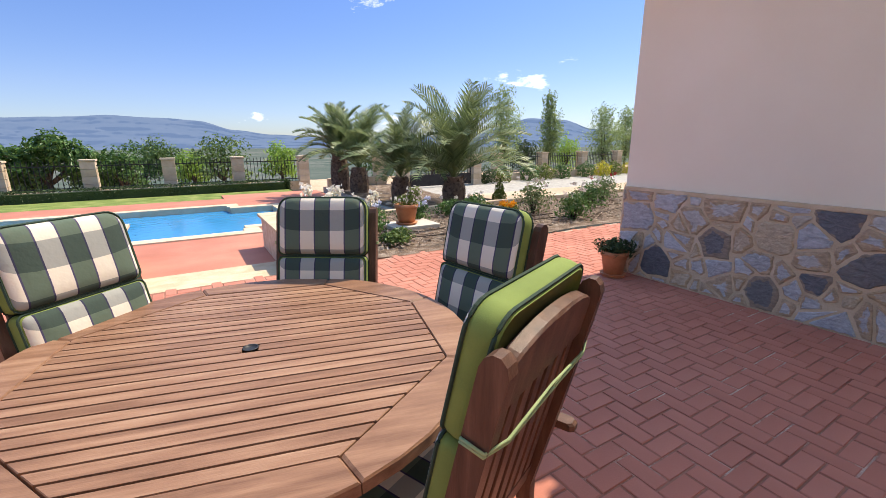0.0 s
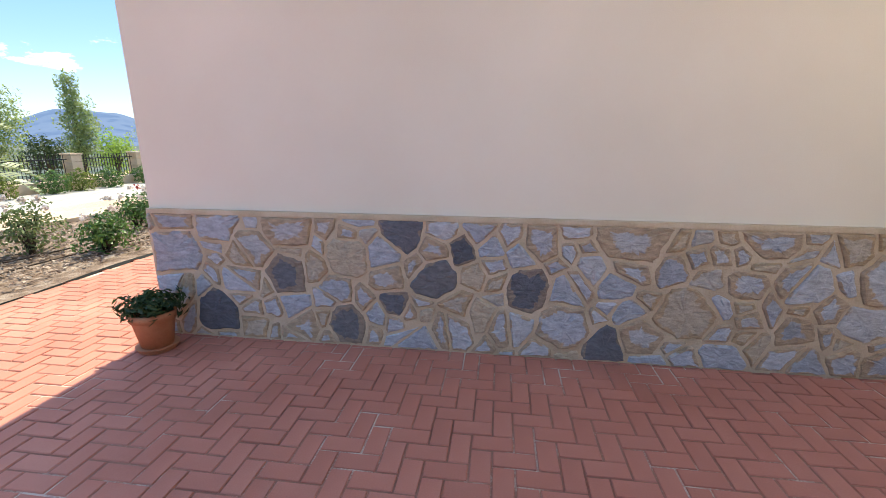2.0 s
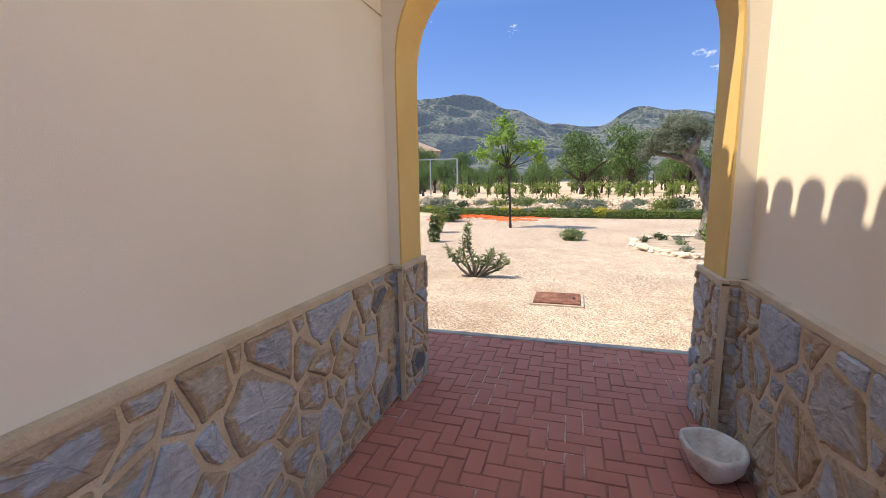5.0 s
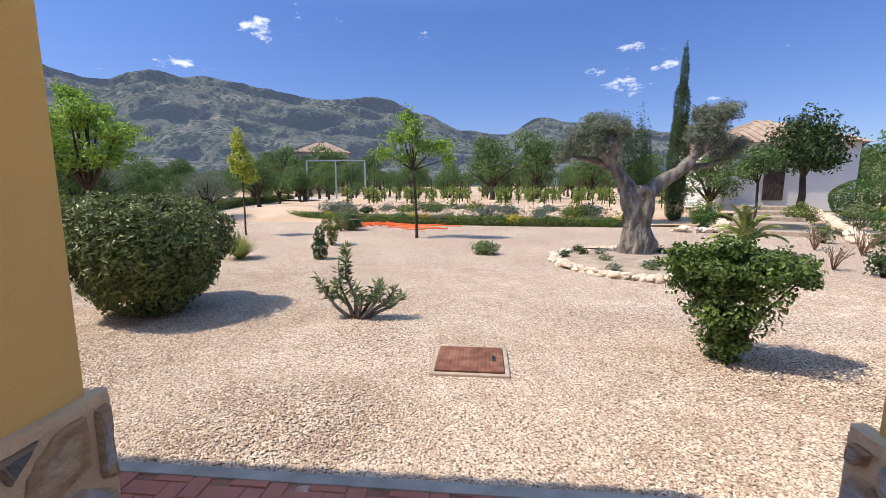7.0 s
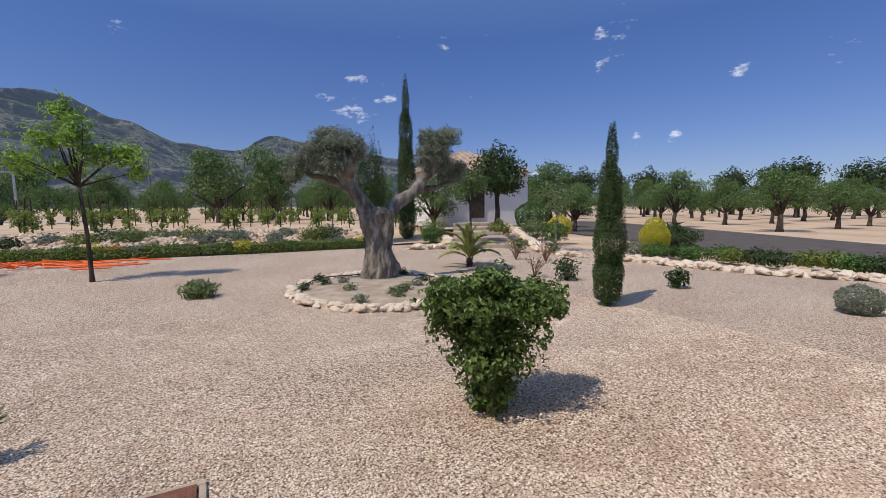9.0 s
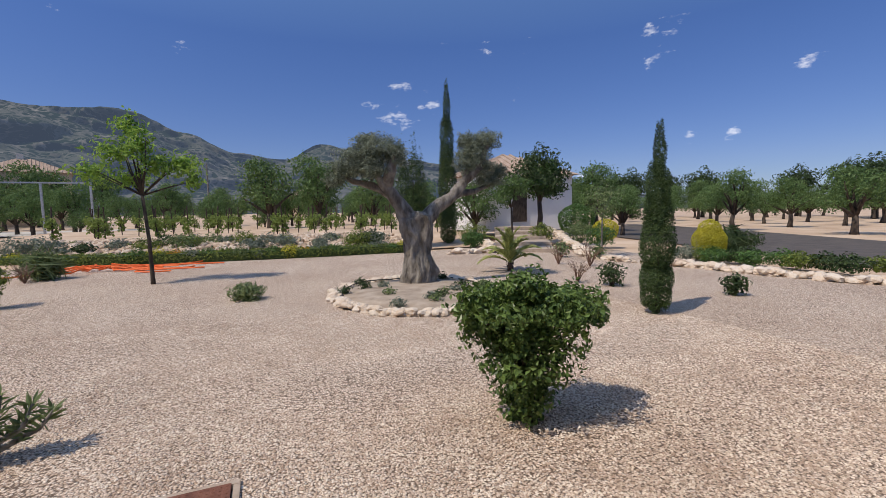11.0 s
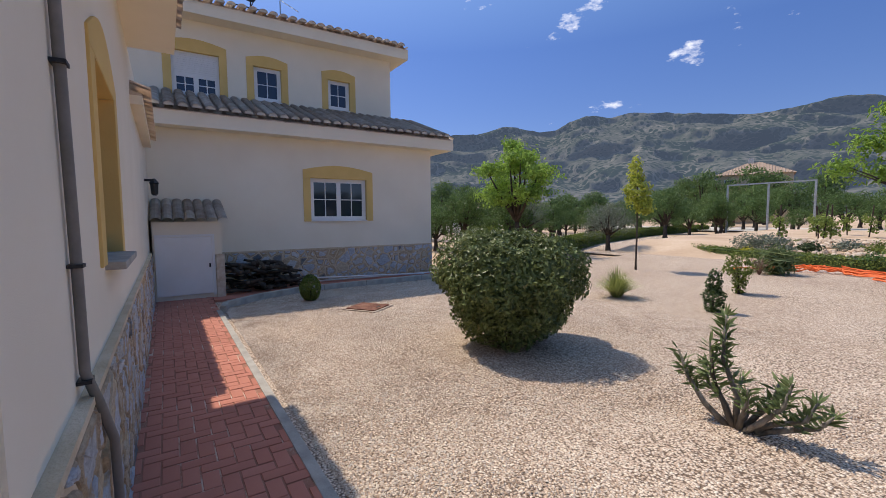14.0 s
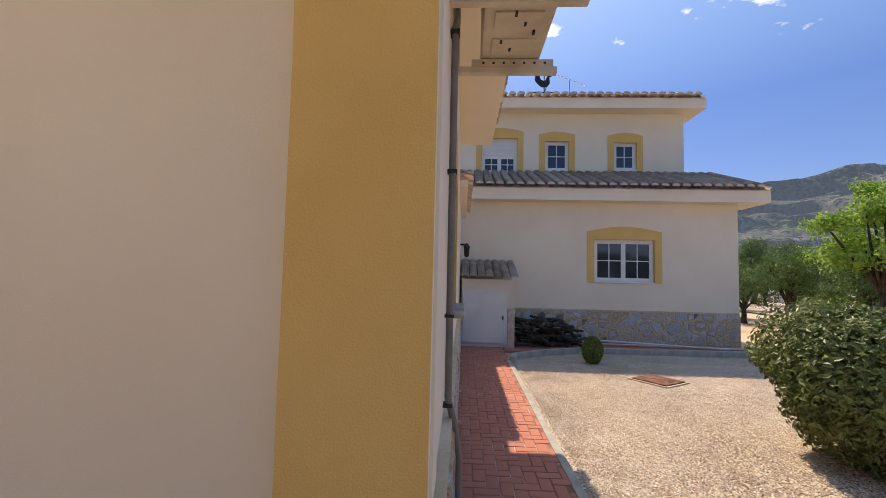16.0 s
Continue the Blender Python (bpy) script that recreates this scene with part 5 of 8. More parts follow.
def iron_fence(x0, x1, y, z0):
    ob = thing("iron_fence", "black wrought iron railing between the pillars", "fence", None, "fence panels")
    for rz in (0.08, 0.78):
        part("rail", boxes((x0, x1, y - 0.015, y + 0.015, z0 + rz, z0 + rz + 0.03)), M_IRON, ob)
    bars = int((x1 - x0) / 0.12)
    bm = bmesh.new()
    box(bm, -0.009, 0.009, -0.009, 0.009, 0.0, 0.95)
    me = finish(bm, "bar")
    me.materials.append(M_IRON)
    for k in range(1, bars):
        b = new("bar", me)
        b.parent = ob
        b.matrix_basis = pose(x0 + (x1 - x0) * k / bars, y, z0)
    return ob


for a, b in zip(pillar_x, pillar_x[1:]):
    iron_fence(a + 0.2, b - 0.2, FY, PZ + 0.2)
for a in (12.4, 15.2, 18.0):
    iron_fence(a + 0.2, a + 2.6, 15.8, PZ + 0.2)


def hedge(name, label, x0, x1, y0, y1, z0, z1, mat, count, leaf, seed, core=0.7):
    """A clipped hedge: a solid dark box for a core and a skin of leaves."""
    rng = np.random.default_rng(seed)
    ob = thing(name, label, "hedge")
    p = rng.random((count, 3))
    d = np.zeros((count, 3))
    side = rng.choice(3, count, p=(0.25, 0.35, 0.40))
    d[:, 2] = 0.3
    end = rng.integers(0, 2, count)
    for ax in (0, 1, 2):
        k = side == ax
        e = np.where(ax == 2, 1, end)[k] if ax < 2 else np.ones(k.sum())
        p[k, ax] = e
        d[k, ax] = np.where(e > 0.5, 1, -1)
    s = np.array([x1 - x0, y1 - y0, z1 - z0])
    p = np.array([x0, y0, z0]) + p * s + rng.normal(0, 0.05, (count, 3)) * np.minimum(1, s)
    part("foliage", leaves("foliage", p, d, leaf, rng, mat, 0.7), None, ob)
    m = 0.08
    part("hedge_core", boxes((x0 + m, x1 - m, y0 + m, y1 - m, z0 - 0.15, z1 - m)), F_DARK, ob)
    return ob


hedge("box_hedge", "low dark clipped hedge along the lawn", -14, 3.4, 17.2, 17.6, PZ - 0.1, PZ + 0.3, F_DARK, 16000, 0.06, 31)

# flower bed north-east of the terrace, drive beyond
sheet("flower_bed", 1.36, 14, 4.755, 7.6, 0.01, M_BEDSOIL, "mulched flower bed of bark and soil", "soil", 40, 12, 0.06)
structure("kerb_bed", boxes((1.36, 14, 7.6, 7.75, -0.5, 0.1), bevel=0.02), M_SANDBLOCK, "cream stone kerb behind the flower bed", "kerb")
sheet("drive", 4.6, 40, 8.5, 15.4, PZ - 0.05, M_KERB, "pale concrete drive inside the gate", "drive")


def frond_mesh(length, rng, leaf_len, arch_up):
    verts, faces = [], []
    n = 26
    prev = None
    for i in range(n + 1):
        u = i / n
        a = arch_up[0] - arch_up[1] * u ** 1.4
        if prev is None:
            pos = np.array([0.0, 0.0, 0.0])
        else:
            pos = prev + np.array([math.cos(a), 0, math.sin(a)]) * length / n
        w = 0.014 * (1 - u) + 0.003
        k = len(verts)
        verts += [tuple(pos + (0, -w, 0)), tuple(pos + (0, w, 0)), tuple(pos + (0, 0, w))]
        if prev is not None:
            for s in range(3):
                faces.append((k - 3 + s, k - 3 + (s + 1) % 3, k + (s + 1) % 3, k + s))
        prev = pos
    spine = [np.array(verts[i * 3]) + (0, 0.5 * (verts[i * 3 + 1][1] - verts[i * 3][1]), 0) for i in range(n + 1)]
    m = 36
    for i in range(m):
        u = 0.12 + 0.87 * i / m
        q = u * n
        b = int(q)
        pos = spine[b] + (spine[min(b + 1, n)] - spine[b]) * (q - b)
        d = spine[min(b + 1, n)] - spine[b]
        d = d / (np.linalg.norm(d) + 1e-9)
        ln = leaf_len * (math.sin(math.pi * min(1, u * 0.85 + 0.12)) ** 0.6)
        for s in (-1, 1):
            tip = pos + (d * 0.62 + np.array([0, s * 0.7, 0.34 + rng.uniform(-0.25, 0.1)])) * ln
            side = d * 0.019
            k = len(verts)
            mid = pos + (tip - pos) * 0.5 + np.array([0, 0, 0.02])
            verts += [tuple(pos - side), tuple(pos + side), tuple(mid + side), tuple(mid - side), tuple(tip + np.array([0, 0, -0.05 * ln]))]
            faces += [(k, k + 1, k + 2, k + 3), (k + 3, k + 2, k + 4)]
    me = bpy.data.meshes.new("frond")
    me.from_pydata([tuple(map(float, v)) for v in verts], [], faces)
    return me


def palm(x, y, z, trunk_h, frond_len, count, seed, label, mat=None, width=0.16):
    rng = random.Random(seed)
    ob = thing("palm_tree", label, "palm", pose(x, y, z), "garden palms")
    bm = bmesh.new()
    tube(bm, [(0, 0, -0.1), (0, 0, trunk_h * 0.5), (0, 0, trunk_h)], [width * 1.2, width * 1.25, width * 0.9], 12)
    for k in range(int(trunk_h * 90)):
        a, h = k * 2.4, trunk_h * (k + 1) / (trunk_h * 90 + 1)
        r = width * 1.18
        p = Vector((r * math.cos(a), r * math.sin(a), h))
        o = Vector((math.cos(a), math.sin(a), 0))
        t = Vector((-math.sin(a), math.cos(a), 0))
        v = [bm.verts.new(p - t * 0.045), bm.verts.new(p + t * 0.045), bm.verts.new(p + o * 0.05 + Vector((0, 0, 0.075)))]
        bm.faces.new(v)
    part("trunk", bm, M_PALMTRUNK, ob)
    kinds = [frond_mesh(frond_len, rng, frond_len * 0.2, up) for up in ((1.42, 0.9), (1.2, 1.2), (0.98, 1.4), (0.72, 1.45))]
    for me in kinds:
        me.materials.append(mat or F_PALM)
    for k in range(count):
        u = k / count
        f = new("frond", kinds[min(3, int(u * 4))])
        f.parent = ob
        f.matrix_basis = pose(0, 0, trunk_h + 0.05 - 0.1 * u, rng.uniform(-12, 12), -8 * (1 - u) + rng.uniform(-8, 8), k * 137.5)
    return ob


palm(5.86, 9.2, -0.12, 0.65, 2.4, 40, 1, "bushy grey-green date palm with arching fronds", None, 0.24)
palm(5.0, 10.5, -0.12, 0.6, 1.9, 24, 2, "low date palm with drooping grey-green fronds", None, 0.22)
palm(4.7, 12.9, -0.12, 0.75, 2.1, 28, 3, "sunlit date palm with thick rough trunk", None, 0.24)
palm(4.43, 13.95, -0.12, 1.15, 1.7, 30, 4, "taller palm with rough dark trunk", None, 0.24)
palm(-3.2, -13.1, GZ, 0.22, 0.95, 16, 5, "small yellow-green palm in the gravel", F_BLADE, 0.06)

M_BEDSAND = mottled("sandy_bed_soil", [(0.3, (0.26, 0.20, 0.15)), (0.5, (0.36, 0.29, 0.22)), (0.7, (0.44, 0.36, 0.28))], 4, 8, 0.95, 0.8, 50)
# ---- garden plants ----
shrub("viburnum_bush", "large dense rounded dark green bush on the gravel", "bush", 7.0, -7.25, GZ, [(0, 0, 0.78, 0.86, 0.86, 0.60), (0.32, 0.27, 0.95, 0.54, 0.54, 0.48), (-0.36, -0.18, 0.92, 0.54, 0.58, 0.48), (0.1, -0.4, 0.8, 0.54, 0.54, 0.58), (-0.18, 0.4, 0.8, 0.54, 0.5, 0.53), (0.05, 0.1, 1.28, 0.35, 0.35, 0.16), (0, 0, 0.4, 0.68, 0.68, 0.38)], 36000, 0.062, F_VIBURNUM, 41, stems=8, fill=0.72, rough=0.12)
shrub("hibiscus_bush", "bright glossy green bush narrowing to its foot", "bush", 0.82, -6.3, GZ, [(0, 0, 0.82, 0.42, 0.40, 0.26), (0.02, 0, 0.52, 0.30, 0.30, 0.34), (-0.3, 0.05, 0.85, 0.24, 0.26, 0.18), (0.25, -0.1, 0.8, 0.25, 0.26, 0.2), (0.02, 0, 0.22, 0.20, 0.20, 0.24), (-0.5, 0.05, 0.78, 0.16, 0.15, 0.1), (0.1, 0.1, 1.02, 0.16, 0.16, 0.08), (0.42, 0, 0.92, 0.12, 0.12, 0.12)], 13000, 0.046, F_BRIGHT, 42, stems=12, aspect=0.6, rough=0.35, fill=0.4, spread=0.8)
tree("young_tree", "young staked tree with bright green drooping leaves", 4.95, -15.2, GZ, 3.4, 0.045, [(0.25, 0, 3.5, 0.34, 0.3, 0.34), (0.55, 0, 2.95, 0.42, 0.4, 0.3), (-0.72, 0, 2.72, 0.45, 0.42, 0.32), (0.95, 0.1, 2.5, 0.34, 0.36, 0.3), (0.05, 0.2, 3.1, 0.36, 0.4, 0.36), (-0.25, 0.1, 2.7, 0.4, 0.4, 0.3), (0.35, -0.3, 2.4, 0.42, 0.42, 0.26), (-0.95, 0.1, 2.35, 0.26, 0.3, 0.24)], 2600, 0.135, F_TREE, 43, fork=0.6, limbs=14, aspect=0.36, lean=(0.15, 0), fill=0.1, rough=0.5)
tree("yellow_sapling", "thin sapling with pale yellow-green leaves", 10.5, -15.4, GZ, 3.0, 0.03, [(0, 0, 2.3, 0.4, 0.4, 0.45), (0.1, 0, 2.9, 0.22, 0.22, 0.4), (-0.2, 0, 1.9, 0.3, 0.3, 0.3)], 1500, 0.12, F_SAPLING, 44, fork=0.6, limbs=6)
tree("shade_tree", "broad light green tree behind the hedge", 17.6, -17.2, -0.1, 4.9, 0.13, [(0.3, 0, 4.9, 0.6, 0.6, 0.4), (-0.9, 0.6, 4.2, 0.9, 0.8, 0.4), (-1.8, 0.4, 3.5, 0.8, 0.8, 0.35), (1.5, -0.5, 3.9, 0.9, 0.9, 0.4), (2.3, -1.2, 3.3, 0.7, 0.7, 0.35), (0.2, 1.4, 3.7, 0.8, 0.8, 0.4), (0, -1.4, 3.5, 0.9, 0.8, 0.4), (-0.2, 0, 4.0, 1.0, 1.0, 0.5), (0.6, 0.3, 3.1, 0.8, 0.8, 0.35), (-1.1, 0.2, 2.7, 0.9, 0.9, 0.45), (1.2, 0.3, 2.7, 0.9, 0.9, 0.45), (0.1, 0.9, 2.5, 0.8, 0.8, 0.4)], 8200, 0.17, F_TREE, 45, fork=0.3, limbs=14, fill=0.15, rough=0.45)
for x, y, hh, rr, sd in ((-2.72, -8.27, 2.75, 0.235, 51), (-5.15, -21.6, 7.2, 0.42, 52)):
    shrub("cypress_tree", "tall narrow dark green cypress tree", "cypress", x, y, GZ, [(0, 0, hh * 0.16, rr * 0.95, rr * 0.95, hh * 0.16), (0, 0, hh * 0.38, rr, rr, hh * 0.25), (0.02, 0, hh * 0.62, rr * 0.75, rr * 0.75, hh * 0.22), (0, 0, hh * 0.84, rr * 0.38, rr * 0.38, hh * 0.17)], 24000, 0.045 if hh < 4 else 0.09, F_CYPRESS, sd, "garden cypresses", aspect=0.3, stems=3, fill=0.6, rough=0.12)
shrub("spreading_cypress", "many-tipped dark green cypress clump", "cypress", -3.2, -20.9, GZ, [(0.15 * k - 0.5, 0.1 * ((k * 3) % 5) - 0.2, 2.1 + 0.25 * ((k * 5) % 4), 0.24, 0.24, 1.7) for k in range(8)], 9000, 0.1, F_CYPRESS, 53, aspect=0.3, stems=4, fill=0.6)
shrub("golden_shrub", "upright golden yellow conifer shrub", "bush", -9.35, -12.2, GZ, [(0, 0, 0.52, 0.45, 0.45, 0.52), (0, 0, 0.78, 0.34, 0.34, 0.42)], 11000, 0.04, F_YELLOW, 54, stems=3, fill=0.85, rough=0.04, group="golden shrubs")
shrub("golden_shrub", "rounded golden green shrub by the stone border", "bush", -10.2, -17.2, 0.2, [(0, 0, 0.45, 0.5, 0.5, 0.45)], 3000, 0.07, F_YELLOW, 55, stems=3, fill=0.85, rough=0.05, group="golden shrubs")
shrub("round_shrub", "large clipped round green shrub", "bush", -10.4, -19.2, 0.35, [(0, 0, 0.7, 0.8, 0.8, 0.7)], 5000, 0.09, F_SHRUB, 56, stems=3, fill=0.85, rough=0.06)
shrub("fan_palm_shrub", "low spiky fan palm behind the golden shrub", "bush", -10.6, -12.4, GZ, [(0, 0, 0.45, 0.7, 0.7, 0.5)], 1500, 0.34, F_DARK, 57, aspect=0.09, stems=3, fill=0.3)
shrub("lavender_mound", "grey-green rounded lavender mound", "bush", -5.35, -6.15, GZ, [(0, 0, 0.2, 0.27, 0.27, 0.22)], 2600, 0.07, F_GREY, 58, aspect=0.18, stems=2, fill=0.7, rough=0.05)
shrub("small_conifer", "small dark conical evergreen", "bush", 6.42, -11.2, GZ, [(0, 0, 0.22, 0.17, 0.17, 0.24), (0, 0, 0.5, 0.11, 0.11, 0.2)], 1500, 0.05, F_CYPRESS, 59, stems=2, fill=0.6)
shrub("small_upright_shrub", "small bright upright shrub in the gravel", "bush", 6.95, -13.4, GZ, [(0, 0, 0.2, 0.14, 0.14, 0.2), (0, 0, 0.55, 0.27, 0.27, 0.28)], 1300, 0.06, F_HEDGE, 60, stems=4)


def grass_tuft(x, y, count, radius, height):
    """A fountain of thin arching blades from one root."""
    rng = random.Random(62)
    ob = thing("grass_tuft", "spiky tuft of pale yellow-green ornamental grass", "grass", pose(x, y, GZ))
    verts, faces = [], []
    for _ in range(count):
        a, lean = rng.uniform(0, 6.28), rng.random() ** 0.7
        h, r, b = height * rng.uniform(0.7, 1.15) * (1 - 0.45 * lean), radius * lean, 0.07 * rng.random()
        n = len(verts)
        for f in (0.0, 0.4, 0.75, 1.0):
            d, wd = b + r * f ** 1.6, 0.006 * (1 - f) + 0.0012
            for sd in (-1, 1):
                verts.append((d * math.cos(a) - sd * wd * math.sin(a), d * math.sin(a) + sd * wd * math.cos(a), h * (f - 0.25 * lean * f * f) - 0.01))
        faces += [(n + 2 * k, n + 2 * k + 1, n + 2 * k + 3, n + 2 * k + 2) for k in range(3)]
    me = bpy.data.meshes.new("foliage")
    me.from_pydata(verts, [], faces)
    part("foliage", me, F_BLADE, ob)
    return ob


grass_tuft(8.15, -11.1, 900, 0.5, 0.62)
shrub("low_shrub", "small low green shrub in the gravel", "bush", 2.9, -12.2, GZ, [(0, 0, 0.15, 0.32, 0.3, 0.17)], 900, 0.11, F_OLEANDER, 63, aspect=0.2, stems=4, fill=0.2)
shrub("yucca_plant", "spiky reddish-green yucca beside the hedge", "plant", 7.7, -17.4, GZ, [(0, 0, 0.35, 0.4, 0.4, 0.4)], 260, 0.75, F_OLEANDER, 64, aspect=0.06, stems=2, fill=0.1)
for x, y, r, sd in ((-6.36, -15.07, 0.28, 65), (-3.85, -10.3, 0.26, 66), (-6.9, -14.0, 0.22, 67), (-5.0, -8.6, 0.2, 68)):
    shrub("sparse_shrub", "small sparse shrub in the gravel", "bush", x, y, GZ, [(0, 0, r, r, r, r)], 420, 0.08, F_OLEANDER if sd % 2 else F_DARK, sd, "sparse shrubs", stems=7, fill=0.2)
shrub("corner_bush", "sunlit green bush at the house corner", "bush", 13.0, -11.6, GZ, [(0, 0, 0.65, 0.75, 0.75, 0.6), (-0.4, 0.2, 0.6, 0.5, 0.5, 0.5)], 7000, 0.08, F_HEDGE, 69, stems=4, fill=0.7)
shrub("box_ball", "clipped box ball beside the kerb", "bush", 11.35, -6.0, GZ, [(0, 0, 0.25, 0.2, 0.2, 0.26)], 2600, 0.045, F_HEDGE, 70, stems=2, fill=0.85, rough=0.03)


def oleander(x, y):
    """Pruned oleander: crooked grey stems, the tallest upright, the others leaning out low, all set with narrow leaves."""
    rng, r2 = np.random.default_rng(91), random.Random(91)
    ob = thing("oleander_shrub", "pruned oleander with crooked bare stems and narrow leaves", "bush", pose(x, y, GZ))
    bm, pts, dirs = bmesh.new(), [], []
    stems = ((0.10, 0.0, 0.84, 120), (0.18, 0.06, 0.62, 70), (0.42, 0.05, 0.50, 80), (0.28, -0.12, 0.42, 60), (-0.10, 0.1, 0.36, 40), (-0.22, -0.08, 0.40, 60), (-0.34, 0.06, 0.46, 70), (-0.46, 0.0, 0.36, 70), (-0.52, -0.1, 0.26, 50), (0.05, -0.2, 0.34, 50))
    for ox, oy, h, count in stems:
        off = Vector((ox, oy, 0))
        kink = Vector((r2.uniform(-0.04, 0.04), r2.uniform(-0.04, 0.04), 0))
        line = [off * 0.08 + Vector((0, 0, -0.03)), off * 0.5 + kink + Vector((0, 0, h * 0.28)), off * 0.85 - kink * 0.6 + Vector((0, 0, h * 0.6)), off + Vector((0, 0, h))]
        tube(bm, line, [0.026, 0.021, 0.016, 0.008], 7)
        for q in range(count):
            f = r2.uniform(1.25, 3.0)
            k = min(int(f), 2)
            base = line[k].lerp(line[k + 1], f - k)
            d = Vector((r2.gauss(0, 1), r2.gauss(0, 1), r2.gauss(0.7, 0.5))).normalized()
            pts.append(tuple(base + d * 0.055))
            dirs.append(tuple(d))
    part("branchwork", bm, M_BARK, ob, "", True)
    c, d = np.array(pts), np.array(dirs)
    side = np.cross(d, rng.normal(0, 1, d.shape))
    side /= np.linalg.norm(side, axis=1)[:, None]
    ln = rng.uniform(0.08, 0.15, (len(c), 1))
    v = np.stack([c - d * ln * 0.5, c + side * 0.011, c + d * ln * 0.5, c - side * 0.011], 1).reshape(-1, 3)
    i = np.arange(len(c)) * 4
    me = bpy.data.meshes.new("foliage")
    me.from_pydata(v, [], np.stack([i, i + 1, i + 2, i + 3], 1).tolist())
    part("foliage", me, F_OLEANDER, ob)
    return ob


oleander(4.42, -7.2)


def olive_tree(x, y):
    rng = np.random.default_rng(61)
    ob = thing("olive_tree", "old olive tree with thick gnarled grey trunk", "olive tree", pose(x, y, GZ + 0.08))
    bm = bmesh.new()
    tube(bm, [(0, 0, -0.25), (0.0, 0, 0.05), (-0.03, 0, 0.3), (0.02, 0, 0.6), (-0.02, 0, 0.9), (0.0, 0, 1.15), (0.03, 0, 1.36), (0.02, 0, 1.46)], [0.46, 0.37, 0.33, 0.29, 0.30, 0.34, 0.33, 0.2], 28)
    limbs = (
        [(0.10, 0, 1.2), (0.36, 0.05, 1.6), (0.62, 0.0, 1.95), (0.85, 0.1, 2.2), (1.1, 0.1, 2.55)],
        [(0.5, 0.02, 1.8), (0.9, -0.1, 2.0), (1.25, -0.15, 2.08), (1.55, -0.15, 2.2)],
        [(-0.10, 0, 1.2), (-0.42, 0, 1.55), (-0.78, 0.05, 1.78), (-1.08, 0.05, 2.1), (-1.3, 0, 2.6)],
        [(-0.62, 0, 1.72), (-1.05, -0.1, 1.86), (-1.4, -0.1, 1.9), (-1.8, -0.1, 2.05)],
        [(-1.08, 0.05, 2.1), (-1.35, 0.2, 2.4), (-1.6, 0.1, 2.9)],
        [(0.62, 0, 1.95), (0.6, 0.25, 2.3), (0.55, 0.3, 2.6)],
    )
    for k, lb in enumerate(limbs):
        tube(bm, lb, ([0.21, 0.15, 0.12, 0.09, 0.04] if k in (0, 2) else [0.10, 0.08, 0.055, 0.025])[:len(lb)], 14)
    bmesh.ops.subdivide_edges(bm, edges=bm.edges[:], cuts=2, use_grid_fill=True)
    for v in bm.verts:
        p = v.co.copy()
        q = Vector((p.x * 5, p.y * 5, p.z * 1.6))
        thick = 1.0 if p.z < 1.5 and abs(p.x) < 0.45 else 0.45
        v.co += (Vector((noise.noise(q * 1.3), noise.noise(q * 1.3 + Vector((7, 0, 0))), 0)) * 0.10 + Vector((noise.noise(q * 3), noise.noise(q * 3 + Vector((3, 0, 0))), noise.noise(q * 2))) * 0.045 + Vector((noise.noise(p * 16), noise.noise(p * 16 + Vector((5, 0, 0))), 0)) * 0.018) * thick
    part("trunk", bm, M_BARK, ob, "", True)
    crown = [(1.15, 0, 2.55, 0.40, 0.42, 0.30), (0.78, 0.1, 2.72, 0.38, 0.40, 0.26), (1.45, -0.1, 2.3, 0.30, 0.34, 0.22), (0.48, 0.2, 2.6, 0.24, 0.3, 0.22), (1.0, 0.2, 2.3, 0.34, 0.36, 0.2), (0.95, -0.2, 2.9, 0.26, 0.28, 0.16), (1.65, -0.1, 2.1, 0.2, 0.22, 0.14),
             (-1.32, 0, 2.75, 0.36, 0.40, 0.32), (-1.6, 0.05, 3.0, 0.32, 0.34, 0.22), (-1.1, 0.1, 2.5, 0.26, 0.30, 0.24), (-1.75, -0.1, 2.15, 0.32, 0.34, 0.18), (-1.5, 0.1, 2.4, 0.28, 0.30, 0.22), (-1.2, -0.1, 3.0, 0.2, 0.24, 0.16), (-1.95, 0, 2.35, 0.2, 0.22, 0.16)]
    p, d = blob_points(crown, 34000, rng, 0.25, 0.35)
    part("crown", leaves("crown", p, d + np.array([0, 0, 0.4]), 0.062, rng, F_OLIVE, 0.8, 0.27), None, ob)
    return ob


olive_tree(-0.38, -12.15)


# ---- stones and borders ----
def boulder_mesh(seed, name="boulder", detail=2):
    bm = bmesh.new()
    bmesh.ops.create_icosphere(bm, subdivisions=detail, radius=1.0)
    for v in bm.verts:
        v.co *= 1 + noise.noise(v.co * 1.4 + Vector((seed * 3.1, 0, 0))) * 0.45
        v.co.z *= 0.75
    me = finish(bm, name)
    me.materials.append(M_LIMESTONE)
    return me


BOULDERS = [boulder_mesh(k) for k in range(6)]


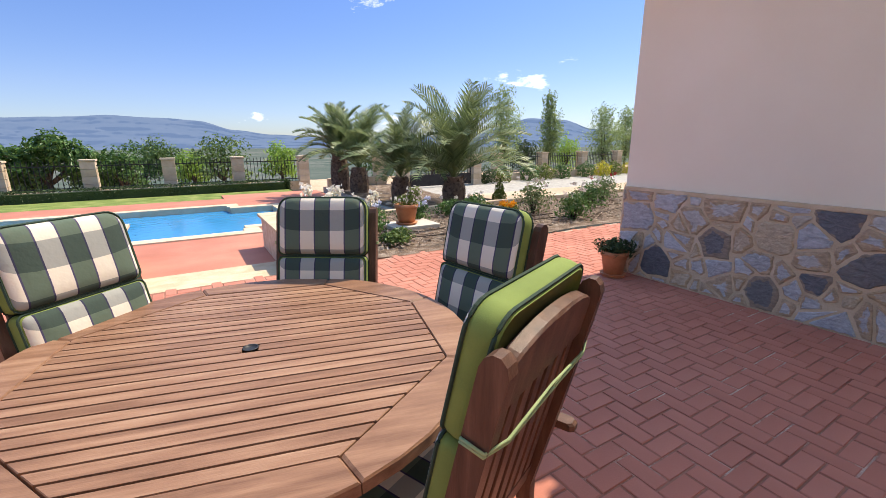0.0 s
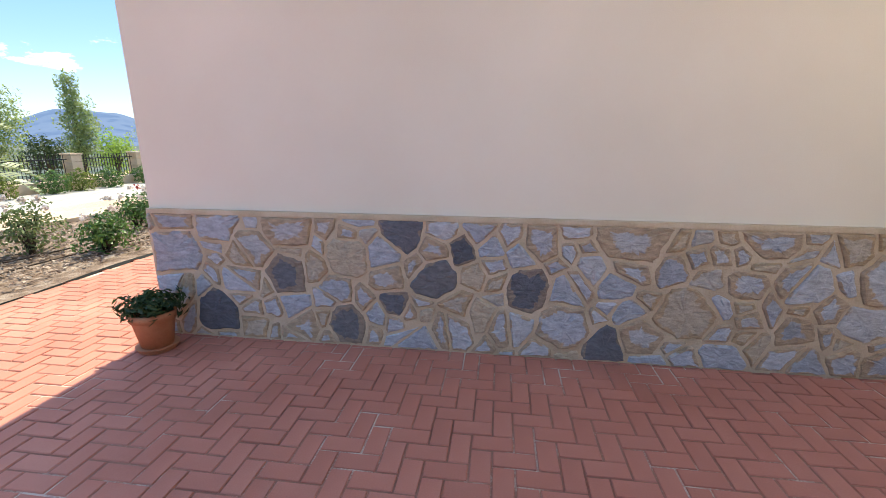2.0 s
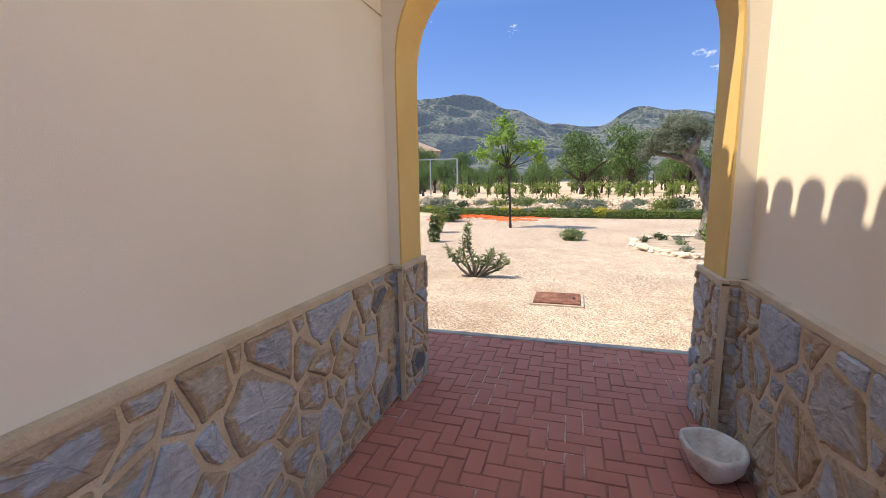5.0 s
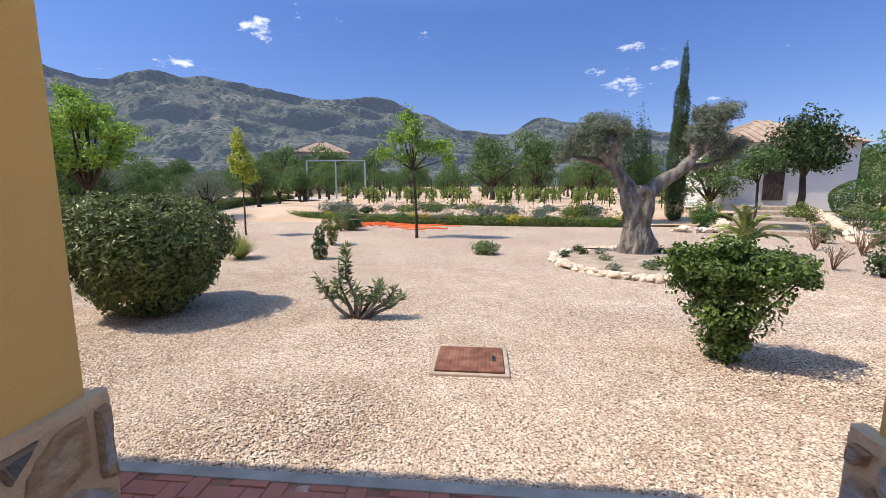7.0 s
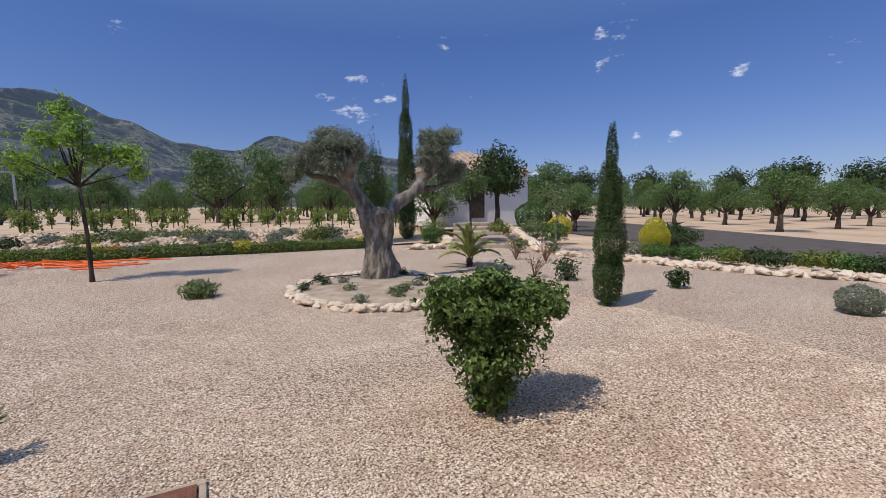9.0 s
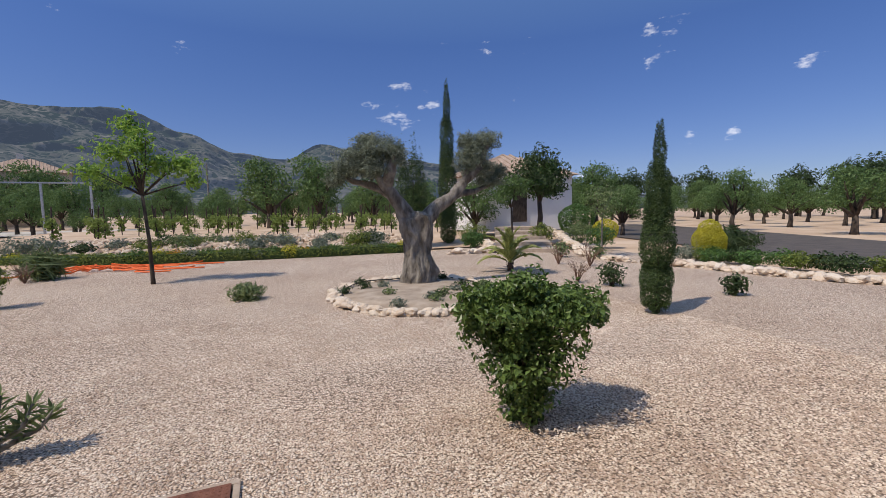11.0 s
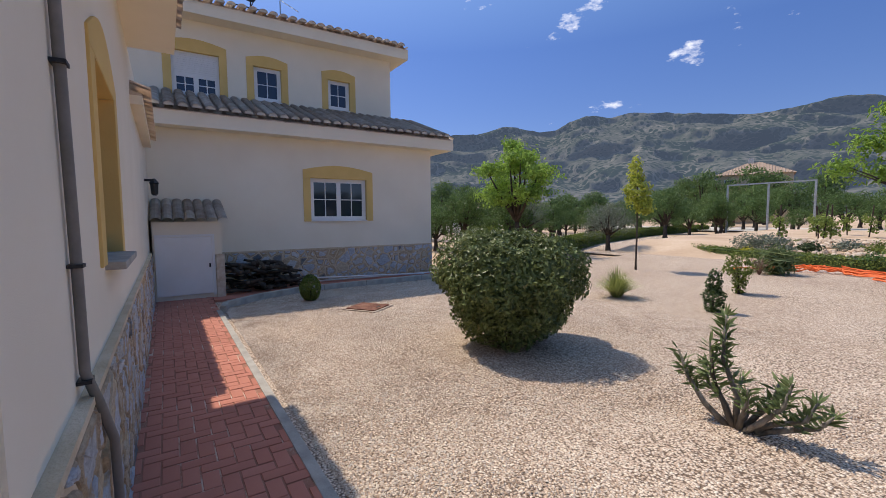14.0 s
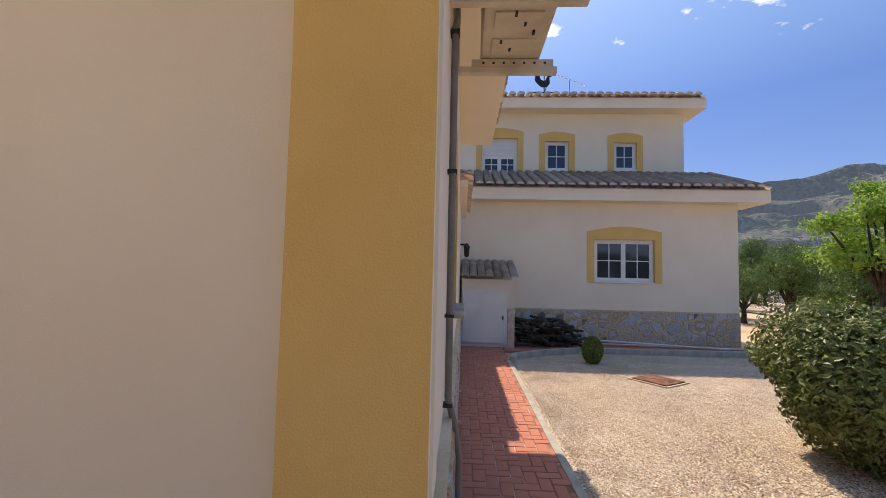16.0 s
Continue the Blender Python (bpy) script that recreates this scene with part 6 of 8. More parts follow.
def rock_border(name, label, path, per_metre, size, rows, seed, base=None):
    """A border of loose limestone rocks along a line."""
    rng = random.Random(seed)
    ob = thing(name, label, "rock border")
    for a, b in zip(path, path[1:]):
        a, b = Vector(a), Vector(b)
        for k in range(int((b - a).length * per_metre)):
            for r in range(rows):
                p = a.lerp(b, rng.random())
                s = size * rng.uniform(0.6, 1.4)
                st = new("boulder", rng.choice(BOULDERS))
                st.parent = ob
                st.matrix_basis = pose(p.x + rng.uniform(-1, 1) * size * 1.1, p.y + rng.uniform(-1, 1) * size * 1.1, p.z + s * 0.3 + r * size * 0.6, rng.uniform(-15, 15), rng.uniform(-15, 15), rng.uniform(0, 360)) @ Matrix.Diagonal((s * 1.2, s, s * 0.8, 1))
    return ob


ring = [(-0.1 + 1.55 * math.cos(a), -11.3 + 1.75 * math.sin(a), GZ) for a in (2 * math.pi * k / 20 for k in range(21))]
rock_border("stone_ring", "ring of small limestone rocks round the olive", ring, 24, 0.07, 2, 1)
bm = bmesh.new()
lathe(bm, [(1.6, GZ - 0.1), (1.55, GZ + 0.05), (1.0, GZ + 0.1), (0.01, GZ + 0.12)], 28, (-0.1, -11.3, 0))
structure("olive_bed", bm, M_BEDSAND, "raised sandy bed inside the stone ring", "soil", True)
rng_b = random.Random(3)
for k in range(22):
    a, r = rng_b.uniform(0, 6.28), rng_b.uniform(0.7, 1.45)
    shrub("bed_succulent", "tiny grey-green plant in the olive bed", "plant", -0.1 + r * math.cos(a), -11.3 + r * math.sin(a), GZ + 0.07, [(0, 0, 0.07, 0.13, 0.13, 0.08)], 140, 0.07, rng_b.choice((F_GREY, F_OLEANDER, F_DARK)), 400 + k, "olive bed plants", stems=0, fill=0.2, aspect=0.3)
bm = bmesh.new()
tube(bm, [(-0.1 + 1.42 * math.cos(a), -11.3 + 1.55 * math.sin(a), GZ + 0.09 + 0.02 * math.sin(5 * a)) for a in (math.pi * 1.05 + math.pi * 0.95 * k / 16 for k in range(17))], 0.012, 6)
tagged(part("drip_hose", bm, M_IRON), "black irrigation hose lying in the olive bed", "hose")
rock_border("rock_border", "low border of loose limestone rocks", [(-6.9, -14.2, GZ), (-7.5, -12.0, GZ), (-8.1, -8.5, GZ), (-9.0, -7.1, GZ), (-9.6, -5.6, GZ)], 12, 0.105, 2, 2)
rock_border("rock_border", "limestone rocks banked beside the garden steps", [(-6.9, -14.2, GZ), (-8.4, -17.0, 0.1), (-10.2, -21.0, 0.5)], 11, 0.12, 2, 3)
rock_border("rock_border", "pile of limestone rocks at the foot of the cypress", [(-3.6, -17.9, GZ), (-5.2, -17.6, GZ), (-6.0, -19.5, 0.1)], 11, 0.13, 2, 4)
rng_b = random.Random(9)
for k in range(16):
    f = k / 15
    shrub("border_plant", "low flowering plant behind the rock border", "plant", -8.2 - 1.6 * f + rng_b.uniform(-0.4, 0.2) - 0.5, -12.5 + 6.6 * f, GZ + 0.05, [(0, 0, 0.2, 0.38, 0.38, 0.22)], 700, 0.08, rng_b.choice((F_SHRUB, F_HEDGE, F_GREY, F_DARK)), 430 + k, "border plants", stems=0, fill=0.3)



def dry_shrub(x, y, r, seed):
    """A nearly leafless shrub: a fan of thin reddish twigs with a few small leaves."""
    rng, r2 = np.random.default_rng(seed), random.Random(seed)
    ob = thing("dry_shrub", "nearly bare reddish-brown twiggy shrub in the gravel", "bush", pose(x, y, GZ), "dry shrubs")
    bm, tips = bmesh.new(), []
    for k in range(26):
        a, lean = r2.uniform(0, 6.28), r2.uniform(0.1, 1.0)
        mid = Vector((math.cos(a) * r * 0.4 * lean, math.sin(a) * r * 0.4 * lean, r * 0.6))
        tip = Vector((math.cos(a + 0.3) * r * lean, math.sin(a + 0.3) * r * lean, r * r2.uniform(0.8, 1.5)))
        tube(bm, [(0, 0, -0.02), mid, tip], [0.008, 0.006, 0.003], 4)
        for q in range(6):
            tips.append(tuple(mid.lerp(tip, r2.uniform(0.3, 1.05))))
    part("branchwork", bm, M_TWIG, ob)
    c = np.array(tips)
    part("foliage", leaves("foliage", c, c, 0.05, rng, F_BARKCHIP, 0.9, 0.45), None, ob)
    return ob


M_TWIG = mottled("reddish_twig", [(0.3, (0.14, 0.075, 0.05)), (0.7, (0.26, 0.16, 0.11))], 12, 4, 0.9, 0.2, 60)
dry_shrub(-3.5, -10.9, 0.34, 811)
dry_shrub(-5.6, -12.9, 0.5, 812)
dry_shrub(-5.1, -13.6, 0.42, 813)
dry_shrub(7.9, -16.9, 0.34, 814)

# steps up to the white outbuilding
for k in range(5):
    structure("step_garden_%d" % (k + 1), boxes((-1.1, 1.1, -0.7, 0.7, -0.3, 0.0), bevel=0.02), M_COVERFRAME, "broad shallow tan garden step", "step").matrix_basis = pose(-6.6 - 0.75 * k, -17.6 - 1.35 * k, GZ + 0.14 * (k + 1), 0, 0, -29)

# ---- hedged island bed with vines ----
def hedge_along(name, label, path, half, z0, z1, mat, count, leaf, seed):
    """A clipped hedge that follows a line."""
    rng = np.random.default_rng(seed)
    ob = thing(name, label, "hedge")
    pts = [Vector((p[0], p[1], 0)) for p in path]
    lens = np.array([(b - a).length for a, b in zip(pts, pts[1:])])
    pick = rng.choice(len(lens), count, p=lens / lens.sum())
    p, d = np.zeros((count, 3)), np.zeros((count, 3))
    for i, (a, b) in enumerate(zip(pts, pts[1:])):
        k = pick == i
        n = int(k.sum())
        t = (b - a).normalized()
        s = np.array((-t.y, t.x, 0))
        ang = rng.uniform(0, math.pi, n)
        w, h = np.cos(ang), np.sin(ang) ** 0.5
        u = rng.random(n)[:, None]
        p[k] = np.array(a) * (1 - u) + np.array(b) * u + s * (w * half)[:, None]
        p[k, 2] = z0 + (z1 - z0) * np.clip(h + rng.normal(0, 0.07, n), 0, 1.15) * rng.uniform(0.55, 1.0, n) ** 0.35
        d[k] = s * w[:, None] + np.array([0, 0, 1]) * h[:, None]
    part("foliage", leaves("foliage", p, d, leaf, rng, mat, 0.7), None, ob)
    bm = bmesh.new()
    for a, b in zip(pts, pts[1:]):
        t = (b - a).normalized()
        s = Vector((-t.y, t.x, 0)) * half * 0.72
        prism(bm, [(0, 0), ((b - a).length, 0), ((b - a).length, (z1 - z0) * 0.8), (0, (z1 - z0) * 0.8)], a - s + Vector((0, 0, z0)), t, Vector((0, 0, 1)), s.normalized(), half * 1.44)
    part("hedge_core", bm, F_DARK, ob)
    return ob


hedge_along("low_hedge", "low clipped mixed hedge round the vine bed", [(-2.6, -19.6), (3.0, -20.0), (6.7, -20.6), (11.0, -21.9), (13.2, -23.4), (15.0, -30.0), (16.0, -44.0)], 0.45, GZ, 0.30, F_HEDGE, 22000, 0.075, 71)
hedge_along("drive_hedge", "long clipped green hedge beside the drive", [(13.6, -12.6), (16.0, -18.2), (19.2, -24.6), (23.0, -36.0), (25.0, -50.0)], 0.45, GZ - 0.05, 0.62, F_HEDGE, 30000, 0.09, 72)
rng_b = random.Random(27)
for k in range(26):
    f = k / 25
    x = -2.4 + 13.0 * f
    y = -19.5 - 0.07 * (x + 2.6) - 0.018 * max(0.0, x - 2.0) ** 2 + rng_b.uniform(-0.25, 0.15)
    r = rng_b.uniform(0.22, 0.4)
    shrub("hedge_plant", ("golden-leaved plant in the low hedge", "dark green plant in the low hedge", "grey-green plant in the low hedge", "orange-flowered plant in the low hedge")[k % 4], "plant", x, y, GZ, [(0, 0, r * 0.75, r, r * 0.8, r * 0.7)], 520, 0.07, (F_YELLOW if k % 8 == 0 else F_HEDGE, F_SHRUB, F_GREY, F_ORANGEFLOWER if k in (7, 15) else F_OLEANDER)[k % 4], 1500 + k, "hedge plants", stems=2, fill=0.4)
bm = bmesh.new()
bmesh.ops.create_grid(bm, x_segments=50, y_segments=60, size=0.5)
for v in bm.verts:
    v.co = Vector((4.0 + v.co.x * 22, -33.0 + v.co.y * 25, 0))
    v.co.z = GZ + 0.45 * min(1.0, max(0.0, (-20.6 - v.co.y) / 3.0)) + noise.noise(v.co * 0.5) * 0.06
    v.co.x += 0.35 * max(0.0, -v.co.y - 22.0) * (0.3 if v.co.x > 0 else 0.0)
structure("vine_bed", bm, M_EARTH, "raised stony bed planted with young vines", "soil")
rng_b = random.Random(21)
bm = bmesh.new()
for k in range(2200):
    x, y = rng_b.uniform(-3, 11), rng_b.uniform(-24.8, -20.6)
    s = rng_b.uniform(0.05, 0.14)
    bmesh.ops.create_icosphere(bm, subdivisions=1, radius=s, matrix=pose(x, y - 0.15 * max(0, x - 3), GZ + 0.15 + 0.14 * max(0.0, min(3.0, -20.6 - y)), rng_b.uniform(0, 90), 0, rng_b.uniform(0, 360)) @ Matrix.Diagonal((1.2, 0.9, 0.7, 1)))
tagged(structure("bed_stones", bm, M_LIMESTONE, "pale limestone rubble scattered on the bed", "stones"), kind="stuff")
rng_b = random.Random(33)
for k in range(34):
    x = rng_b.uniform(-2.5, 11)
    y = -20.9 - rng_b.random() * 2.4 - 0.18 * max(0, x - 3)
    r = rng_b.uniform(0.25, 0.6)
    shrub("bed_shrub", "low mixed shrub among the rubble", "bush", x, y, GZ + 0.2, [(0, 0, r * 0.6, r, r, r * 0.65)], 650, 0.1, rng_b.choice((F_GREY, F_DARK, F_HEDGE, F_OLEANDER, F_YELLOW if k % 7 == 0 else F_GREY)), 500 + k, "rubble shrubs", stems=3, fill=0.3)


def vine_mesh():
    ob = thing("staked_vine", "young vine tied to a dark wooden stake", "vine", None, "staked vines")
    bm = bmesh.new()
    tube(bm, [(0, 0, -0.2), (0.02, 0, 0.7), (0, 0.01, 1.6)], 0.03, 6)
    part("stake", bm, M_DARKBARK, ob, "dark wooden stake")
    rng = np.random.default_rng(5)
    p, d = blob_points([(0.1, 0, 0.75, 0.30, 0.28, 0.25), (-0.2, 0.1, 0.95, 0.25, 0.25, 0.2), (0.1, -0.1, 0.4, 0.2, 0.2, 0.2)], 150, rng, 0.2)
    part("foliage", leaves("foliage", p, d, 0.14, rng, F_VINE, 0.8, 0.8), None, ob)
    return ob


vine = vine_mesh()
vine.matrix_basis = pose(2, -26, 0.38)
for j in range(7):
    for i in range(14):
        x, y = -7 + i * 1.35 + rng_b.uniform(-0.4, 0.4), -25.5 - j * 2.4 + rng_b.uniform(-0.4, 0.4)
        if rng_b.random() < 0.42:
            continue
        copy_thing(vine, pose(x + rng_b.uniform(-0.5, 0.5), y + rng_b.uniform(-0.7, 0.7), 0.36, rng_b.uniform(-6, 6), rng_b.uniform(-6, 6), rng_b.uniform(0, 360)))

# orange netting heap
rng_b = random.Random(8)
bm = bmesh.new()
for k in range(16):
    a = rng_b.uniform(0, 6.28)
    pts, p = [], Vector((6.9 + rng_b.uniform(-0.8, 0.8), -18.6 + rng_b.uniform(-0.3, 0.3), GZ + 0.05))
    for q in range(14):
        a += rng_b.uniform(-0.9, 0.9)
        p = p + Vector((math.cos(a) * 0.22, math.sin(a) * 0.12, 0))
        p.z = GZ + 0.04 + 0.14 * rng_b.random() * math.exp(-((p.x - 7.0) ** 2))
        pts.append(p.copy())
    tube(bm, pts, 0.022, 5)
tagged(part("orange_netting", bm, M_ORANGE), "heap of bright orange plastic netting by the hedge", "netting")


# ---- gate frame, far houses, poles ----
gate = thing("metal_gate_frame", "open galvanised steel gate frame across the drive", "gate")
for gx in (14.0, 16.8, 19.6):
    part("post", boxes((gx - 0.06, gx + 0.06, -42.06, -41.94, -0.1, 3.9)), M_GALV, gate)
part("top_beam", boxes((13.94, 19.66, -42.05, -41.95, 3.9, 4.0)), M_GALV, gate)
sheet("drive_lane", 12, 40, -60, -46, 0.16, M_CONCRETE, "pale lane beyond the gate", "lane")


def far_house(name, label, x, y, z, w, d, h, rise, turn, wall_mat):
    """A rendered house under a hipped tile roof, with its windows."""
    ob = thing(name, label, "house", pose(x, y, z, 0, 0, turn))
    part("wall", boxes((-w / 2, w / 2, -d / 2, d / 2, -0.6, h)), wall_mat, ob)
    bm = bmesh.new()
    o = 0.35
    base = [bm.verts.new(p) for p in ((-w / 2 - o, -d / 2 - o, h), (w / 2 + o, -d / 2 - o, h), (w / 2 + o, d / 2 + o, h), (-w / 2 - o, d / 2 + o, h))]
    rl = max(0.2, (w - d) / 2)
    top = [bm.verts.new((-rl, 0, h + rise)), bm.verts.new((rl, 0, h + rise))]
    bm.faces.new((base[0], base[1], top[1], top[0]))
    bm.faces.new((base[1], base[2], top[1]))
    bm.faces.new((base[2], base[3], top[0], top[1]))
    bm.faces.new((base[3], base[0], top[0]))
    bm.faces.new(base[::-1])
    roof = part("roof", bm, M_OLDTILE, ob, "clay tile roof")
    n = int(w / 0.4)
    for k in range(n):
        u = (k + 0.5) / n
        for sy in (-1, 1):
            foot = Vector((-w / 2 - o + (w + 2 * o) * u, sy * (d / 2 + o), h + 0.02))
            reach = 1.0 if abs(foot.x) < rl else 1.0 - (abs(foot.x) - rl) / (w / 2 + o - rl)
            ridge_pt = Vector((foot.x, foot.y * (1 - reach), h + rise * reach))
            if reach > 0.1:
                part("tile_row", tube(bmesh.new(), [foot, ridge_pt], 0.09, 5), M_OLDTILE, roof)
    for k in range(int(d / 0.4)):
        u = (k + 0.5) / int(d / 0.4)
        for sx in (-1, 1):
            foot = Vector((sx * (w / 2 + o), -d / 2 - o + (d + 2 * o) * u, h + 0.02))
            reach = 1.0 - abs(foot.y) / (d / 2 + o)
            if reach > 0.1:
                part("tile_row", tube(bmesh.new(), [foot, Vector((foot.x + (sx * rl - foot.x) * reach, foot.y, h + rise * reach))], 0.09, 5), M_OLDTILE, roof)
    return ob


def add_window(ob, x, y, z, w, h, axis, out):
    """A framed pane on a wall; axis is the wall's run, out the sign of its outward side."""
    t = 0.05 * out
    if axis == "x":
        fr, pn = (x - w / 2, x + w / 2, y, y + t, z, z + h), (x - w / 2 + 0.08, x + w / 2 - 0.08, y + t, y + t * 1.3, z + 0.08, z + h - 0.08)
    else:
        fr, pn = (x, x + t, y - w / 2, y + w / 2, z, z + h), (x + t, x + t * 1.3, y - w / 2 + 0.08, y + w / 2 - 0.08, z + 0.08, z + h - 0.08)
    win = part("window", boxes(fr), M_WHITE, ob, "white framed window")
    part("pane", boxes(pn), M_PANE, win)
    return win


white = far_house("white_outbuilding", "whitewashed outbuilding with clay tile roof", -11.5, -27.0, 0.95, 5.8, 5.2, 2.6, 1.35, 0, M_WHITEWASH)
add_window(white, 2.9, 0.6, 1.0, 1.0, 1.1, "y", 1)
# flat dark panel stands in for the shade inside the doorway
part("door", boxes((0.3, 1.2, 2.6, 2.66, -0.1, 2.0)), M_DARKBARK, white, "shaded doorway painted as a flat dark panel")
tree("fig_tree", "dark leafy tree before the white outbuilding", -10.2, -21.7, 0.3, 3.6, 0.12, [(0, 0, 3.6, 0.9, 0.9, 0.8), (0.9, 0.2, 3.0, 0.8, 0.8, 0.7), (-0.9, -0.1, 3.1, 0.8, 0.8, 0.7), (0.3, 0.5, 2.5, 0.9, 0.8, 0.6), (-0.5, 0.4, 2.4, 0.8, 0.8, 0.6)], 3400, 0.17, F_DARK, 488, limbs=9, fill=0.3)
yellow = far_house("distant_villa", "distant cream villa with hipped tile roof", 37.0, -92.0, 0.9, 10.5, 9.0, 7.6, 2.4, 20, M_SANDBLOCK)
for wx in (-3.5, 0.0, 3.5):
    add_window(yellow, wx, 4.5, 5.2, 1.4, 1.6, "x", 1)
part("chimney", boxes((0.2, 1.0, -0.4, 0.4, 9.0, 10.7)), M_TILE, yellow)
hut = far_house("distant_farmhouse", "distant small stone farmhouse", -5.5, -95.0, 1.6, 7.0, 6.0, 3.4, 1.6, -10, M_SANDBLOCK)
add_window(hut, 0.0, 3.0, 1.0, 1.0, 1.2, "x", 1)
low_white = far_house("distant_white_house", "low white house seen past the facade", 44.0, -32.0, -0.2, 9.0, 6.0, 2.6, 1.2, 10, M_WHITEWASH)
add_window(low_white, -1.0, 3.0, 1.0, 1.0, 1.0, "x", 1)
for x, y, h in ((9.5, -70.0, 8.5), (3.0, -85.0, 8.0), (-6.0, -80.0, 7.5)):
    bm = bmesh.new()
    tube(bm, [(x, y, -0.2), (x, y, h * 0.5), (x, y, h)], [0.13, 0.11, 0.08], 8)
    pole = tagged(part("utility_pole", bm, M_BARK), "grey wooden utility pole above the orchard", "pole", "utility poles")

# asphalt road west of the garden
bm = bmesh.new()
near_edge, far_edge = [(-9.9, -2.0), (-11.2, -8.6), (-15.6, -22.0), (-24.0, -48.0)], [(-17.5, -2.0), (-20.4, -10.6), (-26.5, -22.0), (-36.0, -44.0)]
a = [bm.verts.new((p[0], p[1], -0.07)) for p in near_edge]
b = [bm.verts.new((p[0], p[1], -0.07)) for p in far_edge]
for k in range(3):
    bm.faces.new((a[k], b[k], b[k + 1], a[k + 1]))
structure("road", bm, M_ASPHALT, "brown-grey asphalt road beside the orchard", "road")

# ---- orchards ----
rng_o = random.Random(4)
protos = [tree("almond_tree", "spreading orchard tree with dark trunk and green crown", 0, 0, 0, 3.2, 0.17, lobes(rng_o, 9, 1.35, 1.5, 3.2, 0.72), 4200, 0.14, F_ALMOND, 81 + q, "orchard trees", fork=0.3, limbs=9, fill=0.3) for q in range(3)]
spots = []
for i in range(8):
    for j in range(9):
        spots.append((-24 - 6.4 * i - 0.8 * j + rng_o.uniform(-0.8, 0.8), 2 - 6.2 * j + rng_o.uniform(-0.8, 0.8), 1.0))
for i in range(15):
    for j in range(4):
        spots.append((34 - 5.4 * i + rng_o.uniform(-1.4, 1.4), -50 - 8 * j + rng_o.uniform(-1.5, 1.5), 1.15))
for i in range(6):
    for j in range(7):
        spots.append((24 + 5 * i + 1.2 * j + rng_o.uniform(-1, 1), -15 - 5.5 * j + rng_o.uniform(-1, 1), 0.95))
for k in range(60):
    spots.append((rng_o.uniform(19, 46), rng_o.uniform(-48, -13), rng_o.uniform(0.5, 0.8)))
for i in range(16):
    spots.append((24 - 3.4 * i + rng_o.uniform(-1.2, 1.2), -45 - rng_o.uniform(0, 5), rng_o.uniform(0.6, 0.95)))
spots += [(41.0, -82.0, 2.3), (36.5, -80.0, 2.25), (32.0, -82.0, 2.3), (45.0, -84.0, 2.2), (-8.0, -24.5, 1.0), (-17.0, -23.0, 0.9), (-19.0, -27.5, 1.1), (-9.5, -30.0, 1.0), (-20, -34, 1.2), (-24, -38, 1.2), (-14, -38, 1.3), (-2, -44, 1.5), (2.2, -41, 1.35), (-6, -40, 1.3)]
for k, (x, y, s) in enumerate(spots):
    s *= rng_o.uniform(0.85, 1.2)
    m = pose(x, y, ground_height(x, y) + 0.03, 0, 0, rng_o.uniform(0, 360)) @ Matrix.Diagonal((s, s, s * rng_o.uniform(0.9, 1.15), 1))
    if k < 3:
        protos[k].matrix_basis = m
    else:
        copy_thing(protos[k % 3], m)
for x, y, s, sd in ((20.5, -20.5, 0.95, 95), (15.5, -21.0, 0.75, 96)):
    tree("grey_olive", "grey-green olive tree behind the hedge", x, y, -0.1, 3.0 * s, 0.12, lobes(random.Random(sd), 8, 1.3 * s, 1.4 * s, 2.7 * s, 0.75 * s), 5200, 0.1, F_GREY, sd, "background olives", fork=0.35, limbs=8, aspect=0.3)
for k, (x, y) in enumerate(((-62, -30), (-66, -22), (-70, -42), (-58, -48), (-75, -14), (-48, -52), (-44, -62), (-52, -60), (-38, -66), (-66, -34), (-74, -28), (-80, -20), (-72, -8), (-80, -2), (-60, -56), (-34, -74))):
    tree("stone_pine", "dark round-crowned pine beyond the orchard", x, y, 0, 7.5, 0.28, [(0, 0, 5.4, 2.4, 2.4, 1.9), (1.3, 0.5, 4.6, 1.7, 1.7, 1.4), (-1.3, -0.4, 4.7, 1.7, 1.7, 1.5), (0.2, -0.6, 3.6, 1.8, 1.8, 1.2)], 3000, 0.38, F_DARK, 600 + k, "far pines", fork=0.6)


tree("front_tree", "dense dark green tree before the white outbuilding", -10.2, -21.8, 0.3, 3.9, 0.1, [(0, 0, 3.0, 0.8, 0.8, 0.7), (0.5, 0.2, 2.4, 0.7, 0.7, 0.6), (-0.6, 0, 2.3, 0.7, 0.7, 0.6), (0.1, -0.3, 3.6, 0.35, 0.35, 0.5), (-0.5, 0.3, 3.3, 0.35, 0.35, 0.5)], 4200, 0.13, F_SHRUB, 651, limbs=7, fill=0.3)
tree("slender_tree", "slender young tree with dark trunk near the steps", -5.9, -17.4, 0.0, 2.9, 0.05, [(0, 0, 2.4, 0.6, 0.6, 0.45), (0.3, 0, 2.0, 0.4, 0.4, 0.35)], 1700, 0.11, F_ALMOND, 652, fork=0.55, limbs=6, fill=0.3)
tree("slender_tree", "slender young pale-trunked tree by the border", -7.6, -14.6, 0.0, 2.4, 0.035, [(0, 0, 1.9, 0.55, 0.55, 0.5), (0.2, 0.2, 1.5, 0.4, 0.4, 0.35)], 700, 0.1, F_OLEANDER, 653, fork=0.5, limbs=7, fill=0.2, bark=M_BARK)
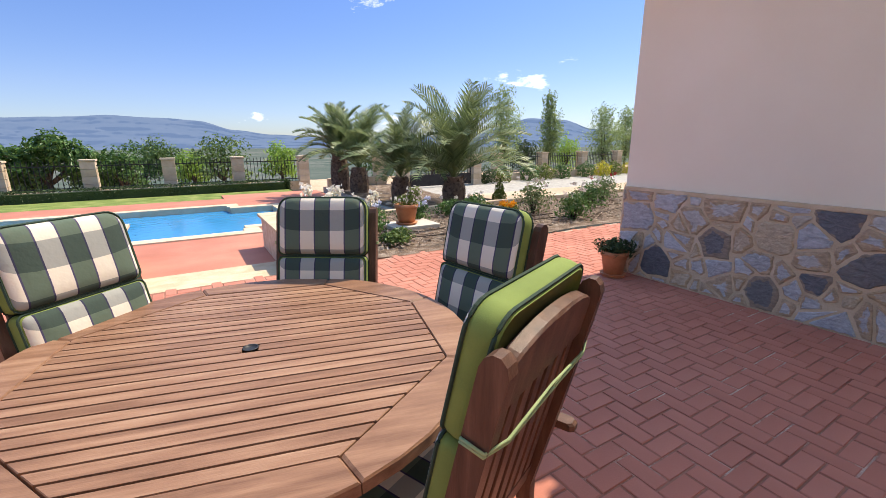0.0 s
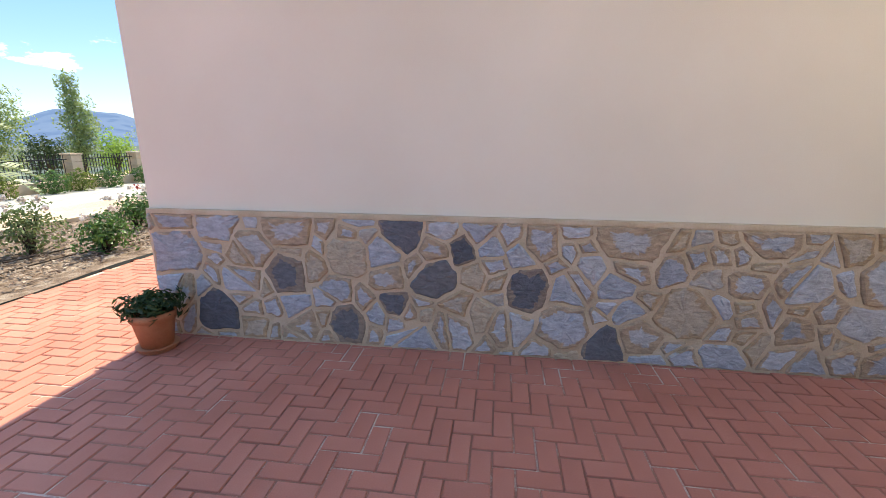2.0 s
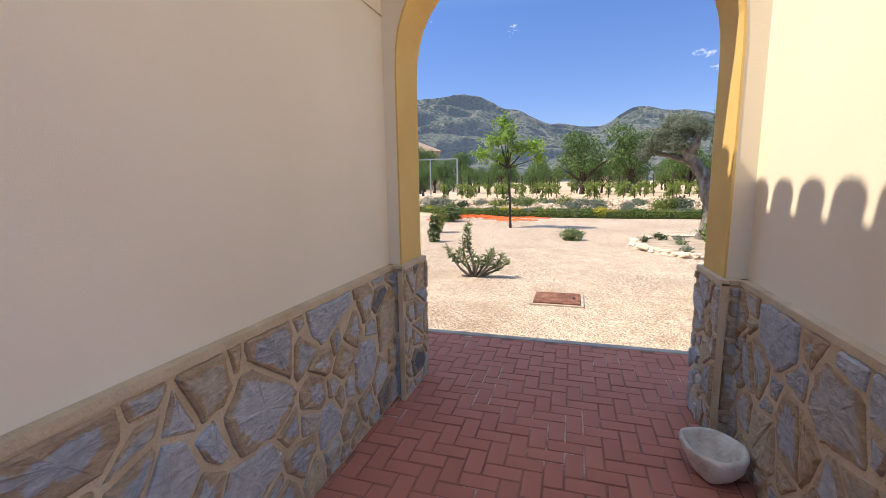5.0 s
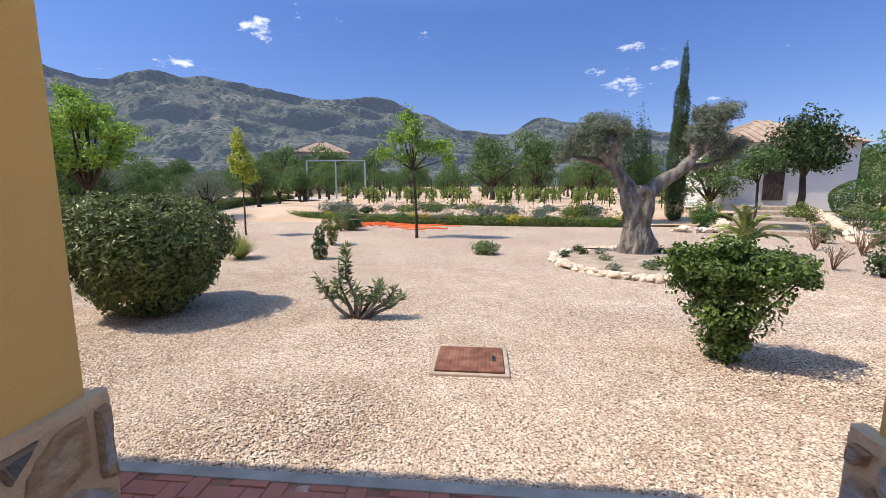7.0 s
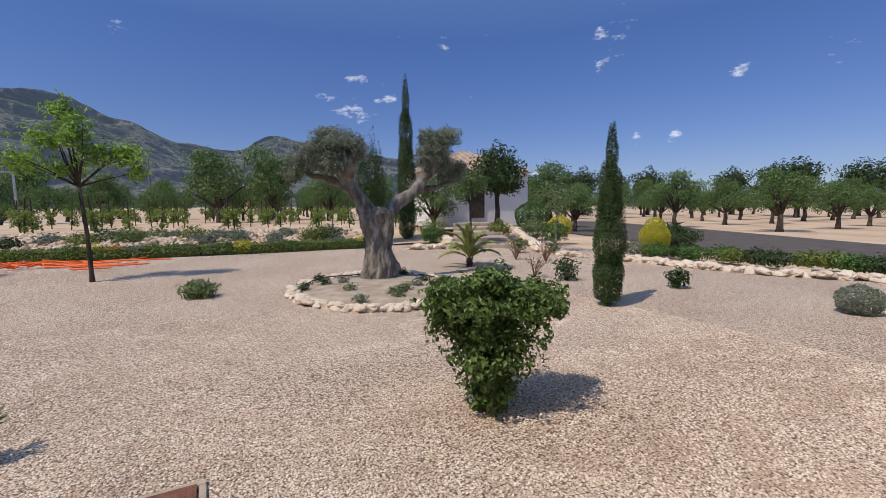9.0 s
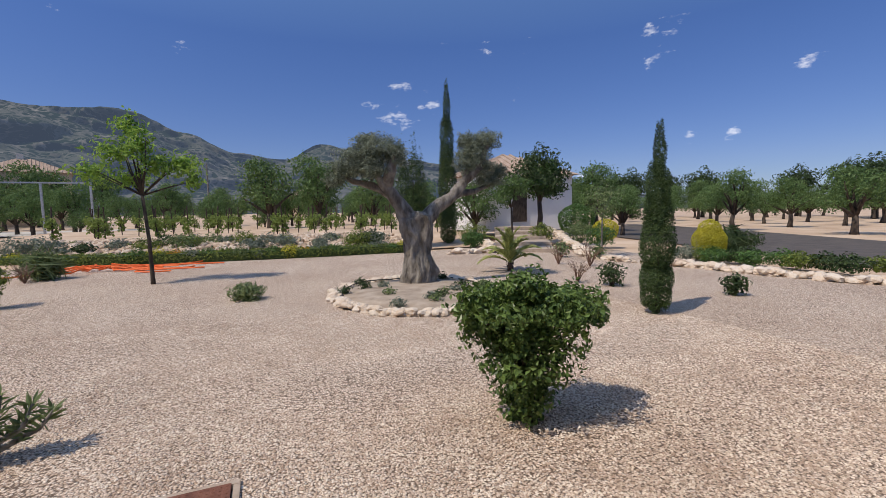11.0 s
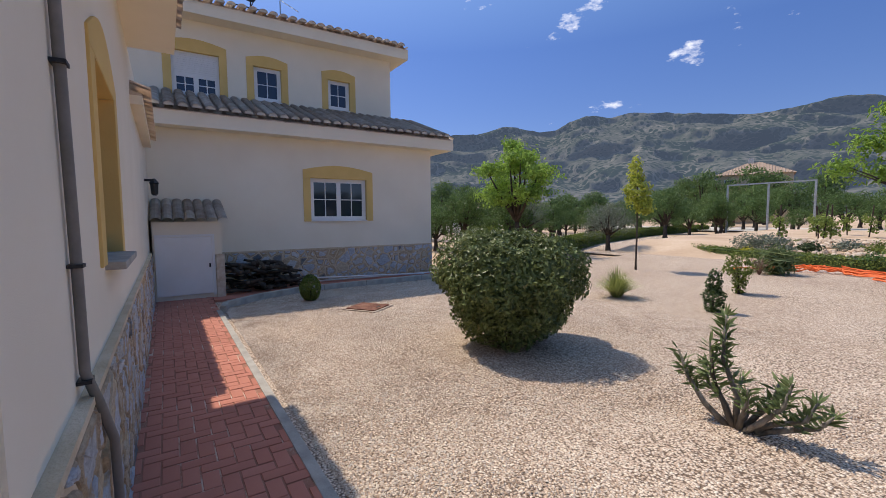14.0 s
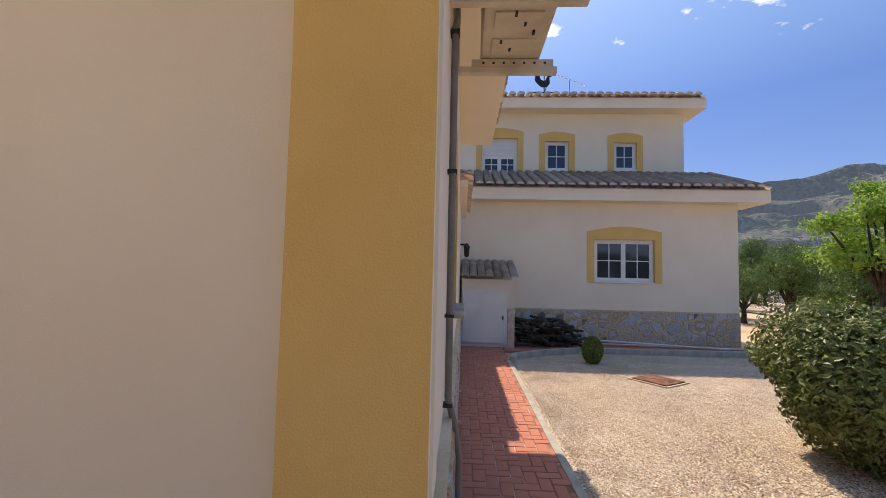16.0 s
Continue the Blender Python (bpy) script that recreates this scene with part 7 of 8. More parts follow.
for k, (x, y, r) in enumerate(((-9.2, -16.4, 0.5), (-8.8, -19.6, 0.5), (-9.6, -18.0, 0.55), (-4.9, -18.6, 0.4), (-5.6, -20.0, 0.6))):
    shrub("bank_shrub", "green shrub on the rocky bank by the steps", "bush", x, y, 0.1, [(0, 0, r * 0.8, r, r, r * 0.8)], 1500, 0.08, (F_SHRUB, F_HEDGE, F_OLEANDER)[k % 3], 660 + k, "bank shrubs", stems=3, fill=0.5)


def manhole(x, y, z, turn=0.0):
    ob = thing("manhole_cover", "rusty square iron cover in a concrete frame", "cover", pose(x, y, z, 0, 0, turn), "inspection covers")
    part("frame", boxes((-0.33, 0.33, -0.315, -0.27, -0.15, 0.02), (-0.33, 0.33, 0.27, 0.315, -0.15, 0.02), (-0.33, -0.29, -0.269, 0.269, -0.15, 0.019), (0.29, 0.33, -0.269, 0.269, -0.15, 0.019), bevel=0.01), M_COVERFRAME, ob, "tan cement frame")
    bm = boxes((-0.285, 0.285, -0.265, 0.265, -0.05, 0.034), bevel=0.006)
    for i in range(17):
        for j in range(15):
            box(bm, -0.265 + i * 0.033 - 0.005, -0.265 + i * 0.033 + 0.005, -0.24 + j * 0.034 - 0.005, -0.24 + j * 0.034 + 0.005, 0.033, 0.0365)
    lid = part("lid", bm, M_RUST, ob, "rusty ribbed lid")
    part("lifting_slot", boxes((-0.22, -0.19, -0.06, 0.06, 0.034, 0.0385)), M_IRON, lid)
    return ob


manhole(3.06, -6.07, GZ)
manhole(10.05, -6.65, GZ, 35)
# loose pebbles over the near gravel
rng_p = np.random.default_rng(12)
count = 190000
px, py = rng_p.uniform(-3, 11.5, count), -4.5 - 6.0 * rng_p.random(count) ** 1.4
c = np.stack([px, py, np.full(count, GZ + 0.002)], 1)
keep = np.ones(count, bool)
for mx, my in ((3.06, -6.07), (10.05, -6.65)):
    keep &= ~((abs(px - mx) < 0.38) & (abs(py - my) < 0.38))
c = c[keep]
k = len(c)
s = rng_p.uniform(0.004, 0.0105, (k, 1))
ang = rng_p.uniform(0, 6.28, k)
u = np.stack([np.cos(ang), np.sin(ang), rng_p.normal(0, 0.25, k)], 1) * s * rng_p.uniform(1.0, 1.6, (k, 1))
w = np.stack([-np.sin(ang), np.cos(ang), rng_p.normal(0, 0.25, k)], 1) * s
h = np.array([0, 0, 1.0]) * s * rng_p.uniform(0.6, 1.0, (k, 1))
v = np.stack([c + u, c + w, c - u, c - w, c + h], 1).reshape(-1, 3)
i = np.arange(k) * 5
f = np.concatenate([np.stack([i + a, i + (a + 1) % 4, i + 4], 1) for a in range(4)])
me = bpy.data.meshes.new("pebbles")
me.from_pydata(v, [], f.tolist())
tagged(part("pebbles", me, M_PEBBLE), "loose pale pebbles strewn over the gravel", "pebbles", "", "stuff")
# ---- windows of the houses ----
def window(name, parent_label, x, y0, y1, z0, z1, arch_rise, shutter=0.0, sashes=2):
    """A white window facing west in an ochre surround with a bowed head; y0 is its north end."""
    ob = thing(name, parent_label, "window", pose(x, (y0 + y1) / 2, z0), "", "structure")
    w, h = abs(y1 - y0), z1 - z0
    u, v, out = Vector((0, -1, 0)), Vector((0, 0, 1)), Vector((-1, 0, 0))
    b = 0.17
    head = [(w / 2 + b - (w + 2 * b) * k / 10, h + 0.19 + 0.8 * arch_rise * math.sin(math.pi * k / 10)) for k in range(11)]
    bm = bmesh.new()
    face = Vector((-0.098, 0, 0))
    prism(bm, [(-w / 2 - b, -0.02), (-w / 2, -0.02), (-w / 2, h), (-w / 2 - b, h)], face, u, v, out, 0.018, 0.004)
    prism(bm, [(w / 2, -0.02), (w / 2 + b, -0.02), (w / 2 + b, h), (w / 2, h)], face, u, v, out, 0.018, 0.004)
    prism(bm, [(-w / 2 - b, h), (w / 2 + b, h)] + head, face, u, v, out, 0.018, 0.004)
    box(bm, -0.112, -0.031, -w / 2 - 0.002, -w / 2 + 0.006, 0.0, h - 0.006)
    box(bm, -0.112, -0.031, w / 2 - 0.006, w / 2 + 0.002, 0.0, h - 0.006)
    box(bm, -0.112, -0.031, -w / 2 + 0.006, w / 2 - 0.006, h - 0.006, h + 0.002)
    part("surround", bm, M_OCHRE, ob, "ochre painted surround and reveal")
    part("window_sill", boxes((-0.14, -0.031, -w / 2 + 0.008, w / 2 - 0.008, -0.02, 0.008), bevel=0.006), M_WHITE, ob)
    f = 0.05
    bm = boxes((-0.03, 0.03, -w / 2, -w / 2 + f, 0, h), (-0.03, 0.03, w / 2 - f, w / 2, 0, h), (-0.03, 0.03, -w / 2 + f, w / 2 - f, 0, f), (-0.03, 0.03, -w / 2 + f, w / 2 - f, h - f, h))
    part("window_frame", bm, M_WHITE, ob, "white window frame")
    top = h - f - shutter
    if shutter:
        bm = bmesh.new()
        n = max(2, int(shutter / 0.05))
        for k in range(n):
            box(bm, -0.022, -0.002, -w / 2 + f, w / 2 - f, top + shutter * k / n + 0.002, top + shutter * (k + 1) / n, 0.004)
        part("roller_shutter", bm, M_WHITE, ob, "half-lowered white roller shutter")
    sw = (w - 2 * f) / sashes
    for k in range(sashes):
        a = -w / 2 + f + sw * k
        g = 0.055
        sash = part("sash", boxes((-0.028, 0.012, a, a + g, f, top), (-0.028, 0.012, a + sw - g, a + sw, f, top), (-0.028, 0.012, a + g, a + sw - g, f, f + g), (-0.028, 0.012, a + g, a + sw - g, top - g, top)), M_WHITE, ob)
        part("pane", boxes((-0.012, -0.006, a + g, a + sw - g, f + g, top - g)), M_PANE, sash, "dark reflecting glass")
        c = (f + top) / 2
        part("glazing_bar", boxes((-0.018, -0.013, a + sw / 2 - 0.011, a + sw / 2 + 0.011, f + g, top - g), (-0.0185, -0.0135, a + g, a + sw - g, c - 0.011, c + 0.011)), M_WHITE, sash)
    return ob


window("window_1", "white two-light window in an ochre arched surround", BX + 0.10, -6.70, -8.17, 1.49, 2.54, 0.16)
window("window_2", "upper window with half-lowered white roller shutter", UX + 0.10, -3.97, -5.01, 4.57, 5.62, 0.14, 0.5)
window("window_3", "small upper window in an ochre arched surround", UX + 0.10, -5.80, -6.50, 4.66, 5.54, 0.12, 0.0, 1)
window("window_4", "small upper window in an ochre arched surround", UX + 0.10, -7.77, -8.43, 4.69, 5.52, 0.12, 0.0, 1)

# window in the garden wall, seen along the wall
ob = thing("window_5", "deeply recessed garden-wall window in an ochre arched surround", "window", pose(6.29, AY0, 1.3), "", "structure")
u, v, out = Vector((1, 0, 0)), Vector((0, 0, 1)), Vector((0, -1, 0))
bm = bmesh.new()
head = [(0.66 - 1.32 * k / 12, 1.14 + 0.22 * math.sin(math.pi * k / 12)) for k in range(13)]
for a in (-0.66, 0.49):
    prism(bm, [(a, 0), (a + 0.17, 0), (a + 0.17, 1.06), (a, 1.06)], Vector((0, 0.002, 0)), u, v, out, 0.016, 0.004)
prism(bm, [(-0.66, 1.06), (0.66, 1.06)] + head, Vector((0, 0.002, 0)), u, v, out, 0.016, 0.004)
for a in (-0.492, 0.484):
    box(bm, a, a + 0.008, -0.012, 0.21, 0.0, 1.05)
box(bm, -0.484, 0.484, -0.012, 0.21, 1.052, 1.062)
part("surround", bm, M_OCHRE, ob, "ochre painted surround and deep reveal")
part("window_sill", boxes((-0.48, 0.48, -0.09, 0.21, -0.03, 0.012), bevel=0.008), M_KERB, ob, "grey stone sill")
part("window_frame", boxes((-0.484, -0.43, 0.215, 0.25, 0.012, 1.05), (0.43, 0.484, 0.215, 0.25, 0.012, 1.05), (-0.43, 0.43, 0.215, 0.25, 0.012, 0.07), (-0.43, 0.43, 0.215, 0.25, 1.0, 1.05)), M_WHITE, ob)
part("pane", boxes((-0.43, 0.43, 0.228, 0.236, 0.07, 1.0)), M_PANE, ob, "dark reflecting glass")

# corner bead and pipe on the garden wall
tagged(part("corner_trim", boxes((AX + 0.02, AX + 0.2, AY0 - 0.009, AY0 + 0.01, 0.95, 3.4)), M_PLASTER), "pale smooth corner band beside the arch", "trim", "", "structure")
pipe = thing("cable_conduit", "grey cable conduit clipped down the garden wall", "conduit")
bm = bmesh.new()
tube(bm, [(5.02, AY0 - 0.24, 2.88), (4.98, AY0 - 0.16, 2.90), (4.90, AY0 - 0.08, 2.88), (4.81, AY0 - 0.03, 2.80), (4.78, AY0 - 0.022, 2.66), (4.77, AY0 - 0.022, 2.3), (4.79, AY0 - 0.022, 2.0), (4.82, AY0 - 0.022, 1.6), (4.84, AY0 - 0.022, 1.3), (4.85, AY0 - 0.022, 1.02), (4.88, AY0 - 0.05, 0.9), (4.98, AY0 - 0.075, 0.72), (5.02, AY0 - 0.075, 0.5), (5.0, AY0 - 0.075, 0.0)], 0.016, 10)
part("conduit", bm, M_PVC, pipe, "", True)
for x, z in ((4.775, 2.63), (4.79, 2.01), (4.835, 1.38), (4.855, 0.99)):
    part("clip", boxes((x - 0.03, x + 0.03, AY0 - 0.042, AY0 + 0.002, z - 0.006, z + 0.006)), M_IRON, pipe)

# air conditioner on brackets
M_CASING = mottled("aged_cream_enamel", [(0.3, (0.50, 0.44, 0.34)), (0.55, (0.62, 0.55, 0.43)), (0.75, (0.68, 0.62, 0.50))], 6, 7, 0.55, 0.15, 90, distance=0.003)
ac = thing("air_conditioner", "cream outdoor air conditioner on perforated wall brackets", "air conditioner")
bx, bz = 4.62, 2.66
part("body", boxes((bx - 0.14, bx + 0.70, AY0 - 0.47, AY0 - 0.15, bz + 0.085, bz + 0.66), bevel=0.015), M_CASING, ac, "weathered cream casing")
for k in range(3):
    part("base_rib", boxes((bx - 0.05 + 0.22 * k, bx + 0.08 + 0.22 * k, AY0 - 0.42, AY0 - 0.2, bz + 0.076, bz + 0.086), bevel=0.004), M_CASING, ac)
for k in range(7):
    part("drain_hole", boxes((bx + 0.02 + 0.075 * k, bx + 0.05 + 0.075 * k, AY0 - 0.4 + 0.05 * ((k * 3) % 4), AY0 - 0.388 + 0.05 * ((k * 3) % 4), bz + 0.0735, bz + 0.0865)), M_IRON, ac, "dark rust-edged drain hole")
for k, ax in enumerate((bx, bx + 0.6)):
    br = part("bracket", boxes((ax - 0.02, ax + 0.02, AY0 - 0.56, AY0, bz, bz + 0.035), (ax - 0.02, ax + 0.02, AY0 - 0.035, AY0 - 0.001, bz + 0.036, bz + 0.5), bevel=0.003), M_CASING, ac, "cream steel bracket")
    part("foot_rail", boxes((ax - 0.018, ax + 0.018, AY0 - 0.54, AY0 - 0.1, bz + 0.037, bz + 0.075)), M_CASING, br)
    for q in range(7):
        part("hole", boxes((ax - 0.0195, ax - 0.0185, AY0 - 0.5 + q * 0.055, AY0 - 0.488 + q * 0.055, bz + 0.049, bz + 0.061)), M_IRON, br, "dark bolt hole")
bm = bmesh.new()
tube(bm, [(bx - 0.09, AY0 - 0.3, bz + 0.4), (bx - 0.2, AY0 - 0.28, bz + 0.36), (bx - 0.22, AY0 - 0.12, bz + 0.2), (bx - 0.2, AY0 - 0.03, bz + 0.1)], 0.025, 8)
part("hose", bm, M_IRON, ac, "black insulated hose", True)

# wall lantern near the store
lamp = thing("wall_lantern", "small black iron wall lantern", "lantern")
part("arm", boxes((11.98, 12.02, AY0 - 0.12, AY0, 2.2, 2.24)), M_IRON, lamp)
bm = bmesh.new()
lathe(bm, [(0.03, 0), (0.06, 0.03), (0.07, 0.2), (0.085, 0.21), (0.02, 0.29)], 6, (12.0, AY0 - 0.14, 1.96))
part("lantern_body", bm, M_IRON, lamp)

# wood store with tiled top
store = thing("wood_store", "small tiled store with a white metal door", "store")
part("masonry", boxes((12.62, BX - 0.002, -4.62, AY0 - 0.05, -0.05, 1.5)), M_PLASTER, store)
door = part("door", boxes((12.585, 12.615, -4.44, AY0 - 0.08, 0.08, 1.2), bevel=0.006), M_WHITE, store, "white metal door")
part("door_frame", boxes((12.595, 12.618, -4.49, -4.445, 0.04, 1.25), (12.595, 12.618, -4.445, AY0 - 0.08, 1.205, 1.25)), M_WHITE, door)
part("door_handle", boxes((12.56, 12.584, -4.41, -4.38, 0.6, 0.68), bevel=0.004), M_IRON, door)
bm = bmesh.new()
stone_col = part("corner_stone", boxes((12.58, 12.68, -4.66, -4.5, -0.05, 0.85), bevel=0.02), M_LIMESTONE, store)
for k in range(7):
    for r in range(3):
        bm = bmesh.new()
        c = AY0 - 0.12 - k * 0.185
        x = 12.46 + r * 0.36
        ring = []
        for q in range(2):
            ring.append([bm.verts.new((x + q * 0.4, c + math.cos(math.pi * s / 6) * (0.1 - 0.012 * q), 1.5 + r * 0.13 + q * 0.15 + math.sin(math.pi * s / 6) * 0.075)) for s in range(7)])
        for s in range(6):
            bm.faces.new((ring[0][s], ring[0][s + 1], ring[1][s + 1], ring[1][s]))
        bmesh.ops.solidify(bm, geom=bm.faces[:], thickness=0.015)
        part("roof_tile", bm, M_TILE, store)

# log pile against the facade
logs = thing("log_pile", "heap of dark pruned branches and logs by the facade", "firewood")
r2 = random.Random(17)
for k in range(70):
    x, y = r2.uniform(12.75, 13.45), r2.uniform(-6.15, -4.75)
    z = r2.random() * 0.62 * (1 - ((y + 5.3) / 1.0) ** 2 * 0.6)
    a, ln = r2.uniform(0, 6.28), r2.uniform(0.3, 0.75)
    d = Vector((math.cos(a), math.sin(a), r2.uniform(-0.25, 0.25))) * ln * 0.5
    bm = bmesh.new()
    p = Vector((min(x, 13.3), y, max(0.04, z)))
    bend = Vector((r2.uniform(-1, 1), r2.uniform(-1, 1), r2.uniform(-0.5, 1))) * 0.05
    a0, a1 = p - d, p + d
    for q in (a0, a1):
        q.x = min(q.x, 13.5)
        q.z = max(q.z, 0.02)
    tube(bm, [a0, p + bend, a1], [r2.uniform(0.02, 0.05), 0.04, r2.uniform(0.015, 0.04)], 6)
    part("log", bm, M_DARKBARK, logs, "", True)

# apron paving and kerb by the facade
structure("pavement_apron", boxes((12.6, BX, BY1, -3.5, -0.3, -0.012), (12.2, 12.6, -5.3, -4.42, -0.3, -0.013)), M_PAVER, "dark red paved apron along the facade", "paving")
kerb = structure("kerb_apron", boxes((-0.05, 0.05, -0.05, 0.05, -0.3, 0.02)), M_KERB, "grey concrete kerb round the gravel", "kerb")
line = [(11.1, -4.45), (11.55, -4.55), (12.1, -5.25), (12.45, -6.1), (12.6, -10.2)]
for p, q in zip(line, line[1:]):
    n = max(1, int(math.hypot(q[0] - p[0], q[1] - p[1]) / 0.5))
    for k in range(n):
        a = (p[0] + (q[0] - p[0]) * k / n, p[1] + (q[1] - p[1]) * k / n)
        b = (p[0] + (q[0] - p[0]) * (k + 1) / n, p[1] + (q[1] - p[1]) * (k + 1) / n)
        ln = math.hypot(b[0] - a[0], b[1] - a[1])
        st = part("kerb_stone", boxes((0.004, ln - 0.004, -0.05, 0.05, -0.3, 0.06), bevel=0.012), M_KERB, kerb)
        st.matrix_basis = pose(a[0], a[1], 0, 0, 0, math.degrees(math.atan2(b[1] - a[1], b[0] - a[0])))
for k, (ya, yb, dx) in enumerate(((-6.3, -9.6, 0.0), (-6.5, -10.0, 0.1))):
    bm = bmesh.new()
    tube(bm, [(13.2 + dx, ya, 0.14 if k == 0 else 0.03), (13.1 + dx, yb, 0.012)], 0.02, 8)
    tagged(part("white_pipe", bm, M_WHITE, None, "", True), "long white plastic pipe lying on the apron", "pipe", "white pipes")

# weather vane and aerials on the upper roof
vane = thing("weather_vane", "black cockerel weather vane on the roof ridge", "weather vane")
vx, vy, vz = 18.0, -6.26, 7.62
bm = bmesh.new()
tube(bm, [(vx, vy, vz - 0.2), (vx, vy, vz + 1.3)], 0.02, 6)
part("mast", bm, M_IRON, vane)
part("cross_arm", boxes((vx - 0.01, vx + 0.01, vy - 0.45, vy + 0.45, vz + 0.55, vz + 0.58), (vx - 0.45, vx - 0.011, vy - 0.01, vy + 0.01, vz + 0.55, vz + 0.58), (vx + 0.011, vx + 0.45, vy - 0.01, vy + 0.01, vz + 0.55, vz + 0.58)), M_IRON, vane)
bm = bmesh.new()
bird = [(-0.22, 0.1), (-0.1, 0.0), (0.1, 0.0), (0.2, 0.15), (0.18, 0.36), (0.26, 0.4), (0.16, 0.5), (0.08, 0.36), (0.02, 0.22), (-0.12, 0.28), (-0.2, 0.5), (-0.32, 0.44), (-0.34, 0.26)]
prism(bm, bird, Vector((vx, vy, vz + 0.75)), Vector((0, -1, 0)), Vector((0, 0, 1)), Vector((-1, 0, 0)), 0.02)
part("cockerel", bm, M_IRON, vane)
aerial = thing("tv_aerial", "thin metal television aerial on the roof", "aerial")
bm = bmesh.new()
tube(bm, [(vx, vy - 0.9, vz - 0.2), (vx, vy - 0.9, vz + 1.0)], 0.018, 6)
tube(bm, [(vx, vy - 0.5, vz + 1.2), (vx, vy - 1.5, vz + 0.8)], 0.012, 5)
for k in range(7):
    y = vy - 0.55 - k * 0.14
    tube(bm, [(vx - 0.2, y, vz + 1.18 - k * 0.056 - 0.12), (vx + 0.2, y, vz + 1.18 - k * 0.056 + 0.12)], 0.007, 4)
part("antenna", bm, M_GALV, aerial)

# line of dark beading high on the terrace wall
bm = bmesh.new()
tube(bm, [(AX - 0.006, -1.3, 2.45), (AX - 0.006, -2.2, 2.46), (AX - 0.006, AY0 + 0.36, 2.48)], 0.003, 5)
tagged(part("wall_wire", bm, M_MORTAR), "thin wire running along the rendered wall", "wire")

# ---- pots, basin ----
def pot_profile(r, h):
    return [(r * 0.68, 0.0), (r * 0.92, h * 0.78), (r * 0.93, h * 0.8), (r, h * 0.8), (r, h), (r * 0.88, h), (r * 0.84, h * 0.85), (0.01, h * 0.85)]


def flower_pot(x, y, z, r, h, label, mat, blobs, count, leaf, seed, flower=0):
    ob = thing("flower_pot", label, "flower pot", pose(x, y, z), "terracotta pots")
    bm = bmesh.new()
    lathe(bm, pot_profile(r, h), 28, (0, 0, 0.025))
    part("pot", bm, M_TERRACOTTA, ob, "terracotta pot", True)
    bm = bmesh.new()
    lathe(bm, [(r * 0.8, 0.0), (r * 0.95, 0.035), (r * 0.85, 0.035), (0.01, 0.024)], 24)
    part("saucer", bm, M_TERRACOTTA, ob)
    rng = np.random.default_rng(seed)
    p, d = blob_points(blobs, count, rng, 0.2)
    part("plant", leaves("plant", p, d + np.array([0, 0, 0.5]), leaf, rng, mat, 0.7, 0.35), None, ob)
    if flower:
        p, d = blob_points(blobs, flower, rng, 0.95)
        part("blossom", leaves("blossom", p, d, leaf * 0.8, rng, F_FLOWER, 0.5, 0.9), None, ob)
    return ob


flower_pot(3.80, 2.80, 0.0, 0.14, 0.25, "terracotta pot with a dark leafy plant by the wall corner", F_DARK, [(0, 0, 0.32, 0.19, 0.19, 0.09)], 700, 0.06, 301)
flower_pot(3.02, 6.17, 0.10, 0.19, 0.30, "terracotta pot with pale flowers in the bed", F_HEDGE, [(0, 0, 0.38, 0.2, 0.2, 0.1), (0.15, 0, 0.5, 0.12, 0.12, 0.1)], 600, 0.06, 302, 120)
structure("pot_slab", boxes((2.7, 3.5, 5.9, 6.5, -0.2, 0.10), bevel=0.02), M_CONCRETE, "pale stone slab in the flower bed", "slab")

M_BASIN = mottled("weathered_white_stone", [(0.3, (0.50, 0.44, 0.36)), (0.5, (0.68, 0.63, 0.55)), (0.7, (0.76, 0.72, 0.65))], 9, 8, 0.9, 0.6, 45, distance=0.012)
basin = thing("stone_basin", "shallow oval white stone basin on the pavers", "basin", pose(2.2, -2.72, 0, 0, 0, 25))
bm = bmesh.new()
prof = [(0.10, 0.0), (0.19, 0.03), (0.25, 0.10), (0.265, 0.165), (0.25, 0.185), (0.22, 0.178), (0.20, 0.11), (0.16, 0.05), (0.01, 0.04)]
lathe(bm, prof, 36)
for q in bm.verts:
    q.co.x *= 0.48
    q.co.y *= 0.62
    q.co.z *= 0.9
    q.co += Vector((noise.noise(q.co * 9), noise.noise(q.co * 9 + Vector((4, 0, 0))), noise.noise(q.co * 9 + Vector((9, 0, 0))))) * 0.02
part("bowl", bm, M_BASIN, basin, "", True)

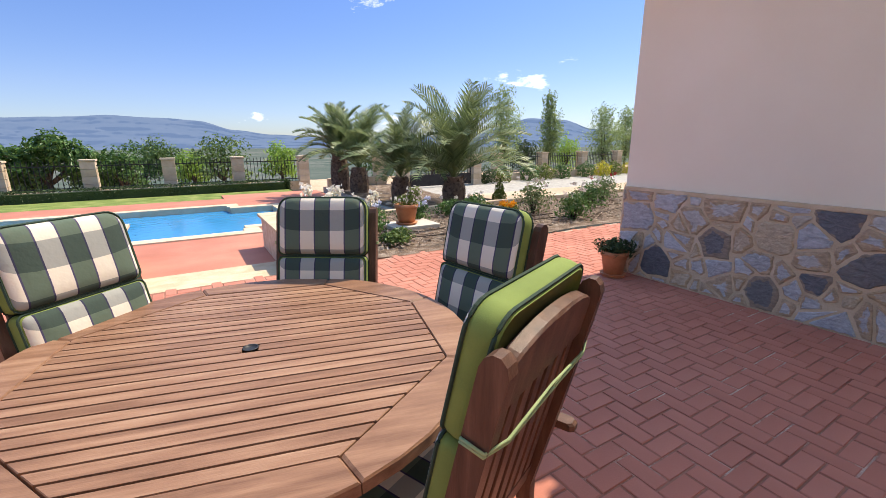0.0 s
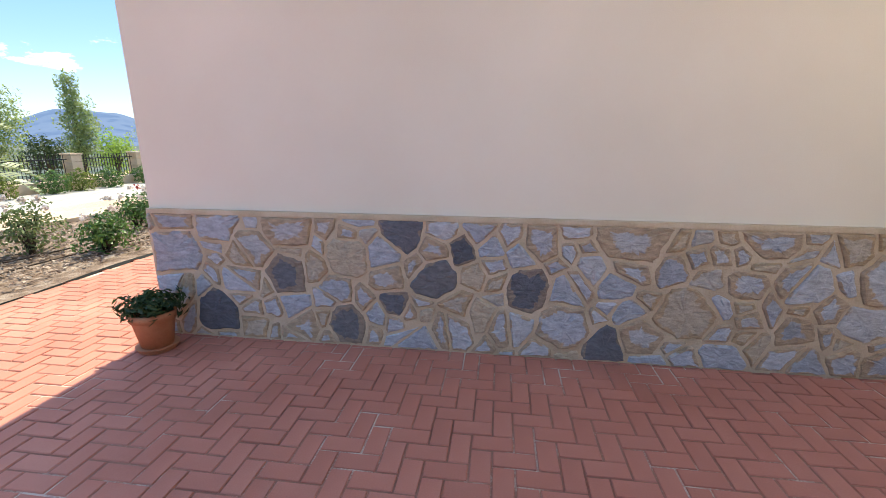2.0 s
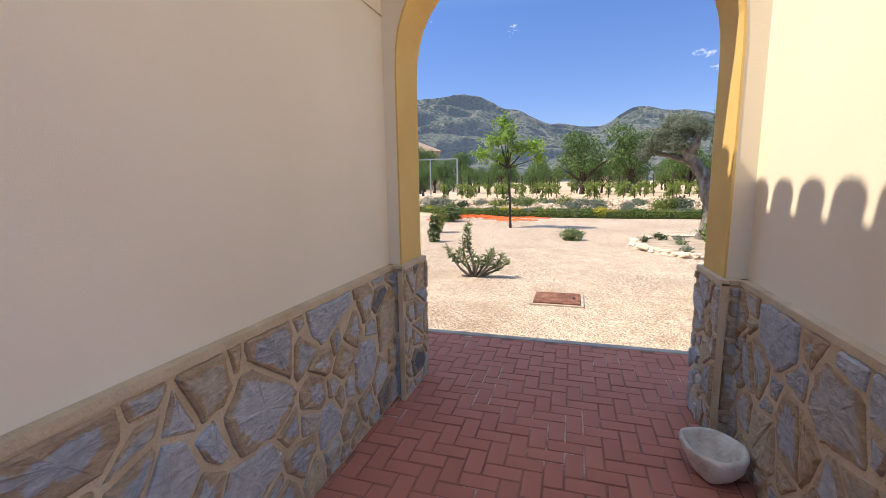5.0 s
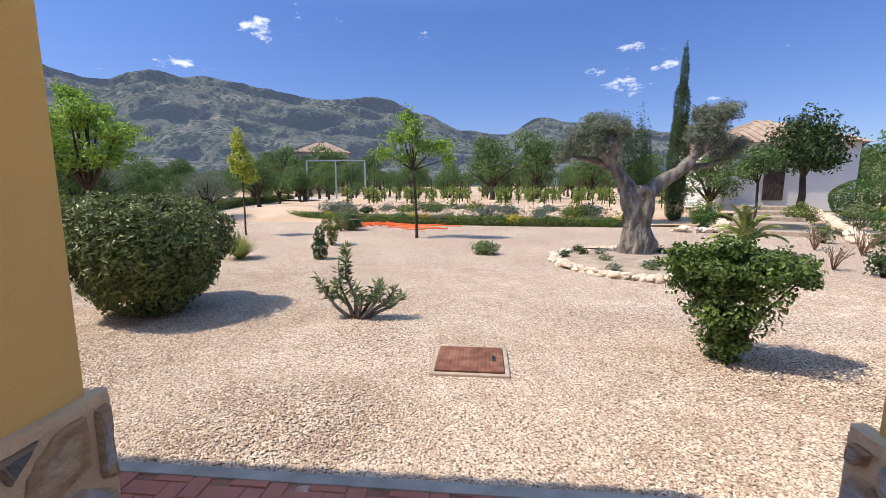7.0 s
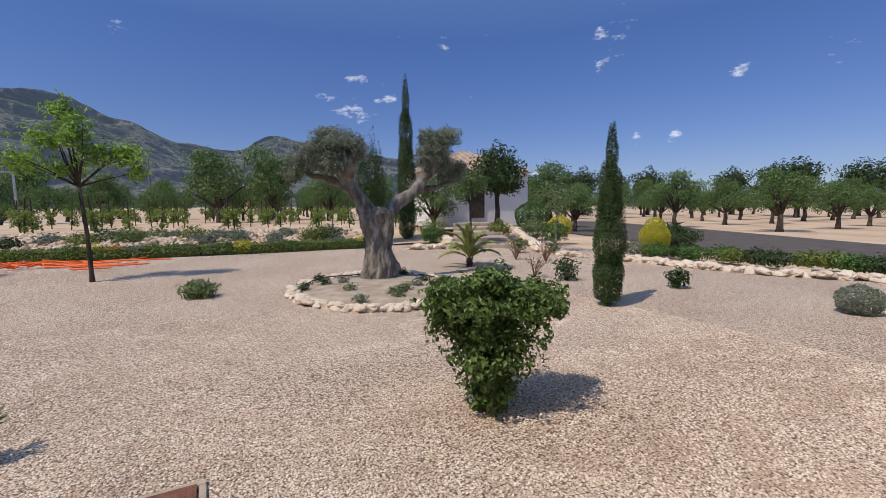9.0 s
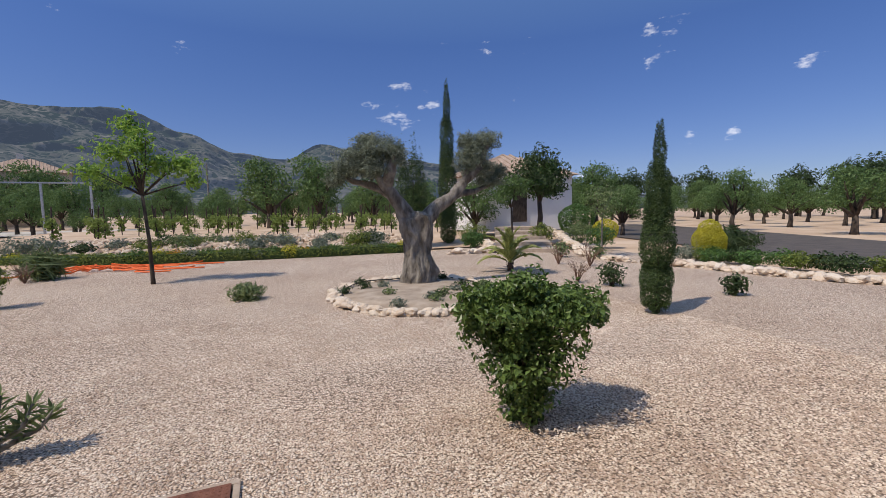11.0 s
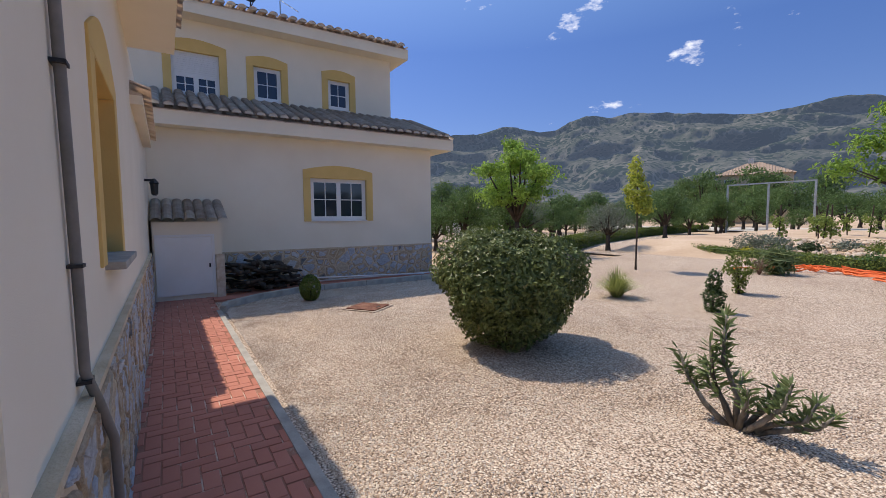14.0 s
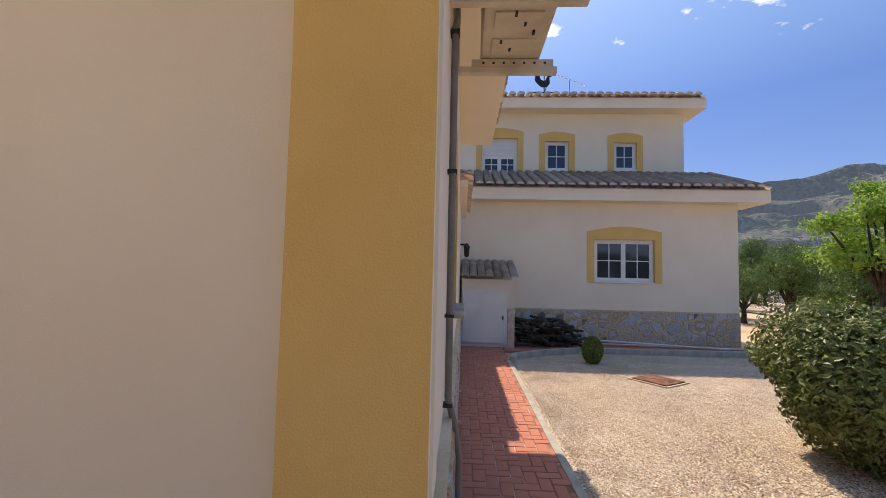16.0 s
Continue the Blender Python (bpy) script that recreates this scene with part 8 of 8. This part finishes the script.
# ---- flower bed and north garden ----
r2 = random.Random(41)
BUSHES = (
    (3.6, 5.15, 0.34, 0.5, F_SHRUB, F_REDROSE, 2, "leafy rose bush with a few red blooms in the bed"),
    (4.35, 5.9, 0.24, 0.34, F_HEDGE, F_FLOWER, 0, "low leafy plant in the flower bed"),
    (5.1, 6.15, 0.2, 0.26, F_HEDGE, F_ORANGEFLOWER, 16, "low plant with orange and yellow flowers"),
    (5.75, 6.15, 0.36, 0.66, F_OLEANDER, F_FLOWER, 8, "airy pale pink rose bush in the bed"),
    (6.0, 5.35, 0.34, 0.5, F_SHRUB, F_FLOWER, 5, "leafy pale-flowered rose bush in the bed"),
    (7.4, 6.2, 0.38, 0.55, F_SHRUB, F_FLOWER, 8, "leafy pale-flowered rose bush in the bed"),
    (8.6, 6.8, 0.38, 0.6, F_OLEANDER, F_REDROSE, 3, "rose bush with salmon red blooms"),
    (9.8, 6.6, 0.4, 0.55, F_DARK, F_FLOWER, 3, "dark shrub near the house corner"),
    (3.4, 6.65, 0.3, 0.38, F_SHRUB, F_LILAC, 15, "low bush with lilac-white flower heads"),
    (2.55, 6.75, 0.34, 0.36, F_BRIGHT, F_LILAC, 15, "low bush with lilac-white flower heads"),
    (1.75, 6.4, 0.36, 0.42, F_BRIGHT, F_WHITEROSE, 6, "white rose bush near the pool steps"),
    (2.3, 6.1, 0.3, 0.36, F_SHRUB, F_WHITEROSE, 5, "white rose bush in the flower bed"),
    (1.75, 5.55, 0.26, 0.3, F_SHRUB, F_REDROSE, 1, "low rose bush with one red bloom"),
    (2.45, 5.35, 0.22, 0.2, F_BRIGHT, F_WHITEROSE, 0, "low green plant at the bed's edge"),
    (5.0, 7.1, 0.26, 0.34, F_SHRUB, F_FLOWER, 2, "leafy bush before the stone kerb"),
    (4.3, 6.9, 0.26, 0.32, F_SHRUB, F_FLOWER, 2, "leafy bush before the stone kerb"),
)
for k, (x, y, r, h, mt, fl, blooms, lb) in enumerate(BUSHES):
    ob = shrub("rose_bush", lb, "bush", x, y, 0.0, [(0, 0, h * 0.45, r, r, h * 0.42), (0.1, 0.06, h * 0.7, r * 0.7, r * 0.7, h * 0.34), (-0.12, -0.05, h * 0.62, r * 0.55, r * 0.6, h * 0.3)], 900, 0.062, mt, 700 + k, "rose bushes", stems=8, fill=0.3)
    rng = np.random.default_rng(720 + k)
    for q in range(blooms):
        big = fl is F_WHITEROSE
        a, rr = q * 2.4, r * (0.35 + 0.6 * rng.random())
        c = np.array([rr * math.cos(a), rr * math.sin(a), h * (1.0 if not big else 1.55) * rng.uniform(0.85, 1.15)])
        pts = c + rng.normal(0, 0.034 if big else 0.017, (26, 3))
        part("blossom", leaves("blossom", pts, pts - c, 0.07 if big else 0.036, rng, fl, 0.3, 0.9), None, ob)
        if big:
            bm = bmesh.new()
            tube(bm, [(c[0] * 0.5, c[1] * 0.5, h * 0.5), tuple(c)], [0.006, 0.004], 5)
            part("flower_stem", bm, F_BRIGHT, ob)
rng = np.random.default_rng(60)
chip = rng.uniform((1.5, 4.95, 0.045), (9.5, 7.45, 0.06), (5200, 3))
ob = thing("bark_mulch", "loose bark chips and dry leaves over the bed", "mulch", None, "", "stuff")
part("chips", leaves("chips", chip, np.tile((0, 0, 1.0), (5200, 1)), 0.06, rng, F_BARKCHIP, 0.35, 0.5), None, ob)
for k, yy in enumerate((5.3, 5.75)):
    bm = bmesh.new()
    tube(bm, [(1.6 + 0.5 * q, yy + 0.10 * math.sin(q * 1.1 + k) + 0.02 * q, 0.055) for q in range(16)], 0.009, 6)
    ob = thing("irrigation_hose", "thin dark irrigation hose lying on the soil", "hose", None, "irrigation hoses")
    part("hose", bm, M_DARKBARK, ob, "", True)
for k in range(9):
    r4 = random.Random(900 + k)
    bm = bmesh.new()
    bmesh.ops.create_icosphere(bm, subdivisions=2, radius=0.09)
    for q in bm.verts:
        q.co *= 1 + 0.4 * noise.noise(q.co * 12 + Vector((k, 0, 0)))
        q.co.z *= 0.6
    ob = thing("bed_stone", "rounded pale stone lying in the bed", "stone", pose(r4.uniform(4.3, 6.2), r4.uniform(7.95, 11.0), -0.14, 0, 0, r4.uniform(0, 180)), "bed stones")
    part("stone", bm, M_LIMESTONE, ob, "", True)
shrub("thuja_ball", "small yellow-green conical conifer behind the bed", "bush", 6.36, 7.98, -0.1, [(0, 0, 0.2, 0.17, 0.17, 0.2), (0, 0, 0.36, 0.11, 0.11, 0.2)], 1800, 0.045, F_HEDGE, 731, stems=2, fill=0.8, rough=0.04)
r3 = random.Random(77)
for k in range(9):
    shrub("drive_shrub", "clipped shrub beside the drive wall", "bush", 11.0 + k * 1.25 + r3.uniform(-0.3, 0.3), 15.0, PZ - 0.05, [(0, 0, 0.35, 0.42, 0.42, 0.38)], 800, 0.09, r3.choice((F_SHRUB, F_HEDGE, F_DARK, F_YELLOW)), 740 + k, "drive shrubs", stems=3, fill=0.6)
bm = boxes((10.8, 26, 15.5, 15.66, -1.0, PZ + 0.28), (4.4, 6.2, 15.2, 15.4, -1.0, PZ + 0.45))
structure("wall_drive", bm, M_SANDBLOCK, "low sandstone garden wall by the drive", "wall")
for k, (x, y, h, w) in enumerate(((13.7, 17.0, 4.7, 0.95), (16.8, 17.0, 4.6, 0.6), (21.1, 17.0, 4.1, 1.1), (24.5, 18.0, 4.2, 0.9))):
    tree("poplar_tree", "slender pale green poplar by the fence", x, y, -0.8, h, 0.07, [(0, 0, h * 0.4, w * 0.8, w * 0.8, h * 0.2), (0.1, 0, h * 0.62, w, w, h * 0.2), (0, 0.1, h * 0.85, w * 0.6, w * 0.6, h * 0.2)], 5200, 0.11, F_POPLAR, 760 + k, "poplars", fork=0.3, limbs=8, fill=0.2)
for k in range(22):
    x, y = r3.uniform(-16, 24), r3.uniform(19.4, 27)
    s = r3.uniform(0.5, 0.85)
    tree("field_tree", "bushy green tree outside the fence", x, y, ground_height(x, y) - 0.1, 2.7 * s, 0.1, lobes(r3, 7, 1.0 * s, 0.7 * s, 2.5 * s, 0.8 * s), 1700, 0.16, r3.choice((F_ALMOND, F_SHRUB, F_TREE, F_DARK)), 780 + k, "trees outside the fence", fork=0.25, limbs=7, fill=0.3)
tree("fig_tree", "large dark green leafy tree outside the fence", -4.2, 20.6, -1.2, 2.6, 0.14, [(0.3, 0, 2.4, 0.7, 0.7, 0.6), (0.9, 0, 1.9, 0.7, 0.7, 0.6), (-0.9, 0, 2.0, 0.8, 0.8, 0.6)], 3600, 0.2, F_SHRUB, 779, limbs=7)
# low walls beside the pool steps
for x, lb in ((-0.95, "low rendered wall with cream stone cap beside the steps"), (1.15, "low rendered wall with cream stone cap by the pool steps")):
    wl_ob = thing("step_wall", lb, "wall", None, "step walls")
    part("core", boxes((x - 0.13, x + 0.13, 5.0, 7.6, -0.6, 0.20)), M_LIMESTONE, wl_ob)
    part("cap", boxes((x - 0.18, x + 0.18, 4.95, 7.65, 0.20, 0.25), bevel=0.012), M_SANDBLOCK, wl_ob, "cream stone cap")
structure("kerb_palms", boxes((-0.09, 0.09, -3.55, 3.3, -0.6, 0.05), bevel=0.02), M_KERB, "grey concrete kerb along the palm bed", "kerb").matrix_basis = pose(4.22, 12.0, -0.2, 0, 0, -1.5)
sheet("palm_bed", 4.2, 6.6, 7.7, 15.2, -0.16, M_BEDSOIL, "stony soil bed under the palms", "soil", 20, 30, 0.06)
gate2 = thing("entrance_gate", "black iron sliding entrance gate", "gate")
part("gate_frame", boxes((7.42, 10.36, 14.93, 14.97, PZ, PZ + 0.06), (7.42, 10.36, 14.93, 14.97, PZ + 1.2, PZ + 1.26), (7.42, 7.47, 14.93, 14.97, PZ + 0.06, PZ + 1.2), (10.31, 10.36, 14.93, 14.97, PZ + 0.06, PZ + 1.2), (7.47, 10.31, 14.935, 14.965, PZ + 0.06, PZ + 0.45)), M_IRON, gate2)
for k in range(19):
    part("bar", boxes((7.58 + k * 0.145, 7.6 + k * 0.145, 14.94, 14.96, PZ + 0.45, PZ + 1.2)), M_IRON, gate2)
